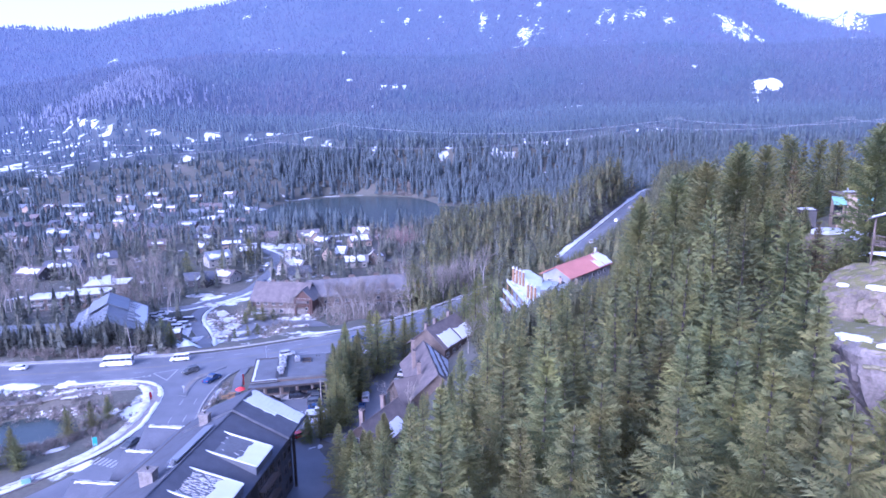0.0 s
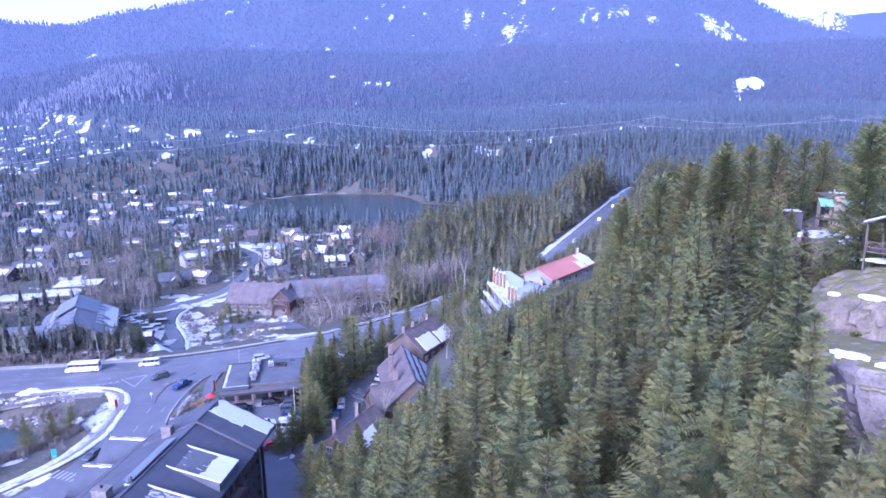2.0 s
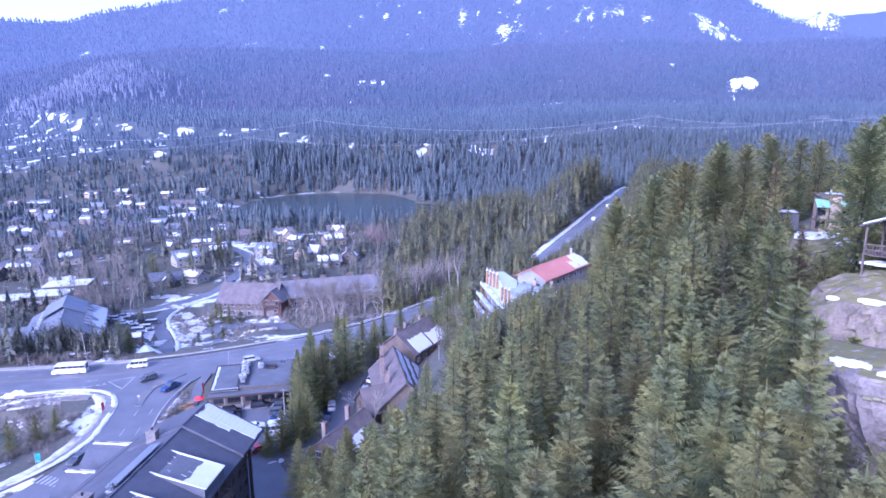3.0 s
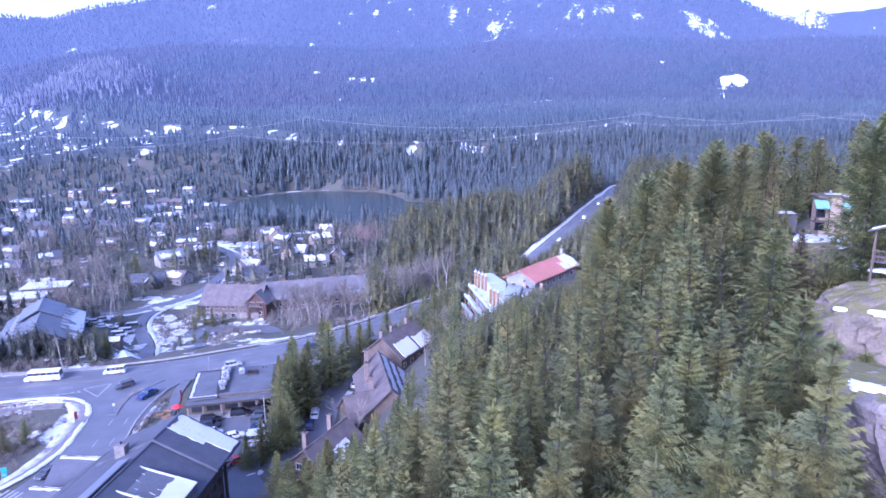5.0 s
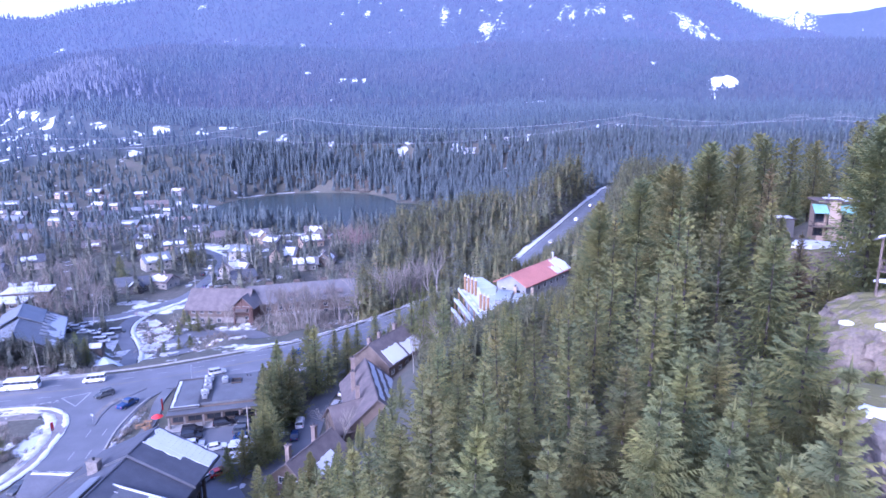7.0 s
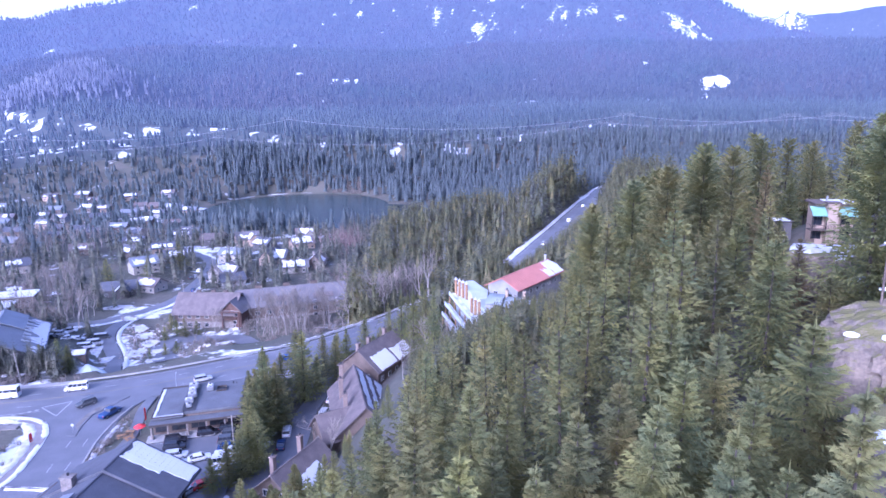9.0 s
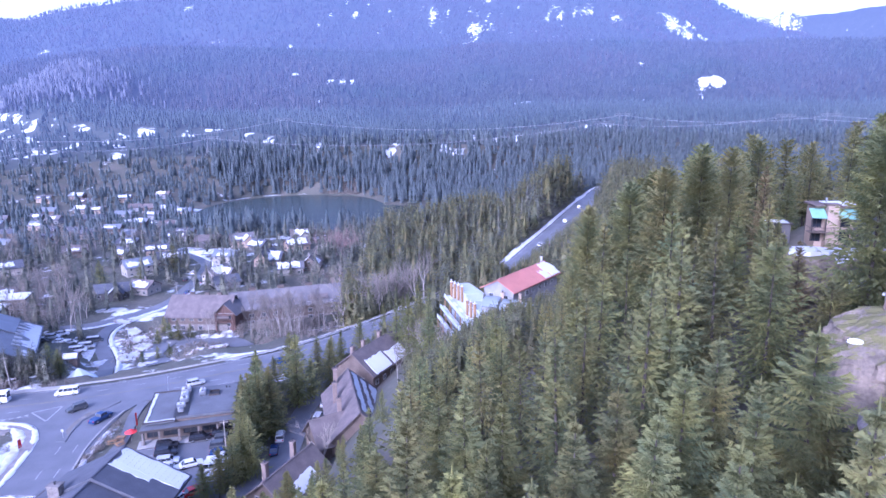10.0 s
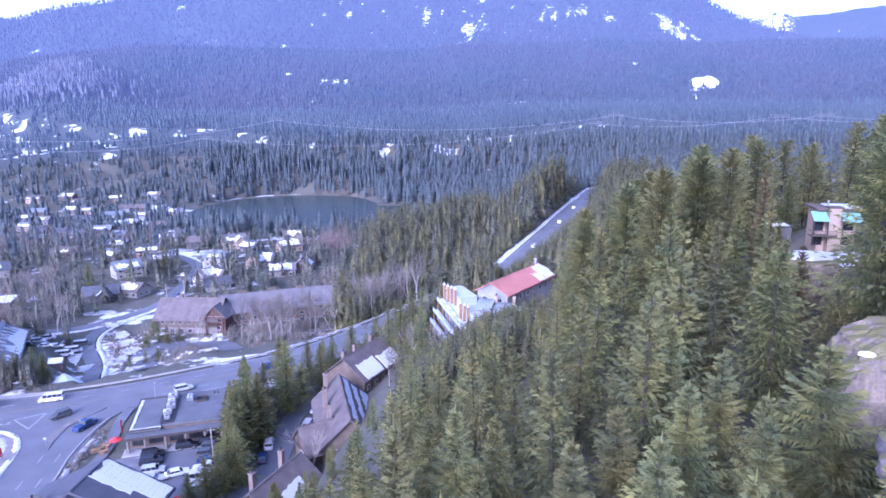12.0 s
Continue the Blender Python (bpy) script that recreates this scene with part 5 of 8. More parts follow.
def house(x, y, rz, length, span, h, rise, seed, white=0.6, cross=False, z=None):
    rng = random.Random(seed)
    wall, roof = rng.choice(HOUSE_WALLS), rng.choice(HOUSE_ROOFS)
    base = height(x, y) - 0.3 if z is None else z
    colour = {"brown_siding": "brown", "cream_siding": "cream", "grey_siding": "grey", "tan_stucco": "tan", "dark_siding": "dark"}[wall.name]
    state = "a mostly snow-covered roof" if white > 0.6 else "a roof half free of snow" if white > 0.3 else "a bare roof"
    o = thing("house", pose(x, y, base, 0, 0, rz), "%s house with %s among the trees" % (colour, state), "house", "houses of the valley")
    keep((x, y), length, span, rz)
    gable_walls(o, "wall", (0, 0), length, span, h, rise, wall)
    r = gable_roof(o, "roof", (0, 0), length, span, rise, h, roof, over=0.7)
    for side in (-1, 1):
        if rng.random() < white + 0.15:
            slope_snow(r, span, rise, h, side, -length / 2 * rng.uniform(0.5, 1.0), length / 2 * rng.uniform(0.3, 1.0), rng.uniform(0.06, 0.5), rng.uniform(0.8, 0.98), seed * 3 + side, over=0.7, thick=0.2, ragged=1.0)
    if cross:
        g = gable_walls(o, "gable_wall", (length * 0.15, -span / 2), span * 0.9, span * 0.6, h, rise * 0.75, wall, turn=90)
        gr = gable_roof(o, "gable_roof", (length * 0.15, -span / 2 + 0.6), span * 0.9 + 1, span * 0.62, rise * 0.8, h, roof, over=0.6, turn=90)
        slope_snow(gr, span * 0.62, rise * 0.8, h, 1, -span * 0.4, span * 0.4, 0.03, 0.95, seed + 5, over=0.6, thick=0.22)
    n = max(2, int(length / 3.5))
    for i in range(n):
        u = -length / 2 + (i + 0.5) * length / n
        for zz in ((1.5, 4.2) if h > 5 else (1.7,)):
            wall_windows(o, "front", length, span, [(u, zz, 1.4, 1.3)])
    for face in ("left", "right"):
        wall_windows(o, face, length, span, [(-span / 5, 1.7, 1.2, 1.3), (span / 5, 1.7, 1.2, 1.3), (0, h + rise * 0.25, 1.3, 1.2)])
    if rng.random() < 0.6:
        chimney(o, rng.uniform(-0.3, 0.3) * length, span * 0.15, h + rise * 0.4, h + rise + 1.0, 0.9, 0.8)
    return o


def flat_block(x, y, rz, w, d, h, z):
    o = thing("apartment_block", pose(x, y, z, 0, 0, rz), "low apartment block with a flat snow-covered roof", "apartment block", "flat-roofed blocks")
    keep((x, y), w, d, rz)
    bm = bmesh.new()
    prism(bm, [(-w / 2, -d / 2), (w / 2, -d / 2), (w / 2, d / 2), (-w / 2, d / 2)], -1, h)
    part("wall", bm, brown_wall, o)
    bm = bmesh.new()
    add_box(bm, (0, 0, h + 0.15), (w + 1.6, d + 1.6, 0.35), bevel=0.04)
    part("roof", bm, trim_white, o)
    bm = bmesh.new()
    add_box(bm, (0.2, 0.1, h + 0.42), (w + 1.1, d + 1.0, 0.24), bevel=0.09)
    part("roof_snow", bm, snow, o)
    n = int(w / 3)
    for i in range(n):
        for zz in (1.6, 4.4):
            wall_windows(o, "front", w, d, [(-w / 2 + (i + 0.5) * w / n, zz, 1.7, 1.5)])
    wall_windows(o, "right", w, d, [(0, 1.6, 1.6, 1.4), (0, 4.4, 1.6, 1.4)])
    for i in range(2):
        balcony(o, -w / 4 + i * w / 2, -d / 2 - 0.7, 2.9, w / 3, 1.3, 0, trim_white)


shop()
hotel()
lodge()
grey_building()
chalets()
row_houses()
hill_cabin()
# x, y, turn, length, span, wall, rise, snow, cross gable
for i, (x, y, rz, ln, sp, h, rise, wh, cr) in enumerate([
        (-130, 350, 40, 13, 9, 5.5, 3.4, 0.8, False), (-124, 307, 15, 14, 9, 4.0, 2.8, 0.5, True), (-112, 312, -20, 11, 9, 4.0, 2.6, 0.2, False), (-141, 409, 20, 13, 9, 4.5, 2.6, 0.9, False),
        (-155, 396, -30, 11, 8, 4.5, 3.2, 0.8, False), (-118, 436, 5, 15, 10, 5.5, 3.0, 0.3, False), (-95, 434, 25, 16, 10, 5.5, 3.8, 0.9, True), (-91, 377, -10, 12, 9, 5.5, 2.4, 0.5, False),
        (-83, 330, 60, 12, 9, 4.5, 3.6, 0.9, True), (-76, 318, 30, 11, 8, 3.6, 2.6, 0.2, False), (-65, 363, 70, 13, 9, 4.5, 4.6, 0.9, True), (-59, 447, 15, 13, 9, 5.5, 3.4, 0.9, True),
        (-56, 409, 30, 14, 9, 4.5, 3.4, 0.7, False), (-39, 349, 85, 12, 9, 4.0, 3.8, 0.9, False), (-49, 340, 10, 13, 9, 4.0, 2.6, 0.5, False), (-209, 335, 12, 18, 11, 5.0, 3.0, 0.9, False),
        (-218, 322, -10, 15, 10, 4.5, 2.8, 0.5, False), (-200, 359, 30, 13, 10, 5.0, 3.0, 0.7, False), (-171, 301, 25, 15, 10, 4.5, 3.0, 0.4, False), (-148, 467, 10, 12, 9, 4.5, 3.0, 0.9, False),
        (-80, 415, -35, 12, 9, 4.5, 3.2, 0.6, False), (-124, 379, 15, 12, 9, 4.5, 3.0, 0.6, False), (-170, 440, -15, 14, 9, 4.5, 3.0, 0.9, False), (-190, 410, 20, 13, 9, 4.5, 3.0, 0.8, False),
        (-235, 380, 10, 15, 10, 5.0, 3.0, 0.8, False), (72, 496, 20, 13, 9, 5.0, 3.4, 0.95, True), (107, 511, -15, 12, 9, 5.0, 3.2, 0.8, False), (196, 472, 10, 15, 9, 5.0, 3.0, 0.7, False), (182, 440, 30, 12, 9, 5.0, 3.0, 0.6, False)]):
    house(x, y, rz, ln, sp, h, rise, 100 + i, wh, cr)
far_rng = random.Random(12)
for row, (r0, n) in enumerate(((520, 7), (560, 9), (610, 10), (660, 12), (720, 9))):
    for i in range(n):
        az = radians(-36 + 20 * (i + far_rng.uniform(0.1, 0.9)) / n - 1.5 * row * 0.3)
        r = r0 + far_rng.uniform(-18, 18)
        house(math.sin(az) * r, math.cos(az) * r, far_rng.uniform(-25, 25), far_rng.uniform(9, 15), far_rng.uniform(7, 9), 4.6, 2.6, 300 + row * 20 + i, (0.2, 0.25, 0.32, 0.4, 0.65)[row], far_rng.random() < 0.3)
flat_block(-172, 262, 10, 13, 8, 5.6, -7.5)
flat_block(-157, 268, 10, 15, 9, 5.8, -7.5)
flat_block(-156, 281, 12, 17, 9, 6.6, -7.5)


# ---- road furniture and markings ----
def stripe(name, a, b, width, z=0.03, mat=None, parent=None):
    """A flat painted bar from a to b."""
    a, b = Vector((*a, 0)), Vector((*b, 0))
    d = b - a
    bm = bmesh.new()
    add_box(bm, ((a.x + b.x) / 2, (a.y + b.y) / 2, z), (d.length, width, 0.012), rz=math.degrees(math.atan2(d.y, d.x)))
    return part(name, bm, mat or paint, parent)


def offset_line(line, off, lift=0.0):
    p = line[:, :2]
    t = np.gradient(p, axis=0)
    t /= np.linalg.norm(t, axis=1)[:, None]
    q = p + np.stack([t[:, 1], -t[:, 0]], 1) * off
    return np.column_stack([q, line[:, 2] + lift])


def markings():
    hw = ROADS["highway"][0]
    o = thing("lane_marking", pose(0, 0, 0), "worn white and yellow lane lines on the highway", "road marking", kind="structure")
    yellow = material("yellow_paint", (0.27, 0.23, 0.14), 0.7, vary=0.3, scale=1.5)
    for off, mat, dash in ((0.25, yellow, False), (-0.25, yellow, False), (3.7, paint, True), (-3.7, paint, True), (7.4, paint, False), (-7.4, paint, False)):
        q = offset_line(hw, off)
        for i in range(0, len(q) - 1):
            if q[i, 0] < -170 or (dash and i % 3) or (off > 0 and -84 < q[i, 0] < -56):
                continue
            a, b = q[i], q[i + 1]
            d = Vector(b - a)
            bm = bmesh.new()
            m = Matrix.Translation((a + b) / 2 + np.array([0, 0, 0.02])) @ d.to_track_quat("X", "Z").to_matrix().to_4x4() @ Matrix.Diagonal((d.length, 0.14, 0.012, 1))
            bmesh.ops.create_cube(bm, size=1, matrix=m)
            part("dash" if dash else "line", bm, mat, o)
    side = ROADS["side_road"][0]
    for off, dash in ((0.1, True), (-3.3, True)):
        q = offset_line(side, off)
        for i in range(4, len(q) - 1):
            if i % 3 == 0:
                stripe("dash", q[i, :2], q[i + 1, :2], 0.16, 0.05, paint, o)
    c = thing("crosswalk", pose(0, 0, 0), "white striped crosswalk over the side road", "road marking", kind="structure")
    for i in range(11):
        x, y = -75.2 + i * 1.05, 121.8 - i * 0.35
        stripe("bar", (x + 0.35, y + 1.3), (x - 0.35, y - 1.3), 0.5, 0.05, paint, c)
    h = thing("hatched_area", pose(0, 0, 0), "white hatched triangle at the junction", "road marking", kind="structure")
    tri = [(-84.2, 169.2), (-78.3, 172.2), (-78.2, 164.2)]
    for i in range(3):
        stripe("bar", tri[i], tri[(i + 1) % 3], 0.3, 0.035, paint, h)
    for i in range(5):
        stripe("bar", (-90.6 + i * 1.4, 164.6 + i * 0.75), (-89.9 + i * 1.4, 165.0 + i * 0.75), 0.5, 0.035, paint, h)
    lot = thing("parking_lines", pose(0, 0, 0), "white parking bay lines", "road marking", kind="structure")
    for i in range(7):
        y = 153.2 - i * 3.0
        stripe("bar", (-35.4 + i * 0.35, y), (-30.6 + i * 0.35, y + 0.8), 0.12, 0.05, paint, lot)
        stripe("bar", (-49.2 + i * 0.35, y - 2), (-44.0 + i * 0.35, y - 1.2), 0.12, 0.05, paint, lot)


bm = bmesh.new()
prism(bm, [(-53, 147.8), (-31, 152.2), (-28.4, 152), (-28.4, 126), (-21, 114), (-24, 106), (-32, 106), (-37, 123), (-50, 126)], -0.4, 0.03)
tagged(part("pavement", bm, asphalt), "dark asphalt car park before the shop", "car park", kind="structure")
markings()


def curb_strip(name, pts, width, high, mat, label, z=0.0, category="curb", top=None):
    """A raised strip with rounded edges along a smooth run."""
    line = spline([(x, y, z) for x, y in pts], 1.2)
    ob = ribbon(name, line, width, mat, high, label, category)
    return ob


def lumpy_bank(line, width, high, mat, label, seed, gaps=0.35):
    """A ploughed bank along a run: uneven height and edge, with bare gaps."""
    p = line[:, :2]
    t = np.gradient(p, axis=0)
    t /= np.linalg.norm(t, axis=1)[:, None]
    fine = []
    for a, b, u, v in zip(line, line[1:], t, t[1:]):
        n = max(1, int(np.linalg.norm(b - a) / 0.7))
        fine += [(a + (b - a) * k / n, u) for k in range(n)]
    bm = bmesh.new()
    last = None
    for k, (c, d) in enumerate(fine):
        base = noise.noise(Vector((c[0] * 0.22, c[1] * 0.22, seed)))
        row = []
        for i in range(7):
            e = (i - 3) / 3
            n1 = noise.noise(Vector((c[0] * 0.9, c[1] * 0.9, seed + e * 1.7)))
            z = high * ((1 - e * e) * (0.75 + 1.2 * base + 0.6 * n1) - gaps * 0.5)
            off = e * width * 0.5 * (1 + 0.35 * n1)
            row.append(bm.verts.new((c[0] + d[1] * off, c[1] - d[0] * off, c[2] + max(z, -0.12))))
        if last:
            for i in range(6):
                bm.faces.new((last[i], last[i + 1], row[i + 1], row[i]))
        last = row
    bmesh.ops.recalc_face_normals(bm, faces=bm.faces)
    return tagged(part("snow_bank", bm, mat, None, smooth=True), label, "snow bank", kind="structure")


median = thing("traffic_island", pose(0, 0, 0), "raised concrete traffic island with a little snow", "traffic island")
bm = bmesh.new()
prism(bm, [(-68.4, 153.4), (-69.2, 158), (-69.4, 163.8), (-66.2, 170.4), (-64.6, 173.6), (-66.4, 174.2), (-70.2, 169.4), (-71.6, 164.6), (-71.4, 158.8), (-70.4, 153.6)], -0.2, 0.17)
part("curb", bm, asphalt, median)
bm = bmesh.new()
prism(bm, [(-69.2, 156), (-69.9, 160), (-69.8, 164), (-67, 170), (-70, 167.6), (-71, 163), (-70.9, 158.6)], 0.16, 0.21)
part("paving", bm, gravel, median)
bm = bmesh.new()
add_tube(bm, (-69.7, 155.2, 0.1), (-69.7, 155.2, 2.2), 0.04, 0.04, 6)
add_box(bm, (-69.7, 155.1, 2.0), (0.6, 0.04, 0.6))
part("sign", bm, paint, median, "small white keep-right sign")

edge = [(-104, 161.2), (-94, 163.6), (-86, 163.2), (-80.4, 160.6), (-76.6, 154.6), (-74.6, 146), (-73.6, 137), (-75.2, 128.4), (-79.6, 120.2), (-88, 109.6), (-102, 94)]
curb_strip("pavement", edge, 2.6, 0.16, paving, "pale paved footway that curves round the corner", category="footway")
berm = [(x - 2.2 + 0.25 * i % 0.7, y - 0.6) for i, (x, y) in enumerate(edge)]
lumpy_bank(spline([(x, y, 0.05) for x, y in berm], 1.2), 2.6, 0.4, dirt_snow, "dirty ploughed snow along the footway", 1)
lumpy_bank(spline([(x + 0.7, y + 0.2, 0.16) for x, y in edge], 1.2), 1.5, 0.22, snow, "thin line of snow on the footway", 2, 0.5)
curb_strip("pavement", [(-58.6, 172.6), (-58.2, 165), (-56.4, 157), (-55.6, 149), (-57, 138), (-58.4, 126)], 2.4, 0.15, asphalt, "curved asphalt footpath between road and shop", category="footway")
curb_strip("curb", [(-61.6, 168), (-62.6, 160), (-62.4, 150), (-60.9, 140), (-60.2, 128)], 0.4, 0.2, concrete, "pale concrete curb", category="curb")
lumpy_bank(spline([(-60.9, 158, 0), (-60.8, 150, 0), (-60.2, 144, 0), (-59.2, 134, 0)], 1.2), 1.3, 0.3, dirt_snow, "patchy snow on the verge", 3, 0.6)
junction_bm = bmesh.new()
prism(junction_bm, [(-92, 168), (-85, 165), (-79.2, 161.8), (-75.2, 155.6), (-73.2, 148), (-60.6, 148), (-62, 160), (-61.2, 168), (-58.6, 175), (-92, 172)], -0.4, 0.008)
tagged(part("pavement", junction_bm, asphalt), "grey asphalt where the roads meet", "road", kind="structure")
hw_line = ROADS["highway"][0]
far_walk = offset_line(hw_line[(hw_line[:, 0] < -78) & (hw_line[:, 0] > -230)], -9.4)
ribbon("pavement", far_walk, 2.0, concrete, 0.16, "pale footway along the highway", "footway")
bridge = offset_line(hw_line[(hw_line[:, 0] >= -80) & (hw_line[:, 0] < 30)], -8.7)
ribbon("barrier", bridge, 0.45, concrete, 0.85, "long concrete highway barrier, streaked grey", "barrier")
bank = offset_line(hw_line[(hw_line[:, 0] > -40) & (hw_line[:, 0] < 20)], -9.9)
lumpy_bank(bank, 1.215, 0.44999999999999996, snow, "bank of ploughed snow beside the highway", 4, 0.15)
bank2 = offset_line(hw_line[(hw_line[:, 0] > 40) & (hw_line[:, 0] < 170)], -9.9)
lumpy_bank(bank2, 2.295, 0.375, snow, "bank of ploughed snow beside the highway", 5, 0.15)
bank3 = offset_line(ROADS["lodge_drive"][0], 3.6)
lumpy_bank(bank3, 1.62, 0.44999999999999996, snow, "snow along the lodge's drive", 6, 0.15)
shore = spline([(-172, 700, LAKE_Z), (-150, 728, LAKE_Z), (-120, 745, LAKE_Z), (-95, 748, LAKE_Z)], 3)
ribbon('snow_bank', shore, 5, snow, 0.9, 'strip of snow along the far shore of the lake', 'snow bank')
bank4 = offset_line(ROADS["village_street"][0], 4.0)
lumpy_bank(bank4, 2.025, 0.45, snow, "snow along the village street", 7, 0.15)

# the bank between the highway and the pond
path = spline([(-135, 147, 0), (-118, 151, 0), (-104, 155, 0), (-92, 158.4, 0), (-84, 159.2, 0)], 2.0)
path[:, 2] = [height(a, b) + 0.15 for a, b in path[:, :2]]
ribbon("path", path, 2.6, gravel, 0.12, "gravel path along the bank above the pond", "path")
heap_rng = random.Random(17)


def snow_heap(x, y, w, d, h, rz, label="mound of ploughed snow, grey at its foot"):
    o = bmesh.new()
    bmesh.ops.create_grid(o, x_segments=18, y_segments=12, size=1)
    for v in o.verts:
        q = max(0.0, 1 - (v.co.x ** 2 + v.co.y ** 2) ** 0.75)
        n1 = noise.noise(Vector((v.co.x * 3 + x, v.co.y * 3 + y, 0)))
        v.co.z = h * (q * (0.75 + 0.6 * n1) - 0.12)
        v.co.x *= w / 2 * (1 + 0.12 * n1)
        v.co.y *= d / 2 * (1 + 0.12 * n1)
    ob = part("snow_mound", o, dirt_snow if h < 1 else snow, None, smooth=True)
    ob.matrix_basis = pose(x, y, height(x, y) - 0.05, 0, 0, rz)
    return tagged(ob, label, "snow mound", "snow mounds")


for x, y, w, d, h, rz in ((-118, 161.5, 15, 4.5, 1.5, 8), (-104.5, 162, 9, 4, 1.8, 12), (-128, 160, 12, 4, 1.2, 5), (-112, 152.6, 8, 2.0, 0.5, 14), (-97, 155.4, 10, 1.8, 0.4, 15), (-92, 160.6, 9, 2.4, 0.6, 18), (-101, 157.6, 7, 2.6, 0.6, 12),
                          (-82.8, 146.5, 5, 3, 0.4, 70), (-80.4, 150, 3.5, 2, 0.4, 60), (-100, 120, 10, 4, 0.7, 40), (-95, 113, 8, 3.5, 0.6, 45), (-86.5, 126.5, 6, 2.2, 0.5, 40), (-61.0, 147, 5, 1.4, 0.4, 85), (-60.2, 156, 3.5, 1.2, 0.35, 85),
                          (-92.5, 221, 5, 9, 0.8, 20), (-77.5, 226, 6, 8, 0.7, 10), (-73, 216, 9, 5, 0.6, 15), (-80, 254, 5, 9, 0.7, 25), (-67, 219, 7, 4, 0.5, 20), (-102, 231, 6, 12, 0.5, 15), (-54.5, 219.5, 9, 2.4, 0.5, 24), (-30.5, 186.5, 8, 3, 0.5, 30),
                          (-26, 132, 5, 3, 0.5, 30), (-29.5, 126, 6, 3, 0.5, 30), (-10.8, 160, 3, 5, 0.5, 0), (-118, 286, 14, 8, 0.6, 20), (-88, 366, 8, 10, 0.8, 0), (-70, 341, 8, 6, 0.6, 0)):
    snow_heap(x, y, w, d, h, rz)


def boulders(name, spots, label, seed):
    """A bank of loose stones, some with snow on them."""
    rng = np.random.default_rng(seed)
    base = bmesh.new()
    bmesh.ops.create_icosphere(base, subdivisions=1, radius=1)
    v = np.array([q.co[:] for q in base.verts])
    base.verts.index_update()
    f = np.array([[q.index for q in t.verts] for t in base.faces])
    base.free()
    shapes, rows = [], []
    for k in range(4):
        shapes.append((v * rng.uniform(0.7, 1.15, (len(v), 1)) * np.array([1, 1, 0.65]), f))
    for cx, cy, sx, sy, n, lo, hi in spots:
        for i in range(n):
            x, y = cx + rng.uniform(-sx, sx), cy + rng.uniform(-sy, sy)
            rows.append((x, y, height(x, y), rng.uniform(lo, hi), rng.uniform(0.8, 1.3), rng.uniform(0, 6.28), int(rng.integers(0, 4))))
    return joined(name, shapes, rows, [rock_mat, dirt_snow][seed % 2], label, category="stones")


bank = [(-104, 157.4, 14, 1.6, 130, 0.25, 0.7), (-93, 160.4, 6, 1.6, 60, 0.25, 0.6), (-108, 149.5, 18, 1.6, 110, 0.25, 0.6), (-120, 146, 8, 3, 40, 0.25, 0.6), (-84, 232, 9, 17, 120, 0.3, 0.8), (-92, 250, 8, 8, 60, 0.3, 0.8), (-60, 219, 10, 3, 40, 0.3, 0.7)]
boulders("stone_bank", bank, "grey boulders along the pond and creek", 2)
boulders("snowy_stones", [(a, b, c, d, n // 3, lo, hi) for a, b, c, d, n, lo, hi in bank], "boulders under caps of old snow", 3)

# ---- the creek's pools ----
for x, y, w, d, rz in ((-84.5, 226, 6, 9, 8), (-84, 236, 5.5, 7, 0), (-89.5, 246, 6, 8, 25), (-96, 257, 5, 9, 35), (-104, 268, 4, 8, 55)):
    o = thing("creek_pool", pose(x, y, height(x, y) + 0.5, 0, 0, rz), "shallow pool in the creek, edged with stones", "creek pool", "creek pools")
    bm = bmesh.new()
    bmesh.ops.create_circle(bm, cap_ends=True, segments=18, radius=1, matrix=Matrix.Diagonal((w / 2, d / 2, 1, 1)))
    for v in bm.verts:
        v.co.x *= 1 + 0.2 * math.sin(v.co.y * 1.7 + x)
    part("ice", bm, ice, o, "grey ice and slush")
    rng = random.Random(int(x * 7))
    for i in range(16):
        a = i / 16 * 6.283
        bm = bmesh.new()
        s = rng.uniform(0.35, 0.8)
        bmesh.ops.create_icosphere(bm, subdivisions=1, radius=s, matrix=Matrix.Translation((w / 2 * 1.08 * math.cos(a), d / 2 * 1.06 * math.sin(a), 0.05)) @ Matrix.Diagonal((1, rng.uniform(0.6, 1), 0.6, 1)))
        part("stone", bm, dirt_snow if rng.random() < 0.35 else rock_mat, o)


def lamp(x, y, z, rz, high=5.0):
    o = thing("street_lamp", pose(x, y, z, 0, 0, rz), "grey steel street lamp with a curved arm", "street lamp", "street lamps")
    bm = bmesh.new()
    add_tube(bm, (0, 0, -0.2), (0, 0, high), 0.09, 0.05, 8)
    part("pole", bm, steel, o)
    bm = bmesh.new()
    last = Vector((0, 0, high))
    for k in range(1, 6):
        a = k / 5 * 1.5
        p = Vector((0.9 * math.sin(a), 0, high + 0.5 * (1 - math.cos(a)) * 0 + 0.45 * math.sin(a)))
        add_tube(bm, last, p, 0.04, 0.04, 6)
        last = p
    part("arm", bm, steel, o)
    bm = bmesh.new()
    add_box(bm, (1.15, 0, high + 0.4), (0.6, 0.28, 0.12), bevel=0.04)
    part("lamp_head", bm, trim_white, o)


lamp(-111.5, 179.3, 0, -80)
lamp(-150, 175, 0, -80)
lamp(-52, 171.8, 0, 100, 6)
lamp(-88.5, 236, -8, 10, 5)


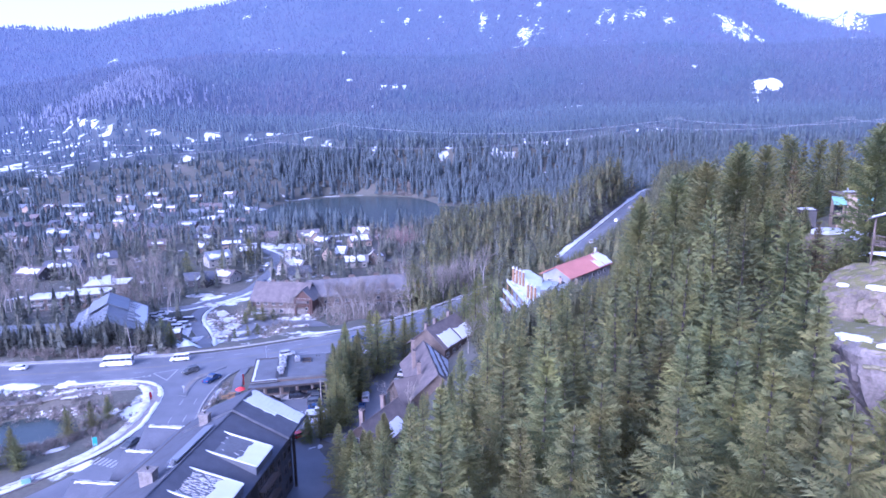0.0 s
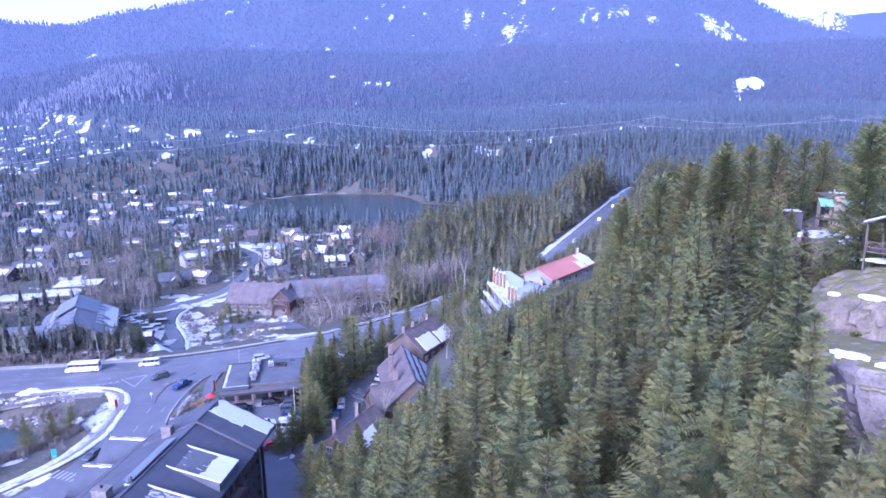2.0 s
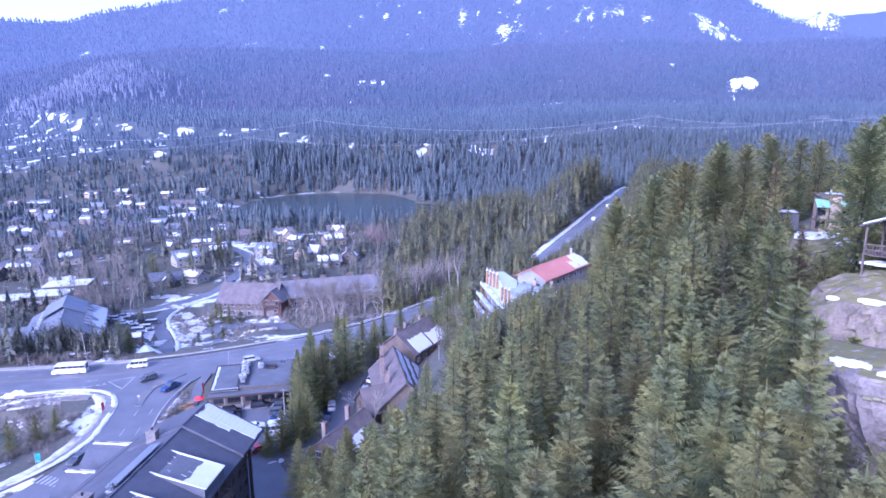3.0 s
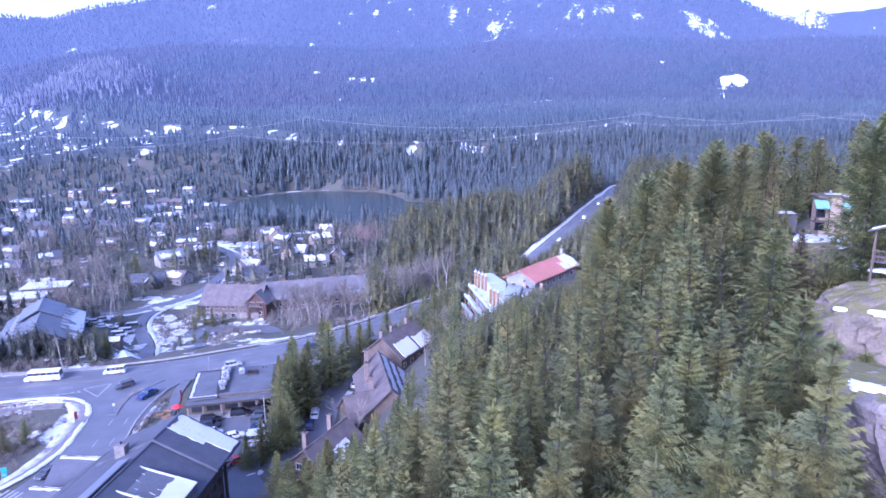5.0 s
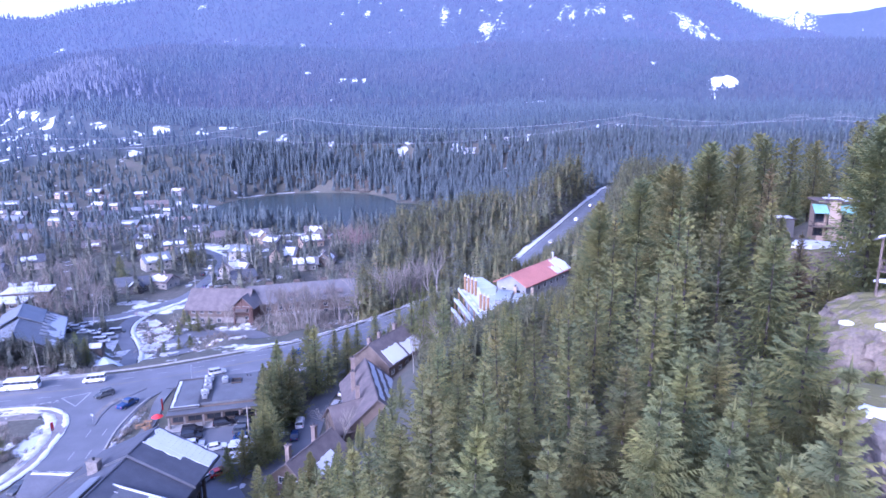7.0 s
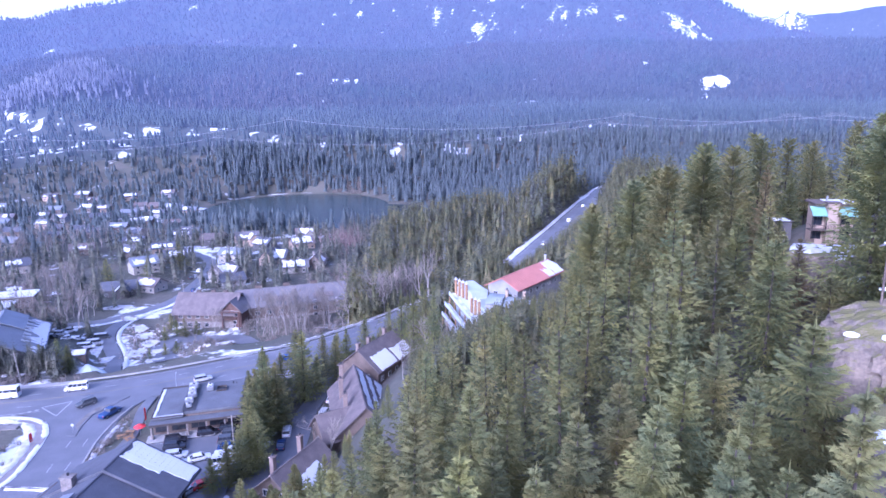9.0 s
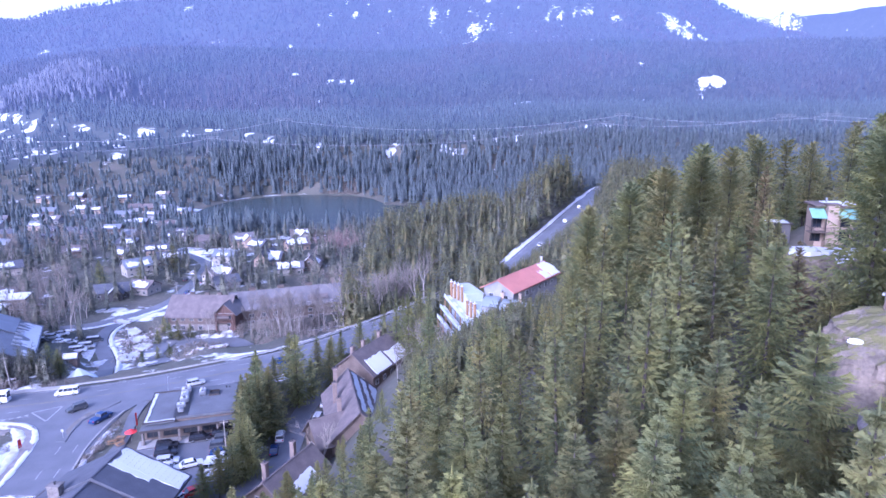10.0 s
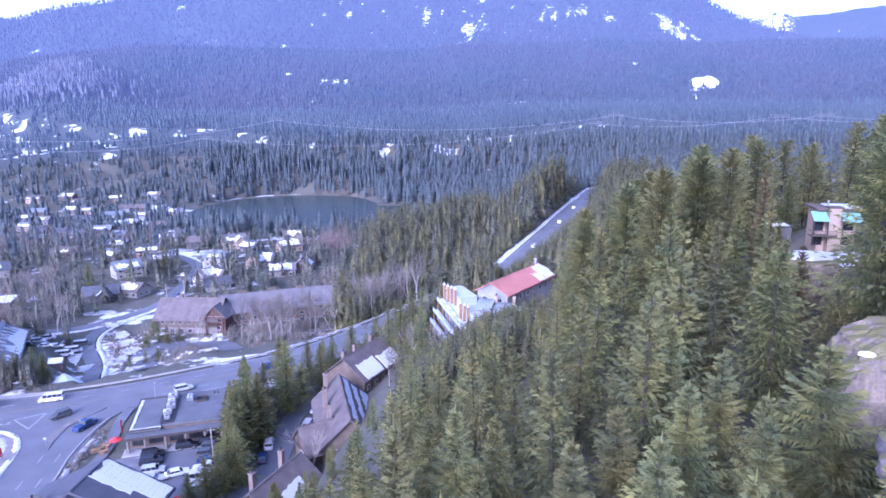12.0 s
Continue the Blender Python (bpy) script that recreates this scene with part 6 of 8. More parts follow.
def utility_pole(x, y, high, lean=0.0, arms=1):
    o = thing("utility_pole", pose(x, y, height(x, y), 0, lean, 10), "weathered wooden utility pole", "utility pole", "utility poles")
    bm = bmesh.new()
    add_tube(bm, (0, 0, -0.5), (0, 0, high), 0.16, 0.11, 8)
    part("pole", bm, grey_bark, o)
    for k in range(arms):
        bm = bmesh.new()
        add_box(bm, (0, 0, high - 0.5 - k * 0.9), (1.8, 0.12, 0.12), bevel=0.02)
        part("crossarm", bm, grey_bark, o)


utility_pole(-97.5, 184.2, 9.6, -4)
for x, y in ((-92, 297), (-91, 320), (-92.5, 345), (-120, 268), (-87, 305)):
    utility_pole(x, y, 9.0, arms=2)
utility_pole(-31, 145, 8.0)
o = thing('sign_board', pose(-122.5, 156.0, height(-122.5, 156.0), 0, 0, 10), 'low white roadside sign board without readable print', 'sign')
box_part('board', (0, 0, 1.0), (3.6, 0.3, 1.4), trim_white, o, bevel=0.05)
box_part('cap', (0, 0, 1.78), (4.0, 0.6, 0.18), trim_dark, o, bevel=0.03)
for s in (-1, 1):
    box_part('post', (s * 1.5, 0, 0.2), (0.2, 0.2, 1.2), trim_dark, o)


def banner(x, y, z, rz, mat, word, high=3.4):
    o = thing("banner_pole", pose(x, y, z, 0, 0, rz), "pole with a %s banner beside the road" % word, "banner", "banners")
    bm = bmesh.new()
    add_tube(bm, (0, 0, -0.3), (0, 0, high + 0.2), 0.05, 0.04, 7)
    part("pole", bm, steel, o)
    bm = bmesh.new()
    bmesh.ops.create_grid(bm, x_segments=3, y_segments=6, size=1, matrix=pose(0.5, 0, high - 1.1, 90, 0, 0) @ Matrix.Diagonal((0.45, 1.0, 1, 1)))
    for v in bm.verts:
        v.co.y += 0.06 * math.sin(v.co.z * 2 + v.co.x * 3)
    bmesh.ops.solidify(bm, geom=bm.faces[:], thickness=0.02)
    part("banner", bm, mat, o)
    bm = bmesh.new()
    add_box(bm, (0.5, -0.1, high - 1.7), (0.5, 0.02, 0.25))
    part("print", bm, paint, o, "pale bars of unreadable print")


banner(-64.6, 117.2, 0, 10, teal_canvas, "teal")
banner(-77.4, 125.2, 0.2, 20, teal_canvas, "teal")
banner(-76.4, 150.0, 0.2, 80, lit_red, "red", 2.6)
for x, y in ((-84.5, 113.5), (-90.4, 106.5)):
    o = thing("utility_box", pose(x, y, height(x, y) - 0.05, 0, 0, 30), "green metal utility cabinet by the footway", "utility cabinet", "utility cabinets")
    bm = bmesh.new()
    add_box(bm, (0, 0, 0.7), (1.6, 1.2, 1.5), bevel=0.05)
    part("body", bm, teal_roof, o)
    bm = bmesh.new()
    add_box(bm, (0, 0, 1.5), (1.7, 1.3, 0.12), bevel=0.04)
    part("lid", bm, steel, o)

# the shop's terrace
u = thing("patio_umbrella", pose(-53.6, 152.4, 0.15), "red patio umbrella beside the shop", "umbrella")
bm = bmesh.new()
add_tube(bm, (0, 0, 0), (0, 0, 2.5), 0.04, 0.03, 7)
part("pole", bm, steel, u)
bm = bmesh.new()
bmesh.ops.create_cone(bm, segments=8, radius1=1.35, radius2=0.05, depth=0.7, matrix=Matrix.Translation((0, 0, 2.5)))
part("canopy", bm, lit_red, u)
u = thing("feather_flag", pose(-54.6, 157.6, 0.1, 0, 0, 70), "tall red feather flag beside the shop", "flag")
bm = bmesh.new()
add_tube(bm, (0, 0, 0), (0, 0, 4.2), 0.03, 0.02, 6)
part("pole", bm, steel, u)
bm = bmesh.new()
prism(bm, [(0, -0.01), (0.55, -0.01), (0.55, 0.01), (0, 0.01)], 1.0, 4.1)
part("cloth", bm, lit_red, u)
for i, (x, y) in enumerate(((-56.2, 153.2), (-57.4, 151.4), (-55.4, 150.6))):
    t = thing("picnic_table", pose(x, y, 0.12, 0, 0, 25 * i), "weathered wooden picnic table on the terrace", "table", "picnic tables")
    for k in range(4):
        box_part("plank", (0, -0.36 + k * 0.24, 0.75), (1.8, 0.2, 0.05), raw_wood, t)
    for s in (-1, 1):
        box_part("bench", (0, s * 0.75, 0.45), (1.8, 0.28, 0.05), raw_wood, t)
        bm = bmesh.new()
        add_box(bm, (s * 0.65, 0, 0.38), (0.08, 1.5, 0.08))
        add_box(bm, (s * 0.65, -0.45, 0.36), (0.08, 0.1, 0.75), tilt=(20, 0))
        add_box(bm, (s * 0.65, 0.45, 0.36), (0.08, 0.1, 0.75), tilt=(-20, 0))
        part("leg", bm, raw_wood, t)


# ---- vehicles ----
PAINTS = {}


def car_paint(name):
    if name not in PAINTS:
        rgb = {"white": (0.75, 0.75, 0.76), "black": (0.02, 0.02, 0.025), "silver": (0.45, 0.46, 0.48), "blue": (0.025, 0.055, 0.15), "red": (0.45, 0.03, 0.03), "dark grey": (0.08, 0.085, 0.09), "navy": (0.03, 0.05, 0.12)}[name]
        PAINTS[name] = material("car_" + name.replace(" ", "_"), rgb, 0.25, metal=0.1, vary=0.06, scale=0.8, spec=0.6, bump=0)
    return PAINTS[name]


tyre_mat = material("tyre", (0.02, 0.02, 0.02), 0.9, vary=0.2)
lens_white = material("headlamp", (0.75, 0.75, 0.72), 0.15, vary=0.05)
lens_red = material("tail_lamp", (0.45, 0.02, 0.02), 0.2, vary=0.05)
SHAPES = {
    # length, width, lower height, roof height, cabin from and to, roof from and to (fractions from the tail)
    "sedan": (4.7, 1.82, 0.95, 1.45, 0.10, 0.74, 0.24, 0.60),
    "suv": (4.7, 1.92, 1.05, 1.75, 0.02, 0.74, 0.07, 0.62),
    "pickup": (5.7, 2.0, 1.15, 1.85, 0.36, 0.76, 0.42, 0.66),
    "van": (5.6, 2.0, 1.2, 2.15, 0.01, 0.86, 0.03, 0.76),
    "bus": (9.2, 2.4, 1.35, 3.0, 0.005, 0.93, 0.01, 0.86),
}


def loft(bm, sections):
    rows = [[bm.verts.new(p) for p in s] for s in sections]
    for a, b in zip(rows, rows[1:]):
        for i in range(len(a)):
            j = (i + 1) % len(a)
            bm.faces.new((a[i], a[j], b[j], b[i]))
    bm.faces.new(rows[0][::-1])
    bm.faces.new(rows[-1])
    bmesh.ops.recalc_face_normals(bm, faces=bm.faces)


def vehicle(kind, colour, x, y, z, rz, snowy=False, where="parked in the car park"):
    L, W, lo, hi, c0, c1, r0, r1 = SHAPES[kind]
    word = {"sedan": "car", "suv": "SUV", "pickup": "pickup truck", "van": "van", "bus": "shuttle bus"}[kind]
    o = thing({"suv": "car", "sedan": "car"}.get(kind, word.replace(" ", "_")), pose(x, y, z, 0, 0, rz), "%s %s %s%s" % (colour, word, where, ", snow on its roof" if snowy else ""), "car" if kind in ("sedan", "suv") else word, "vehicles")
    p = car_paint(colour)
    w = W / 2
    bm = bmesh.new()
    secs = []
    for f, top, in_ in ((0.0, lo - 0.2, 0.12), (0.02, lo - 0.04, 0.05), (0.12, lo, 0), (0.7, lo, 0), (0.9, lo - (0.12 if kind != "bus" else 0.0), 0.02), (0.985, lo - 0.22, 0.1), (1.0, lo - 0.35, 0.2)):
        xx = -L / 2 + f * L
        a = w - in_
        secs.append([(xx, -a + 0.06, 0.3), (xx, -a, 0.45), (xx, -a, top - 0.1), (xx, -a + 0.1, top), (xx, a - 0.1, top), (xx, a, top - 0.1), (xx, a, 0.45), (xx, a - 0.06, 0.3)])
    loft(bm, secs)
    part("body", bm, p, o)
    bm = bmesh.new()
    X = lambda f: -L / 2 + f * L
    secs = []
    t = hi - 0.06
    for f0, f1, zz, a in ((c0, c1, lo - 0.02, w - 0.08), (r0, r1, t, w - 0.2)):
        secs.append([(X(f0), -a, zz), (X(f1), -a, zz), (X(f1), a, zz), (X(f0), a, zz)])
    loft(bm, secs)
    g = part("cabin", bm, glass, o, "dark tinted windows")
    bm = bmesh.new()
    a = w - 0.19
    add_box(bm, ((X(r0) + X(r1)) / 2, 0, hi - 0.04), (X(r1) - X(r0) + 0.06, 2 * a + 0.04, 0.1), bevel=0.04)
    part("roof", bm, p, o)
    bm = bmesh.new()
    n = {"bus": 5, "van": 4, "suv": 3}.get(kind, 2)
    ring = [(k / n, -1) for k in range(n + 1)] + [(k / n, 1) for k in range(n, -1, -1)]
    rows = [[bm.verts.new((X(f0 + (f1 - f0) * k), s * e, zz)) for k, s in ring] for f0, f1, e, zz in ((c0, c1, w - 0.08, lo - 0.01), (r0, r1, w - 0.2, hi - 0.06))]
    for k in range(len(ring)):
        j = (k + 1) % len(ring)
        bm.faces.new((rows[0][k], rows[0][j], rows[1][j], rows[1][k]))
    bmesh.ops.recalc_face_normals(bm, faces=bm.faces)
    bmesh.ops.wireframe(bm, faces=bm.faces[:], thickness=0.09, offset=0.2, use_replace=True, use_boundary=True, use_even_offset=True)
    part("window_frame", bm, p, o)
    if kind == "bus":
        bm = bmesh.new()
        for s in (-1, 1):
            add_box(bm, (X(0.45), s * (w - 0.07), lo + 0.15), (L * 0.86, 0.06, 0.5))
            add_box(bm, (X(0.45), s * (w - 0.2), hi - 0.3), (L * 0.84, 0.08, 0.4))
        part("side_panel", bm, p, o)
    for fx in (0.18, 0.80):
        for s in (-1, 1):
            r = 0.33 if kind in ("sedan", "suv") else 0.4
            bm = bmesh.new()
            add_tube(bm, (X(fx), s * (w - 0.2), r), (X(fx), s * (w + 0.02), r), r, r, 14)
            wheel = part("wheel", bm, tyre_mat, o)
            bm = bmesh.new()
            add_tube(bm, (X(fx), s * (w + 0.0), r), (X(fx), s * (w + 0.035), r), r * 0.6, r * 0.55, 10)
            part("rim", bm, steel, wheel)
    for s in (-1, 1):
        box_part("headlight", (L / 2 - 0.08, s * (w - 0.36), lo - 0.38), (0.14, 0.36, 0.16), lens_white, o, bevel=0.03)
        box_part("tail_light", (-L / 2 + 0.04, s * (w - 0.26), lo - 0.25), (0.1, 0.24, 0.22), lens_red, o, bevel=0.02)
        box_part("mirror", (X(c1) - 0.35, s * (w + 0.04), lo + 0.08), (0.14, 0.2, 0.14), p, o, bevel=0.03)
    if snowy:
        bm = bmesh.new()
        add_box(bm, ((X(r0) + X(r1)) / 2, 0, hi + 0.06), (X(r1) - X(r0), 2 * a - 0.1, 0.16), bevel=0.07)
        part("roof_snow", bm, snow, o)
    return o


for kind, colour, x, y, rz, snowy in (
        ("suv", "black", -44.6, 148.6, 12, False), ("suv", "black", -43.8, 145.6, 12, False), ("suv", "silver", -42.2, 142.0, 12, False), ("sedan", "silver", -41.2, 138.9, 12, False), ("sedan", "white", -37.0, 140.6, 22, False),
        ("suv", "black", -34.0, 153.2, 8, False), ("suv", "dark grey", -32.8, 147.6, 8, False), ("sedan", "blue", -32.0, 144.6, 8, False), ("pickup", "white", -31.4, 141.8, 8, True), ("van", "white", -31.0, 138.4, 8, True),
        ("sedan", "red", -33.2, 130.6, 35, False), ("sedan", "silver", -35.6, 128.6, 60, False), ("suv", "dark grey", -32.6, 150.4, 8, False), ("sedan", "silver", -31.2, 134.8, 8, True), ("suv", "black", -38.4, 151.6, 12, False)):
    vehicle(kind, colour, x, y, 0.04, rz, snowy)
hw_road = "on the highway"
vehicle("bus", "white", -98, 175.8, 0.02, 187, where=hw_road)
vehicle("van", "white", -80.6, 179.2, 0.02, 192, where=hw_road)
vehicle("suv", "dark grey", -73.6, 169.6, 0.03, 225, where="turning at the junction")
vehicle("pickup", "blue", -65.2, 163.6, 0.05, 68, where="waiting at the junction")
vehicle("suv", "silver", -48.6, 182.2, 0.02, 27, where=hw_road)
vehicle("sedan", "white", -126, 173.5, 0.02, 185, where=hw_road)
vehicle("sedan", "navy", -143, 171.5, 0.02, 185, where=hw_road)
vehicle("sedan", "dark grey", -70.5, 128, 0.04, 255, where="driving down the side road")
vehicle("suv", "blue", -28, 194.6, 0.1, 30, where=hw_road)
for i, (x, y, z) in enumerate(((74, 303, 10.6), (80, 303, 10.8), (94, 326, 13.0), (98, 346, 14.1), (113, 363, 15.2), (117, 384, 16.0))):
    vehicle(("sedan", "suv")[i % 2], ("white", "dark grey", "silver")[i % 3], x, y, z + 0.02, 62, where=hw_road)
for i in range(9):
    x, y = -116 + (i % 3) * 5.6, 246 - (i // 3) * 6.2
    vehicle(("suv", "sedan", "van")[i % 3], ("white", "silver", "dark grey", "white")[i % 4], x, y, height(x, y), 14, True, "parked in the snow")
for x, y, rz, colour, kind in ((-20.6, 150.6, 95, "white", "suv"), (-20.9, 145.0, 95, "navy", "sedan"), (-13.0, 158.5, 80, "silver", "suv"), (-11.8, 166.0, 70, "white", "sedan"), (-10.2, 151.6, 20, "silver", "sedan")):
    vehicle(kind, colour, x, y, height(x, y) + 0.05, rz, colour == "white", "parked beside the chalet lane")
for i, (x, y) in enumerate(((-99, 187.6), (-93, 188.4), (-103, 187.2))):
    vehicle("suv" if i % 2 else "sedan", ("silver", "dark grey", "black")[i], x, y, height(x, y), 8, True, "parked behind the highway")
for i, (x, y) in enumerate(((-90.5, 330), (-91.5, 342), (-101, 336), (-102, 352), (-92, 310))):
    vehicle("suv" if i % 2 else "sedan", ("dark grey", "silver", "black", "white", "navy")[i], x, y, height(x, y) + 0.1, 92, False, "parked on the village street")

# a tarpaulin beside the lodge's drive, and a shed by the parked cars
KEPT.append((-84.5, 193.5, 4, 4, 0))
o = thing("tarpaulin", pose(-84.5, 193.5, height(-84.5, 193.5), 0, 0, 20), "pale blue tarpaulin over a heap beside the highway", "tarpaulin")
bm = bmesh.new()
bmesh.ops.create_cone(bm, cap_ends=True, segments=7, radius1=4.2, radius2=0.4, depth=3.4, matrix=Matrix.Translation((0, 0, 1.5)) @ Matrix.Diagonal((1.2, 0.8, 1, 1)))
part("sheet", bm, membrane, o)
o = thing("shed", pose(-97, 214, height(-97, 214), 0, 0, 10), "small brown shed with a snowy roof", "shed")
gable_walls(o, "wall", (0, 0), 4, 3, 2.3, 1.0, brown_wall)
sr = gable_roof(o, "roof", (0, 0), 4, 3, 1.1, 2.3, shingle_dark, over=0.4, thick=0.12)
slope_snow(sr, 3, 1.1, 2.3, -1, -2, 2, 0.05, 0.95, 2, over=0.4)
keep((-97, 214), 5, 4, 10)


# ---- rocks ----
def rock_material(name, pale, dark, mossy_from):
    m = material(name, pale, 0.9, vary=0.5, scale=0.45, fine=9, bump=0.9, second=dark)
    n, l = m.node_tree.nodes, m.node_tree.links
    b = n["Principled BSDF"]
    below = b.inputs["Base Color"].links[0].from_socket
    geo = n.new("ShaderNodeNewGeometry")
    sep = n.new("ShaderNodeSeparateXYZ")
    l.new(geo.outputs["Normal"], sep.inputs[0])
    nz = n.new("ShaderNodeTexNoise")
    nz.inputs["Scale"].default_value, nz.inputs["Detail"].default_value = 1.1, 6
    l.new(geo.outputs["Position"], nz.inputs["Vector"])
    add = n.new("ShaderNodeMath")
    add.operation = "MULTIPLY"
    l.new(sep.outputs["Z"], add.inputs[0])
    l.new(nz.outputs["Fac"], add.inputs[1])
    r = n.new("ShaderNodeMapRange")
    r.inputs["From Min"].default_value, r.inputs["From Max"].default_value = mossy_from, mossy_from + 0.1
    l.new(add.outputs[0], r.inputs["Value"])
    mix = n.new("ShaderNodeMix")
    mix.data_type = "RGBA"
    mix.inputs["B"].default_value = (0.135, 0.125, 0.05, 1)
    l.new(r.outputs["Result"], mix.inputs["Factor"])
    l.new(below, mix.inputs["A"])
    l.new(mix.outputs["Result"], b.inputs["Base Color"])
    return m


mossy = rock_material("mossy_rock", (0.225, 0.182, 0.138), (0.115, 0.098, 0.08), 0.34)


def rock(x, y, z, sx, sy, sz, rz, seed, label, snows=()):
    o = thing("rock_outcrop", pose(x, y, z, 0, 0, rz), label, "rock")
    bm = bmesh.new()
    bmesh.ops.create_cube(bm, size=2)
    bmesh.ops.subdivide_edges(bm, edges=bm.edges[:], cuts=28, use_grid_fill=True)
    for v in bm.verts:
        p = v.co.copy()
        r = max(abs(p.x), abs(p.y), abs(p.z))
        q = p.normalized() * r
        p = p.lerp(q, 0.35)
        w = Vector((p.x * sx, p.y * sy, p.z * sz))
        s = Vector((seed * 13.1, seed * 7.7, 0))
        crack = abs(noise.noise(Vector((w.x * 0.22, w.y * 0.22, w.z * 0.07)) + s))
        seam = abs(noise.noise(Vector((w.x * 0.5, w.y * 0.5, w.z * 0.9)) + s * 2))
        k = 1 + 0.26 * noise.noise(w * 0.16 + s) - 0.2 * max(0, 0.14 - crack) / 0.14 - 0.07 * max(0, 0.1 - seam) / 0.1 + 0.09 * noise.noise(w * 0.6 + s) + 0.05 * noise.noise(w * 1.5 + s)
        flat = 1 + 0.05 * noise.noise(w * 0.3 + s)
        v.co = Vector((w.x * k, w.y * k, w.z * (flat if p.z > 0.6 else 1)))
        v.co.z = round(v.co.z / 1.3) * 1.3 * 0.35 + v.co.z * 0.65
    part("stone", bm, mossy, o)
    for sx_, sy_, sz_, w, d, s2 in snows:
        bm = bmesh.new()
        rng = random.Random(s2)
        n = 14
        pts = []
        for i in range(n):
            a = i / n * 6.283
            q = rng.uniform(0.65, 1.1)
            pts.append((sx_ + w * q * math.cos(a), sy_ + d * q * math.sin(a)))
        prism(bm, pts, sz_ - 0.5, sz_ + 0.15)
        part("snow_patch", bm, snow, o, "old snow on the ledge")
    keep((x, y), sx * 1.35, sy * 1.35, rz)


def cliff(x, y, turn, rings, seed, label, rough=0.55, mat=None):
    """A block of rock lofted through outlines: rings of (height, corners) from foot to brow, broken by joints and cracks."""
    o = thing("rock_outcrop", pose(x, y, 0, 0, 0, turn), label, "rock")
    rows = []
    for (z0, a), (z1, b) in zip(rings, rings[1:]):
        steps = max(2, int(abs(z1 - z0) / 0.45) + 1)
        for i in range(steps):
            t = i / steps
            rows.append((z0 + (z1 - z0) * t, [Vector(p).lerp(Vector(q), t) for p, q in zip(a, b)]))
    rows.append((rings[-1][0], [Vector(p) for p in rings[-1][1]]))
    mid = sum(rows[-1][1], Vector((0, 0))) / len(rows[-1][1])
    for k in (0.85, 0.66, 0.45, 0.25, 0.06):
        rows.append((rings[-1][0] + 0.9 * (1 - k), [mid + (Vector(p) - mid) * k for p in rings[-1][1]]))
    bm = bmesh.new()
    loops, shift = [], Vector((seed * 9.1, seed * 3.7, seed))
    for z, ring in rows:
        loop = []
        for i, p in enumerate(ring):
            q = ring[(i + 1) % len(ring)]
            n = max(2, int((Vector(rings[0][1][(i + 1) % len(ring)]) - Vector(rings[0][1][i])).length / 0.5))
            for s_ in range(n):
                c = p.lerp(q, s_ / n)
                w = Vector((c.x, c.y, z))
                big = noise.noise(Vector((w.x * 0.3, w.y * 0.3, w.z * 0.12)) + shift)
                joint = abs(noise.noise(Vector((w.x * 0.42, w.y * 0.42, w.z * 0.10)) + shift * 2))
                bed = abs(noise.noise(Vector((w.x * 0.12, w.y * 0.12, w.z * 0.55)) + shift * 3))
                push = rough * (big + 0.45 * noise.noise(w * 0.9 + shift) + 0.2 * noise.noise(w * 2.3 + shift)) - rough * 0.9 * max(0, 0.10 - joint) / 0.10 - rough * 0.5 * max(0, 0.08 - bed) / 0.08
                out = c - mid
                c = c + out.normalized() * push
                loop.append(bm.verts.new((c.x, c.y, z + 0.35 * rough * noise.noise(w * 0.7 + shift * 4))))
        loops.append(loop)
    for a, b in zip(loops, loops[1:]):
        for i in range(len(a)):
            j = (i + 1) % len(a)
            bm.faces.new((a[i], a[j], b[j], b[i]))
    bm.faces.new(loops[-1])
    bmesh.ops.recalc_face_normals(bm, faces=bm.faces)
    part("stone", bm, mat or mossy, o)
    return o


def ledge_snow(parent, x, y, z, w, d, seed, rz=0.0):
    """A thin ragged patch of old snow, domed in the middle."""
    rng = random.Random(seed)
    bm = bmesh.new()
    n = 26
    rim = []
    for i in range(n):
        a = i / n * 6.283
        q = rng.uniform(0.7, 1.12)
        rim.append((w * q * math.cos(a), d * q * math.sin(a)))
    loops = []
    for k, dz in ((1.0, -0.3), (0.99, -0.04), (0.7, 0.06), (0.3, 0.1)):
        loops.append([bm.verts.new((u * k, v * k, dz + 0.04 * rng.uniform(-1, 1))) for u, v in rim])
    for a, b in zip(loops, loops[1:]):
        for i in range(n):
            j = (i + 1) % n
            bm.faces.new((a[i], a[j], b[j], b[i]))
    bm.faces.new(loops[-1])
    bmesh.ops.recalc_face_normals(bm, faces=bm.faces)
    ob = part("snow_patch", bm, snow, parent, "old snow on the ledge")
    ob.matrix_basis = pose(x, y, z, 0, 0, rz)
    return ob


grey_rock = rock_material("weathered_rock", (0.235, 0.20, 0.178), (0.125, 0.11, 0.102), 0.38)
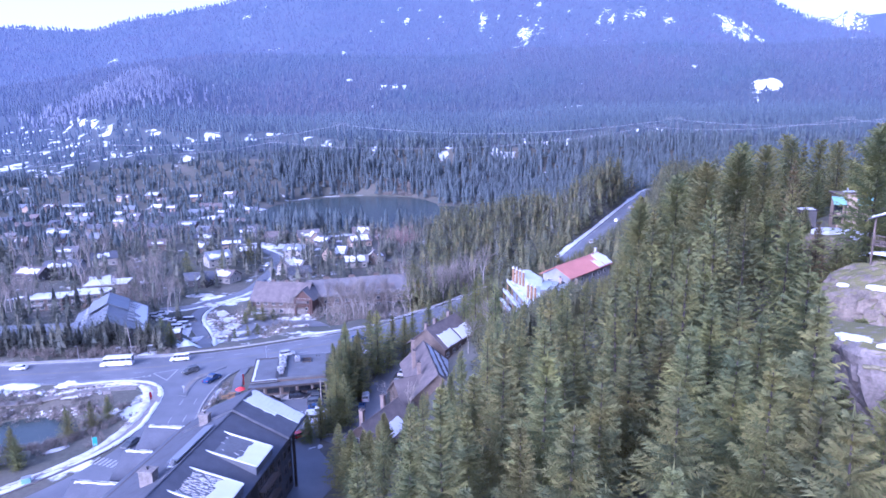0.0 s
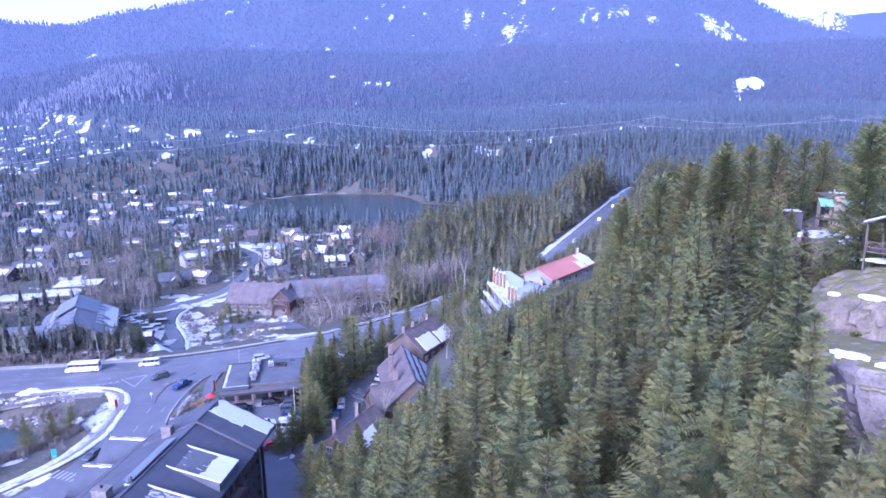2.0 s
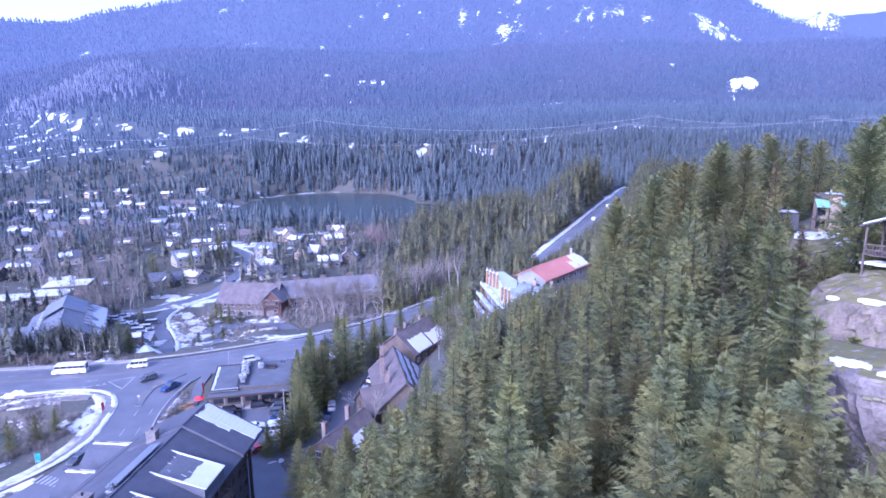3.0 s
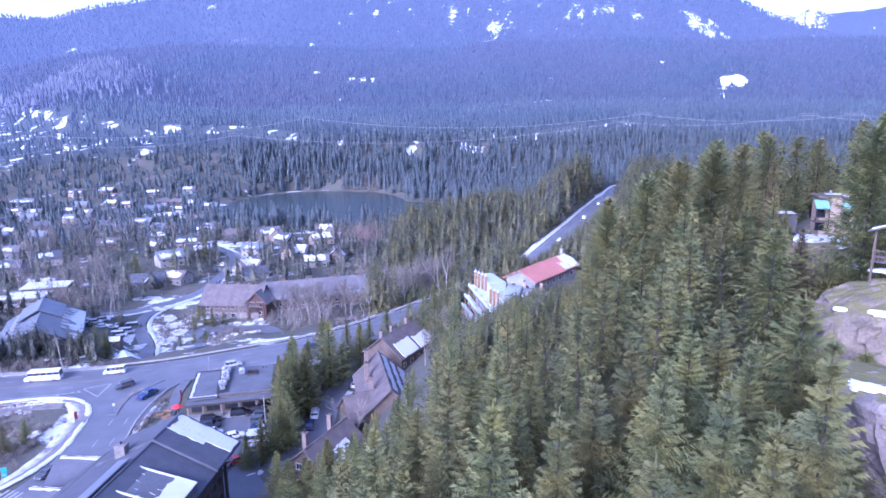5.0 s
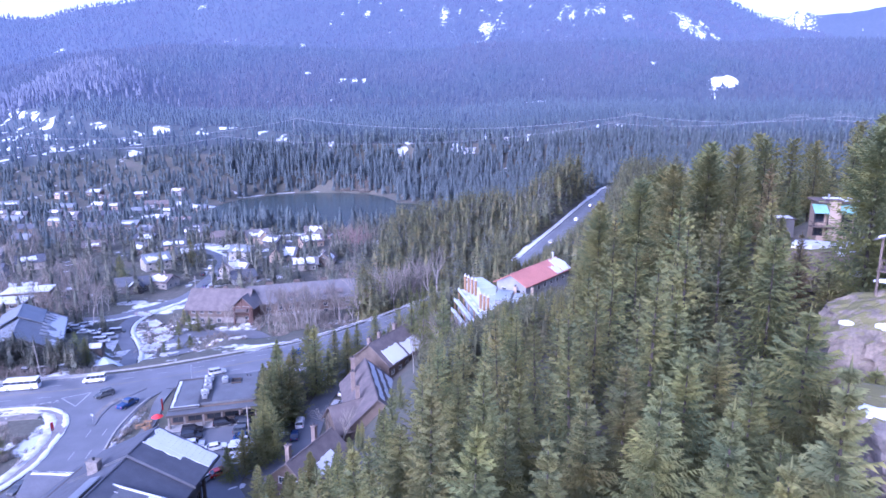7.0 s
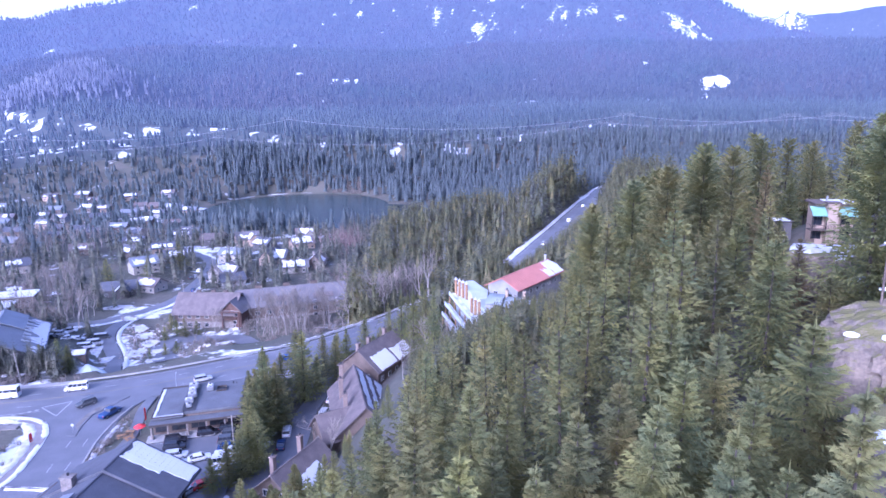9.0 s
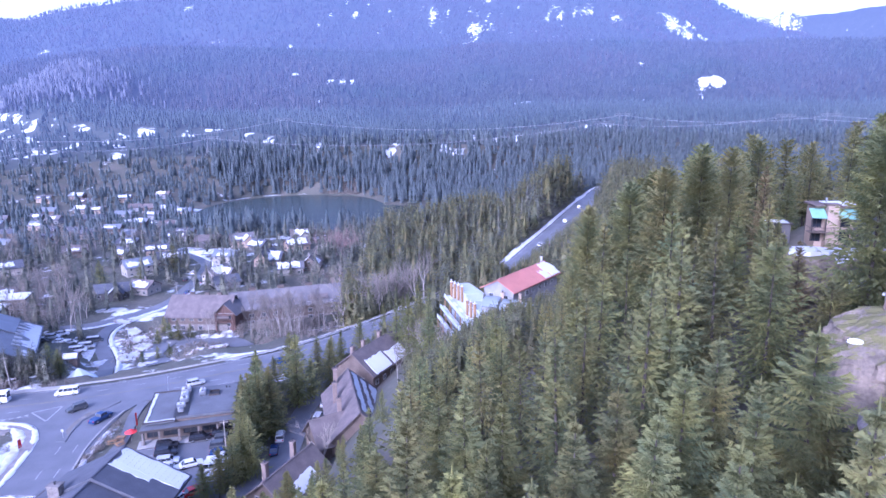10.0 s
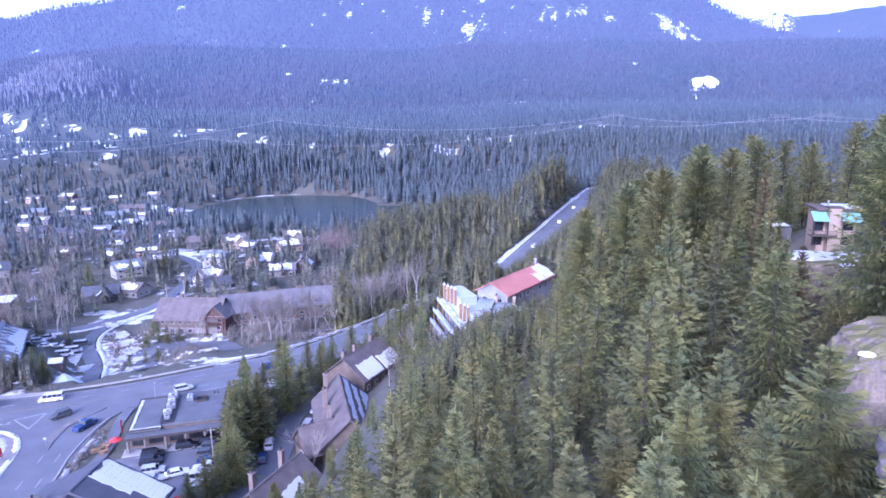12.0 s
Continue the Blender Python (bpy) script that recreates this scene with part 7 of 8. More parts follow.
# the tall face that juts out beside the firs
face = cliff(32.0, 46.0, -33.5, [(33.0, [(1.2, 0.2), (12, -1), (13, 8), (-0.9, 8), (-0.4, 4)]), (40.0, [(1.5, 0.3), (12, -0.6), (13, 8), (-0.9, 8), (-0.4, 4)]), (46.2, [(1.8, 1.0), (12, 0.2), (13, 8), (-1.0, 8), (-0.5, 4)]),
                                 (47.6, [(1.3, 0.5), (12, -0.2), (13, 8), (-1.1, 8), (-0.7, 4)]), (50.2, [(0.25, 0.0), (12, -0.3), (13, 8), (-1.4, 8), (-1.2, 3.6)]), (51.6, [(0.0, 0.1), (12, 0), (13, 8), (-1.8, 8), (-1.9, 3.2)]),
                                 (52.2, [(0.5, 0.5), (12, 0.4), (13, 8), (-1.7, 8), (-1.9, 3.2)])], 3, "tall pinkish-grey rock face with mossy ledges", 0.42, mat=grey_rock)
bm = bmesh.new()
for i in range(9):
    add_box(bm, (1.0 + i * 0.55, -0.18 + 0.05 * math.sin(i * 2.1), 51.0 + 0.05 * math.sin(i * 1.3)), (0.62, 0.5, 0.26 + 0.08 * math.sin(i * 3.1)), rz=6 * math.sin(i), bevel=0.08)
tagged(part("moss_band", bm, moss, face, "yellow-green moss along a ledge"), kind="stuff")
ledge_snow(face, 0.3, 2.6, 52.42, 1.7, 0.9, 3, -12)
ledge_snow(face, 3.0, 0.9, 52.65, 1.6, 0.28, 4, -4)
ledge_snow(face, 4.6, 3.4, 53.2, 1.2, 0.5, 5, 10)
cliff(33.6, 44.2, -30, [(34, [(-1.0, -0.9), (1.0, -0.9), (1.0, 1.0), (-1.0, 1.0)]), (40.5, [(-0.9, -0.8), (0.8, -0.8), (0.8, 0.9), (-0.9, 0.9)]), (43.4, [(-0.8, -0.6), (0.7, -0.6), (0.7, 0.7), (-0.8, 0.7)])], 5, "split brown block leaning below the rock face", 0.22, mat=grey_rock)
cliff(36.4, 42.2, -30, [(34, [(-1.6, -1.3), (1.6, -1.3), (1.6, 1.3), (-1.6, 1.3)]), (43.5, [(-1.5, -1.2), (1.5, -1.2), (1.5, 1.2), (-1.5, 1.2)]), (46.6, [(-1.1, -0.8), (1.2, -0.8), (1.2, 1.0), (-1.1, 1.0)])], 8, "mossy brown rock below the face", 0.3)
# the ledge that carries the lookout
top = cliff(40.8, 63.6, -33.5, [(46.0, [(-0.3, 0.0), (13, -9), (17, 10), (-1.0, 8)]), (49.5, [(-0.2, 0.0), (13, -6.5), (17, 10), (-0.9, 8)]), (51.4, [(0.0, 0.1), (13, -4), (17, 10), (-0.8, 8)]), (52.4, [(0.6, 0.8), (13, -2), (17, 10), (0.0, 8)]), (53.2, [(2.2, 2.6), (13, 0), (17, 10), (1.6, 7.6)]),
                                (54.2, [(4.6, 5.0), (13, 2.5), (17, 10), (4, 8)])], 6, "grey rock ledge with moss and snow on top", 0.75)
ledge_snow(top, 4.4, 0.9, 52.75, 1.3, 0.6, 6, -14)
ledge_snow(top, 6.6, 0.2, 52.75, 0.8, 0.35, 9, -30)
ledge_snow(top, 1.3, 1.1, 52.62, 0.6, 0.2, 7, 0)
ledge_snow(top, 5.6, 7.8, 55.2, 2.2, 0.9, 8, 10)
for q in ((40.5, 50), (37, 49), (47, 64.5)):
    KEPT.append((q[0], q[1], 5.5, 4.5, -33.5))
rock(62.4, 94.5, 49.6, 6.0, 4.2, 3.2, -20, 4, "rock below the hill house under patches of snow", [(-2.2, -0.6, 3.2, 3.0, 2.0, 5), (2.4, -0.4, 3.3, 2.8, 2.0, 6), (0.6, -2.6, 2.7, 1.6, 1.2, 7)])
rock(62.6, 88.5, 47.4, 3.6, 2.4, 3.0, 10, 7, "broken rock face with snow on its steps", [(-0.8, -0.6, 3.0, 1.6, 1.1, 9), (1.6, 0.2, 2.9, 1.3, 0.9, 10)])


# ---- the power line ----
def pylon(x, y, rz, high=30.0):
    o = thing("power_pylon", pose(x, y, height(x, y) - 0.5, 0, 0, rz), "grey steel lattice pylon of the power line", "pylon", "power pylons")
    for s in (-1, 1):
        bm = bmesh.new()
        for dx in (-1, 1):
            for dy in (-1, 1):
                add_tube(bm, (s * 5.0 + dx * 1.6, dy * 1.6, 0), (s * 4.0, 0, high * 0.78), 0.18, 0.14, 5)
        for k in range(6):
            z0, z1 = high * 0.78 * k / 6, high * 0.78 * (k + 1) / 6
            w0, w1 = 1.6 * (1 - k / 6), 1.6 * (1 - (k + 1) / 6)
            c0, c1 = s * (5.0 - k / 6), s * (5.0 - (k + 1) / 6)
            add_tube(bm, (c0 - w0, -w0, z0), (c1 + w1, -w1, z1), 0.12, 0.12, 4)
            add_tube(bm, (c0 + w0, w0, z0), (c1 - w1, w1, z1), 0.12, 0.12, 4)
        part("leg", bm, pylon_steel, o)
    bm = bmesh.new()
    for z in (high * 0.78, high * 0.86):
        add_tube(bm, (-11, 0, z), (11, 0, z), 0.16, 0.16, 5)
    for i in range(12):
        add_tube(bm, (-11 + i * 1.83, 0, high * 0.78), (-10.1 + i * 1.83, 0, high * 0.86), 0.13, 0.13, 4)
        add_tube(bm, (-10.1 + i * 1.83, 0, high * 0.86), (-9.2 + i * 1.83, 0, high * 0.78), 0.13, 0.13, 4)
    part("crossarm", bm, pylon_steel, o)
    for s in (-1, 1):
        bm = bmesh.new()
        add_tube(bm, (s * 4, 0, high * 0.86), (s * 5.5, 0, high), 0.2, 0.12, 5)
        part("peak", bm, pylon_steel, o)
    return o


def wire(a, b, sag, label="sagging power cable between two pylons"):
    pts = []
    for i in range(25):
        t = i / 24
        p = Vector(a).lerp(Vector(b), t)
        p.z -= 4 * sag * t * (1 - t)
        pts.append(p)
    bm = bmesh.new()
    rows = []
    r = 0.075
    for p in pts:
        rows.append([bm.verts.new((p.x, p.y, p.z + r)), bm.verts.new((p.x, p.y - r, p.z - r * 0.5)), bm.verts.new((p.x, p.y + r, p.z - r * 0.5))])
    for q, s in zip(rows, rows[1:]):
        for i in range(3):
            j = (i + 1) % 3
            bm.faces.new((q[i], q[j], s[j], s[i]))
    return tagged(part("power_cable", bm, wire_mat), label, "cable", "power cables")


def bearing(az, r):
    return math.sin(radians(az)) * r, math.cos(radians(az)) * r


LINES = [[(-42, 830), (-27.5, 850), (-15, 860), (18.4, 870), (32.5, 900), (46, 920)], [(-45, 900), (-29, 905), (-9, 915), (20.2, 900), (35.5, 930), (48, 960)]]
for stations in LINES:
    tops = []
    for az, r in stations:
        x, y = bearing(az, r)
        pylon(x, y, -az, 30)
        tops.append((x, y, height(x, y) + 23.0, az))
    for a, b in zip(tops, tops[1:]):
        for s in (-10, 0, 10):
            ca, cb = (math.cos(radians(a[3])), -math.sin(radians(a[3]))), (math.cos(radians(b[3])), -math.sin(radians(b[3])))
            d = math.hypot(a[0] - b[0], a[1] - b[1])
            wire((a[0] + 0 * ca[0], a[1] + s, a[2]), (b[0], b[1] + s, b[2]), d * 0.035)


# how far the tree tops stay below the lookout, by bearing: a drop for each metre of distance
SKYLINE = ([-20, -15.2, -11.7, -8.3, -4.9, -2.1, 0.7, 2.4, 5.1, 6.7, 10.9, 15.2, 16.8, 17.8, 19.8, 22.4, 25, 29, 32.1, 35],
           [0.61, 0.61, 0.542, 0.501, 0.484, 0.45, 0.409, 0.340, 0.312, 0.295, 0.252, 0.238, 0.189, 0.104, 0.065, 0.047, 0.032, 0.024, 0.032, -0.004])
BEYOND = ([-30, 4, 9, 10.6, 11.3, 13.3, 15.3, 17.0, 18.2, 19.5], [0.15, 0.16, 0.175, 0.200, 0.216, 0.188, 0.160, 0.137, 0.120, 0.06])


def tallest(x, y, z):
    """How tall a tree may grow here under the skyline of the slope."""
    r, b = math.hypot(x, y), math.degrees(math.atan2(x, y))
    hw = ROADS["highway"][0]
    if y > 215 and x < np.interp(y, hw[:, 1], hw[:, 0]):
        return 21.0
    if r < 60 and b > 33:
        u, v = x - 6.4, y - 19.3
        low = 70 - 0.335 * r
        if v > 0 and math.degrees(math.atan2(u, v)) > 34.5:
            low = min(low, 70 - 0.37 * math.hypot(u, v))
        return low - z
    fall = np.interp(b, *SKYLINE) if r < 188 else np.interp(b, *BEYOND)
    top = 70 - r * fall
    # the way from the drone to the house on the hill stays open
    for cx, cy in ((0, 0), (4, 12), (7.25, 23)):
        dx, dy = 66 - cx, 101 - cy
        along = ((x - cx) * dx + (y - cy) * dy) / (dx * dx + dy * dy)
        if 0.4 < along < 1.0 and abs((x - cx) * dy - (y - cy) * dx) / math.hypot(dx, dy) < 2.6 * along + 0.3:
            top = min(top, 70 - 19.2 * along)
    return top - z


# firs whose tops stand out along the slope: place, height of the top, kind
HEROES = [(12.5, 73.5, 45.4, 0), (15.6, 70.6, 45.8, 1), (10.9, 85.2, 40.2, 0), (3.9, 78.0, 37.4, 2), (7.5, 77.0, 36.6, 2), (23.3, 63.4, 49.8, 0), (28.6, 63.4, 51.4, 4), (33.2, 67.2, 52.2, 0),
          (19.6, 62.0, 48.2, 1), (36.2, 59.6, 55.6, 2), (40.6, 57.6, 51.2, 2), (44.2, 56.6, 50.6, 0), (17.3, 42.8, 51.2, 4), (31.8, 73.2, 53.0, 3), (55.6, 112.3, 57.8, 0), (62.9, 114.0, 57.4, 0), (66.7, 121.3, 67.2, 5), (80.7, 133.6, 65.8, 5),
          (53.0, 111.3, 64.4, 5), (86.1, 131.3, 61.6, 5), (69.0, 114.1, 61.0, 0), (59.7, 105.6, 63.2, 12), (43.6, 109.5, 49.4, 0), (53.9, 77.0, 69.0, 5), (56.0, 91.2, 55.2, 13), (58.0, 112.0, 65.5, 5), (62.3, 105.6, 55.6, 0), (58.3, 97.8, 54.2, 2), (55.5, 97.0, 56.6, 0), (52.4, 99.2, 58.0, 1), (57.4, 101.6, 57.0, 3), (49.5, 101.0, 57.0, 0), (54.2, 104.5, 59.0, 1), (46.0, 108.0, 63.0, 5)]


def plant():
    rng = np.random.default_rng(7)
    # seed, height, reach, whorls, branches, label, lowest branch, raggedness, bluntness
    makes = [("fir_tree", 1, 19, 4.3, 27, 8, "tall green fir with drooping branches on the slope", 0.08, 0.22, 0.98),
             ("fir_tree", 2, 20, 3.9, 29, 8, "slender green fir with a pointed top on the slope", 0.08, 0.22, 0.98),
             ("spruce_tree", 3, 18, 4.6, 25, 9, "broad blue-green spruce on the slope", 0.08, 0.3, 0.95),
             ("fir_tree", 4, 21, 3.7, 28, 7, "narrow dark fir with short branches on the slope", 0.12, 0.35, 0.95),
             ("hemlock_tree", 5, 19, 4.3, 24, 8, "yellow-green hemlock with thin lower branches on the slope", 0.14, 0.35, 0.95),
             ("fir_tree", 6, 22, 4.9, 30, 9, "old broad-crowned fir with a blunt top on the hill", 0.2, 0.3, 0.55)]
    kinds = [conifer(n, sd, hi, ra, wh, br, lb, low, rag, needles, bl) for n, sd, hi, ra, wh, br, lb, low, rag, bl in makes]
    kinds += [conifer(n, sd + 50, hi, ra, wh + 3, br + 3, lb, low, rag, needles, bl, True) for n, sd, hi, ra, wh, br, lb, low, rag, bl in makes]
    kinds.append(conifer("fir_tree", 14, 19, 2.6, 28, 9, "half-dead rusty fir with a thin bare top", 0.05, 0.3, rust_needles, 0.8, True))
    kinds.append(conifer("hemlock_tree", 15, 19, 4.2, 28, 10, "rusty-brown hemlock beside the rock", 0.06, 0.3, rust_needles, 0.9, True))
    used = [False] * len(kinds)
    near, mid = [], []
    step = 6.9
    for gx in np.arange(-40, 150, step):
        for gy in np.arange(-40, 330, step):
            x, y = gx + rng.uniform(-2.0, 2.0), gy + rng.uniform(-2.0, 2.0)
            d = x - np.interp(y, *SLOPE_FOOT)
            if d < 2 or not free(x, y) or (y > 10 and abs(math.degrees(math.atan2(x, y))) > 48) or (y <= 10 and x > 70):
                continue
            if min((x - q[0]) ** 2 + (y - q[1]) ** 2 for q in HEROES) > 17:
                near.append((x, y, d))
    p = np.array(near)
    rd, _ = road_near(p[:, 0], p[:, 1])
    z = land(p[:, 0], p[:, 1])
    keep = rd > 3.0
    p, z = p[keep], z[keep]
    order = np.argsort(np.hypot(p[:, 0] - 20, p[:, 1] - 40))
    count = 0
    for i in order:
        x, y, d = p[i]
        k = int(rng.integers(0, 5)) if x < 40 + 0.12 * (y - 60) or rng.uniform() < 0.4 else 5
        s = rng.uniform(0.78, 1.18) * (0.75 + 0.25 * min(1, d / 16))
        if y > 20:
            most = tallest(x, y, z[i])
            if most < 3.0:
                continue
            s = min(s, most / (19, 20, 18, 21, 19, 22)[k] * rng.uniform(0.9, 1.0))
        m = pose(x, y, z[i] - 0.3, rng.uniform(-2, 2), rng.uniform(-2, 2), rng.uniform(0, 360))
        if math.hypot(x, y) < 72:
            k += 6
        if count < 300:
            if not used[k]:
                ob, used[k] = kinds[k], True
                ob.matrix_basis = m
            else:
                ob = copy_thing(kinds[k], m)
            ob.scale = (s, s, s)
            count += 1
        else:
            mid.append((x, y, z[i] - 0.3, 19 * s, rng.uniform(0.85, 1.2), rng.uniform(0, 6.28), int(rng.integers(0, 4))))
    for x0, y0, x1, y1, n in ((-12, 222, 6, 246, 26), (-2, 192, 14, 214, 34), (10, 205, 34, 236, 60), (30, 225, 58, 258, 60), (8, 182, 17, 205, 24)):
        for i in range(n):
            x, y = rng.uniform(min(x0, x1), max(x0, x1)), 0
            y = y0 + (y1 - y0) * (x - x0) / (x1 - x0) + rng.uniform(-9, 5)
            q, _ = road_near(np.array([x]), np.array([y]))
            if q[0] > 3 and free(x, y, 1):
                mid.append((x, y, height(x, y) - 0.3, min(rng.uniform(9, 15) if x < 30 else rng.uniform(14, 20), max(4, tallest(x, y, height(x, y)))), rng.uniform(0.85, 1.15), rng.uniform(0, 6.28), int(rng.integers(0, 4))))
    hw = ROADS["highway"][0]
    for i in range(230):
        x = rng.uniform(30, 125)
        k = int(np.argmin(np.abs(hw[:, 0] - x)))
        side = rng.uniform(11.5, 34)
        along = (hw[k + 1] - hw[k - 1])[:2]
        along = along / np.hypot(*along)
        x, y = hw[k, 0] + along[1] * side, hw[k, 1] - along[0] * side
        most = tallest(x, y, height(x, y))
        if free(x, y, 2) and most > 3:
            mid.append((x, y, height(x, y) - 0.3, min(rng.uniform(14, 20), most), rng.uniform(0.85, 1.15), rng.uniform(0, 6.28), int(rng.integers(0, 4))))
    for i in range(900):
        x, y = rng.uniform(8, 80), rng.uniform(105, 190)
        most = tallest(x, y, height(x, y))
        if 2.5 < most < 13 and free(x, y, 1.0):
            q, _ = road_near(np.array([x]), np.array([y]))
            if q[0] > 3:
                mid.append((x, y, height(x, y) - 0.3, most * rng.uniform(0.75, 1.0), rng.uniform(1.0, 1.35), rng.uniform(0, 6.28), int(rng.integers(0, 4))))
    shapes = [both(layered(70 + k, 6, 6, False), conifer_data(30 + k, 1.0, 0.20 + 0.012 * k, 10, 6, 0.3, 0.06, 2, 0.9, 0.42)) for k in range(4)]
    joined("slope_woods", shapes, [(q[0], q[1], q[2], q[3], q[4] * 1.2, q[5], q[6]) for q in mid], slope_needles, "green conifers that cover the lower slope and its spur", category="woods")

    # firs that stand apart: x, y, height, kind
    apart = [(x, y, top - height(x, y) + 0.2, k) for x, y, top, k in HEROES]
    for x, y, tall, k in apart + [(-18.8, 166.4, 19.5, 2), (-25.6, 146.3, 16.5, 1), (-22.6, 152.2, 17.5, 1), (-26.3, 141, 15, 3), (-23.6, 136, 13.5, 0), (-24.0, 149, 17, 3), (-25.5, 136.5, 13, 0), (-23.6, 156, 15.5, 0), (-26.4, 133, 11.5, 2), (-17.8, 107.2, 14.5, 0), (-14.3, 107.4, 13.5, 4), (-21.0, 112.5, 13, 0), (-16, 112, 12, 1), (-12.0, 112, 13, 0), (-11.7, 175.8, 14, 0), (-16.1, 171.4, 11, 0), (-21.6, 174.4, 17, 2), (-27.5, 163, 16, 0), (-26.4, 158, 19, 3), (-25.6, 153, 20, 1), (-28.2, 151, 15, 0), (-26.0, 147, 18, 3), (-29.6, 156, 14, 1), (-24.2, 166, 14, 0), (-30.8, 128.5, 8, 2),
                          (-28.4, 131, 10, 2), (-16, 184, 12, 0), (-10, 190, 11, 1), (-5, 196, 13, 0), (2, 203, 14, 3), (8, 206, 16, 0), (13, 215, 16, 4), (-2, 186, 10, 1), (16, 200, 15, 2), (-13, 193, 9, 2),
                          (-95.5, 191, 9.5, 0), (-91.6, 192.4, 10.5, 2), (-88.6, 191.5, 9, 0), (-80, 240, 6, 2), (-81.5, 251, 7, 0), (-77.5, 245, 7, 2), (-74, 243.5, 8, 0), (-70.5, 246, 6, 2), (-73.5, 222, 5, 2), (-77, 218, 4.5, 2), (-70.4, 224, 5, 2), (-87.5, 133, 9, 0), (-84.5, 137.5, 8, 4),
                          (-82.5, 141.5, 7, 0), (-92, 121, 9, 0), (-89.5, 118.5, 8, 1), (-94.5, 118, 8, 0), (-98, 115, 7, 2), (-112, 352, 17, 2), (-136, 322, 15, 2), (-120, 330, 13, 0),
                          (9, 170, 19, 1), (12, 163, 17, 0), (6, 177, 18, 3), (13.5, 156, 15, 2), (51.0, 89, 14, 0), (65.8, 84.5, 20, 5), (47.5, 95, 15, 4), (43.5, 90, 14, 0), (33.2, 48.2, 11, 2), (35.8, 48.2, 10, 0), (37.8, 50.2, 9, 2), (34.8, 45.6, 11, 4), (38.6, 45.2, 9, 0), (37.0, 58.5, 13, 2), (33.8, 62, 15, 4),
                          (71.5, 92, 19, 0), (66, 118, 22, 5), (58, 121, 23, 5), (50, 122, 22, 5), (73, 115, 22, 5), (44, 116, 21, 5), (62, 128, 22, 5), (36, 112, 20, 5), (40, 124, 21, 5), (54, 112, 20, 0), (47, 108, 18, 3), (80, 110, 23, 5), (66, 82, 21, 5)]:
        if x > 20 and not (55 < x < 61 and y < 87) and (x, y, tall, k) not in apart:
            tall = min(tall, tallest(x, y, height(x, y)))
        if k < 6 and math.hypot(x, y) < 135 and x > -20:
            k += 6
        if not used[k]:
            ob, used[k] = kinds[k], True
        else:
            ob = copy_thing(kinds[k], pose(0, 0, 0))
        ob.matrix_basis = pose(x, y, height(x, y) - 0.2, 0, 0, x * 37 % 360)
        q = tall / ((19, 20, 18, 21, 19, 22) * 2 + (19, 19))[k]
        wide = 1.3 if x < 0 else 0.9 if (x, y) == (53.9, 77.0) else 1.35 if k == 8 and y < 62 else 1.15 if (x, y, tall, k % 6) in apart and y < 90 else 1.0
        ob.scale = (q * wide, q * wide, q)
    # leafless trees
    bare = [bare_tree(3, 15, 1.0, "tall leafless alder with pale twigs"), bare_tree(8, 16, 0.8, "slender leafless poplar with upright twigs"), bare_tree(12, 12, 1.15, "spreading leafless tree with fine twigs"),
            bare_tree(5, 11, 1.1, "leafless tree with reddish twigs", red_twig)]
    first = [True] * 4
    spots = []
    g = np.random.default_rng(91)
    for cx, cy, sx, sy, n, ks in ((-133, 264, 14, 12, 26, (0, 1)), (-36, 247, 18, 5, 20, (0, 1, 2)), (-36, 233, 20, 7, 26, (1, 2)), (2, 268, 14, 20, 18, (0, 1)), (-160, 300, 25, 18, 34, (0, 1, 2)), (-185, 262, 22, 12, 22, (0, 1)), (-225, 340, 28, 25, 14, (0, 1)),
                                  (-235, 400, 45, 30, 34, (0, 1)), (-190, 445, 45, 26, 28, (0, 2)), (-275, 470, 40, 30, 16, (0, 1)), (-20, 300, 15, 12, 10, (0, 3)), (-26, 392, 10, 26, 46, (3,)), (-62, 300, 20, 15, 9, (0, 2)), (-66, 246, 6, 3, 4, (2,)), (160, 520, 12, 12, 8, (3,)), (-120, 240, 10, 14, 8, (2,))):
        for i in range(n):
            spots.append((cx + g.normal() * sx * 0.6, cy + g.normal() * sy * 0.6, ks[int(g.integers(0, len(ks)))], g.uniform(0.7, 1.15)))
    spots += [(3 + g.normal() * 7, 251 + g.normal() * 6, int(g.integers(0, 2)), g.uniform(1.2, 1.55)) for i in range(14)]
    spots += [(-22.6, 141, 0, 0.8), (-12.0, 139.5, 2, 0.9), (-13.5, 152, 2, 0.8), (-9.0, 133, 1, 0.7), (6, 150, 2, 0.9), (12, 158, 2, 0.9), (14, 171, 0, 0.8), (9, 181, 1, 0.8), (3, 141, 2, 0.9), (16, 150, 0, 0.7)]
    for x, y, k, q in spots:
        if not free(x, y, 1.0):
            continue
        rd, _ = road_near(np.array([x]), np.array([y]))
        if rd[0] < 2:
            continue
        m = pose(x, y, height(x, y) - 0.1, 0, 0, x * 91 % 360)
        if first[k]:
            ob, first[k] = bare[k], False
            ob.matrix_basis = m
        else:
            ob = copy_thing(bare[k], m)
        ob.scale = (q, q, q)
    brush = [shrub_data(k) for k in range(3)]
    rows = []
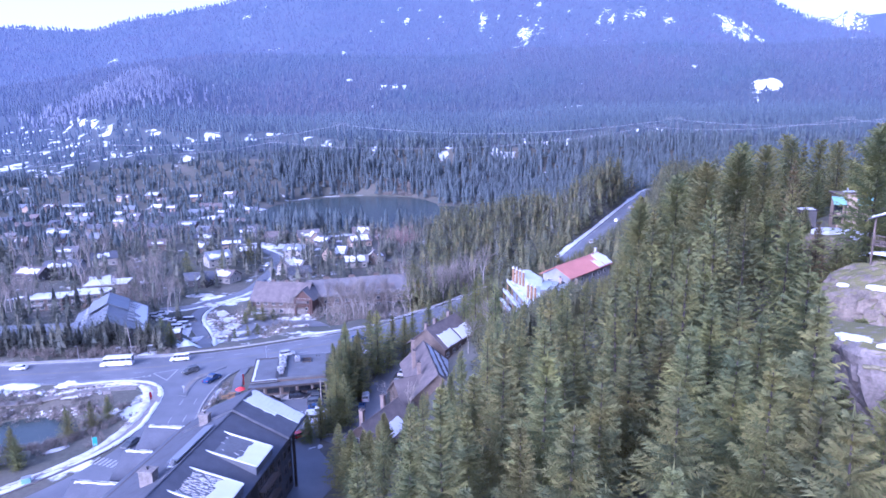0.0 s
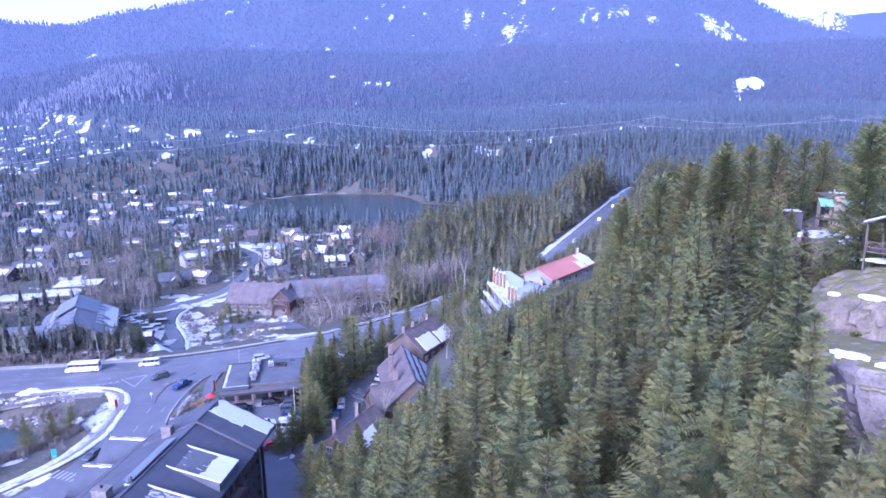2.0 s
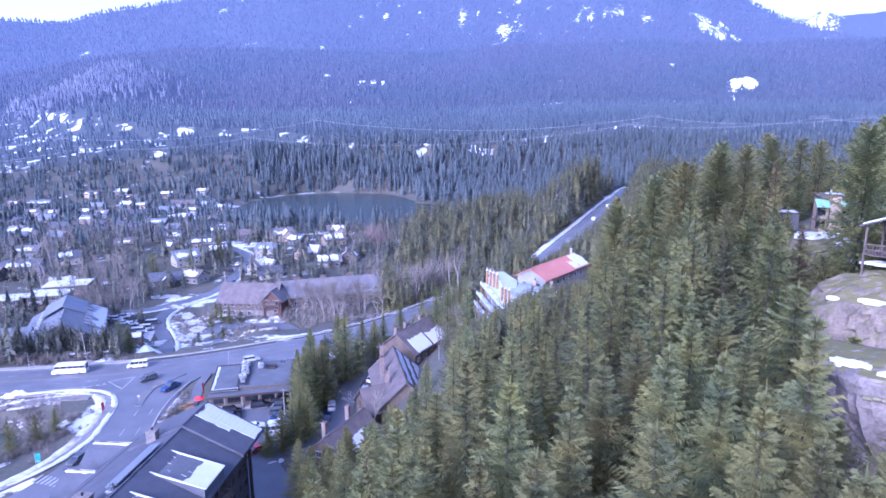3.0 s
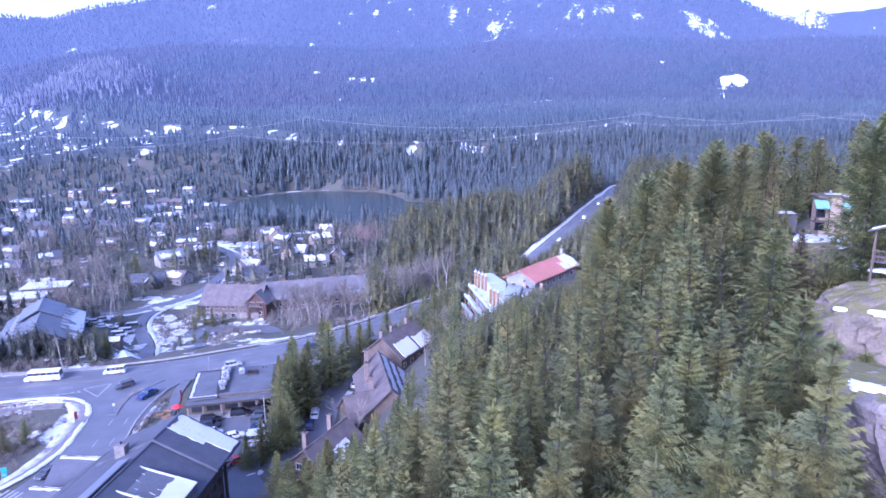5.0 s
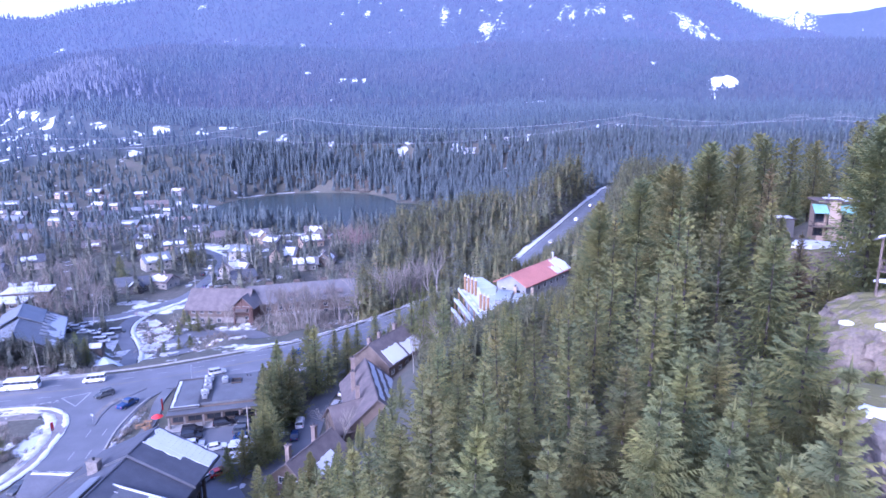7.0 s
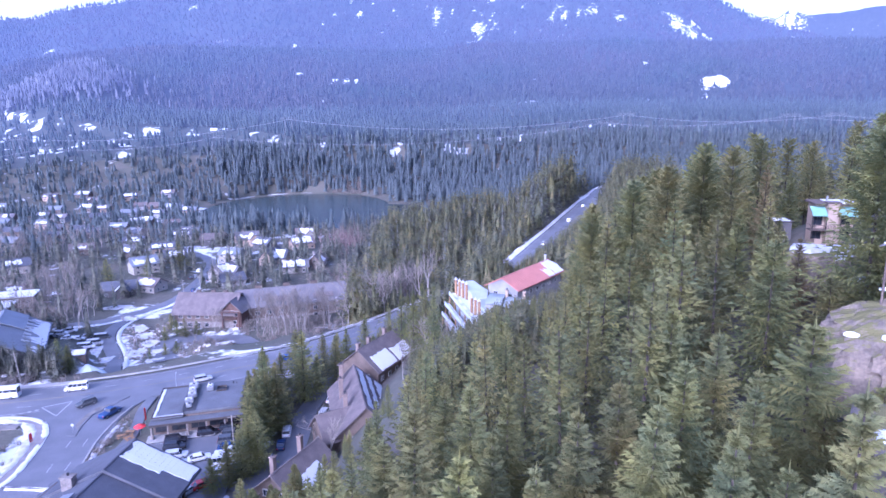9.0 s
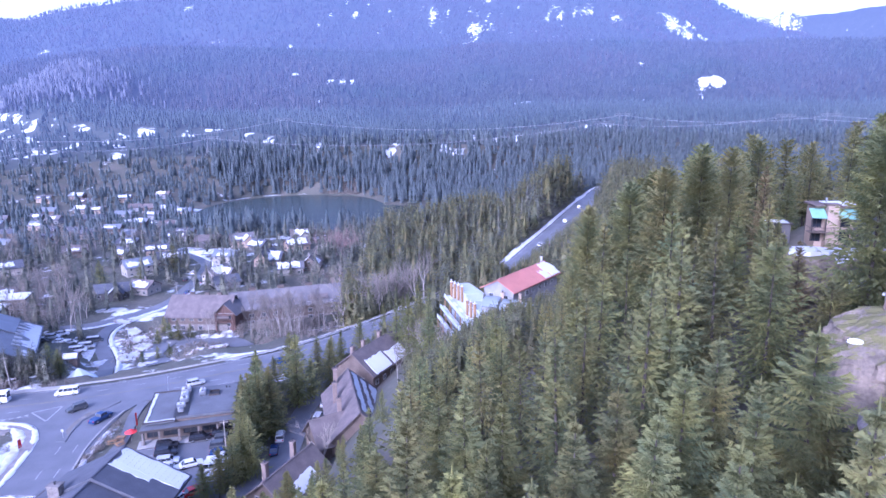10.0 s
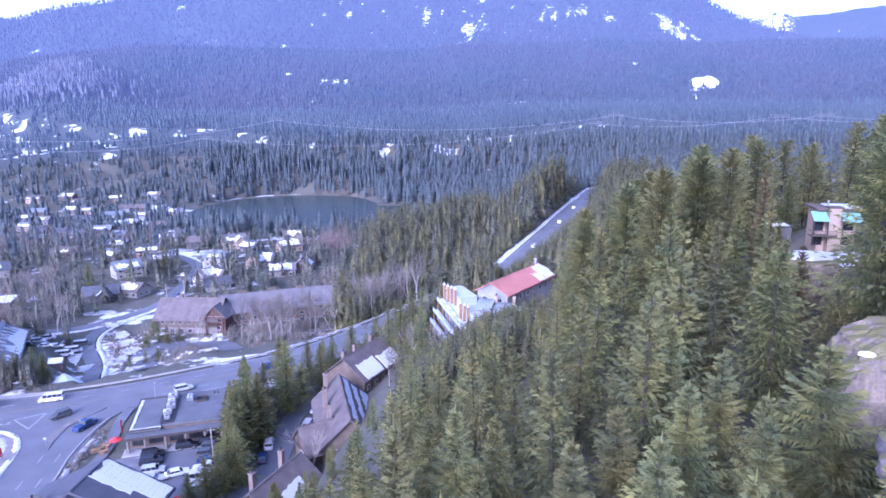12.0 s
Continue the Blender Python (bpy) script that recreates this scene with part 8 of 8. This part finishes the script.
    for cx, cy, sx, sy, n, lo, hi in ((-40, 247, 22, 6, 150, 1.5, 3.2), (-36, 232, 24, 9, 170, 1.4, 3.0), (-60, 150, 1.5, 9, 50, 0.8, 1.6), (-105, 150, 16, 6, 140, 1.0, 2.2), (-90, 136, 10, 10, 190, 1.0, 2.2), (-85, 245, 12, 20, 90, 1.0, 2.2), (-120, 186, 22, 3, 130, 1.5, 3.5),
                                      (-57, 154, 1.0, 3, 30, 0.6, 1.2), (-10, 150, 5, 14, 60, 1.0, 2.0), (-110, 128, 14, 8, 90, 1.0, 2.0), (-60, 225, 10, 8, 60, 1.0, 2.2)):
        for i in range(n):
            x, y = cx + g.normal() * sx * 0.6, cy + g.normal() * sy * 0.6
            rows.append((x, y, g.uniform(lo, hi)))
    p = np.array(rows)
    rd, _ = road_near(p[:, 0], p[:, 1])
    z = land(p[:, 0], p[:, 1])
    places = [(p[i, 0], p[i, 1], z[i] - 0.05, p[i, 2], 1.1, i * 1.7, i % 3) for i in range(len(p)) if rd[i] > 0.8 and free(p[i, 0], p[i, 1], 0.3)]
    joined("brush", brush, places, twig, "brown leafless brush along roads and banks", category="shrubs")
    lake_rows = []
    for i in range(1300):
        x, y = (g.uniform(-75, 45), g.uniform(420, 530)) if i < 800 else (g.uniform(-70, -25), g.uniform(728, 770))
        if -0.5 < lake_depth(np.array([x]), np.array([y]))[0] < -0.02:
            lake_rows.append((x, y, height(x, y), g.uniform(2.5, 6), 1.0, i * 1.3, i % 3))
    joined("brush", brush, lake_rows, twig, "brown leafless thicket on the lake's shore", category="shrubs")
    # small mixed trees before the grey building
    strip = [(g.uniform(-155, -86), g.uniform(187, 195)) for i in range(175)]
    joined("hedge_trees", shapes, [(x, y, height(x, y) - 0.2, g.uniform(6.5, 12), 1.25, i * 1.1, i % 4) for i, (x, y) in enumerate(strip) if free(x, y, 0.5)], mid_needles, "low mixed conifers along the highway", category="trees")

    def field(r0, r1, step, seed, chance):
        g = np.random.default_rng(seed)
        n = int(math.radians(88) * (r1 * r1 - r0 * r0) / 2 / step ** 2)
        r = np.sqrt(g.uniform(r0 * r0, r1 * r1, n))
        a = np.radians(g.uniform(-42, 46, n))
        x, y = np.sin(a) * r, np.cos(a) * r
        keep = chance(x, y, r, np.degrees(a), g.uniform(0, 1, n))
        return x[keep], y[keep], g

    def dress(x, y, g, tall, templates, sink=0.4, slim=1.0):
        z = land(x, y)
        t = g.uniform(tall[0], tall[1], len(x))
        return [(x[i], y[i], z[i] - sink, t[i], g.uniform(0.8, 1.25) * slim, g.uniform(0, 6.28), int(g.integers(0, templates))) for i in range(len(x))]

    def valley(x, y, r, az, u):
        rd, _ = road_near(x, y)
        d = x - np.interp(y, *SLOPE_FOOT)
        ok = (rd > 3.5) & (lake_depth(x, y) < -0.03) & (y > 183) & ~((y < 330) & (d > 1))
        houses = smooth01((150 - np.hypot(x + 95, y - 335)) / 40)
        want = 0.95 - 0.25 * houses - 0.75 * open_ground(x, y)
        want = np.where((y < 262) & (x > -75), 0.0, want)
        want = want * (1 - 0.45 * smooth01((-12 - az) / 10) * smooth01((r - 480) / 60))
        want = want * np.where((az < -21) & (r > 290) & (r < 520), 0.5, 1.0)
        want = np.where((y < 300) & (x < -75) & (x > -112), 0.05, want)
        ok &= u < want
        ok[ok] = [free(a, b, 2.0) for a, b in zip(x[ok], y[ok])]
        return ok
    x, y, g = field(185, 470, 7.2, 3, valley)
    rows = dress(x, y, g, (9, 19), 4, slim=1.25)
    joined("valley_woods", shapes, [q for q in rows if q[1] < 315], mid_needles, "dark conifers beside the lodge and the village street")
    joined("valley_woods", [both(layered(80 + k, 7, 7, False), conifer_data(40 + k, 1.0, 0.2, 9, 6, 0.35, 0.05, 1, 0.85, 0.8)) for k in range(4)], [q for q in rows if q[1] >= 315], mid_needles, "dark conifers between the houses of the valley")
    def spur(x, y, r, az, u):
        rd, _ = road_near(x, y)
        ok = (rd > 4) & (az > -6) & (az < 24) & (y > 225) & ((x - np.interp(y, *SLOPE_FOOT) < 4) | (y > 326)) & (np.hypot(x - 3, y - 250) > 13) & (x > -14 + (y - 300) * 0.08) & (lake_depth(x, y) < -0.1)
        ok[ok] = [free(a, b, 2.0) for a, b in zip(x[ok], y[ok])]
        return ok
    x, y, g = field(228, 470, 7.0, 13, spur)
    joined("spur_woods", shapes, dress(x, y, g, (14, 22), 4, slim=1.6), slope_needles, "tall conifers on the spur between lake and highway")
    small = [layered(k, 5, 6, False) for k in range(4)]
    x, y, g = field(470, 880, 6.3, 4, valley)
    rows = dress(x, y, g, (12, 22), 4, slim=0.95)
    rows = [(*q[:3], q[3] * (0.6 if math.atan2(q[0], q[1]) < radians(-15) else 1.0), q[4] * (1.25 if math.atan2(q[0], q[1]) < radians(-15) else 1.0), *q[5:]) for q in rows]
    # the lake woods' haze is only this tint of their needles
    joined("lake_woods", small, rows, far_hazed_needles, "dense conifer woods round the lake", smooth=True)

    def hills(x, y, r, az, u):
        town = (az < -13) & (r < 1500 - 36 * (az + 34.8))
        below = np.interp(az, *CUT) - r
        thin = (below > -20) & (below < 110) & (az > -21) & (az < 26)
        return u < np.where(town, 0.5, np.where(thin, 0.4, 1.0)) - 0.95 * open_ground(x, y)
    # these far woods carry their haze as emission in the needle materials
    tiny = [layered(10 + k, 3, 5, False) for k in range(4)]
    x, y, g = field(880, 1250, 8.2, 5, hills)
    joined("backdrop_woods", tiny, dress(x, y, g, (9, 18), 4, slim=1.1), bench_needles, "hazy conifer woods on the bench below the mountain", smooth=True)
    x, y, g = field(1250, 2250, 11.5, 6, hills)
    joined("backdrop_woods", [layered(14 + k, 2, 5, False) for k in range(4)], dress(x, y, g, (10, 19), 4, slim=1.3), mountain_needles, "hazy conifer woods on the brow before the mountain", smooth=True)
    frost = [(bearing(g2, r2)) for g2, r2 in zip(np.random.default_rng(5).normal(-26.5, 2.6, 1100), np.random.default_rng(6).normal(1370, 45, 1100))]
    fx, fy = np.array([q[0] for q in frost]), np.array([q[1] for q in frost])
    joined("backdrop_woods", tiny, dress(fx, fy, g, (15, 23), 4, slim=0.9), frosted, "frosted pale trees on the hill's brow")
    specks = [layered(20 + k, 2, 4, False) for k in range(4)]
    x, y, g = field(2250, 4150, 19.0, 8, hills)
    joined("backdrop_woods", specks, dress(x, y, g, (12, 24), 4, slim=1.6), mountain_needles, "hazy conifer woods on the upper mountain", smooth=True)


plant()
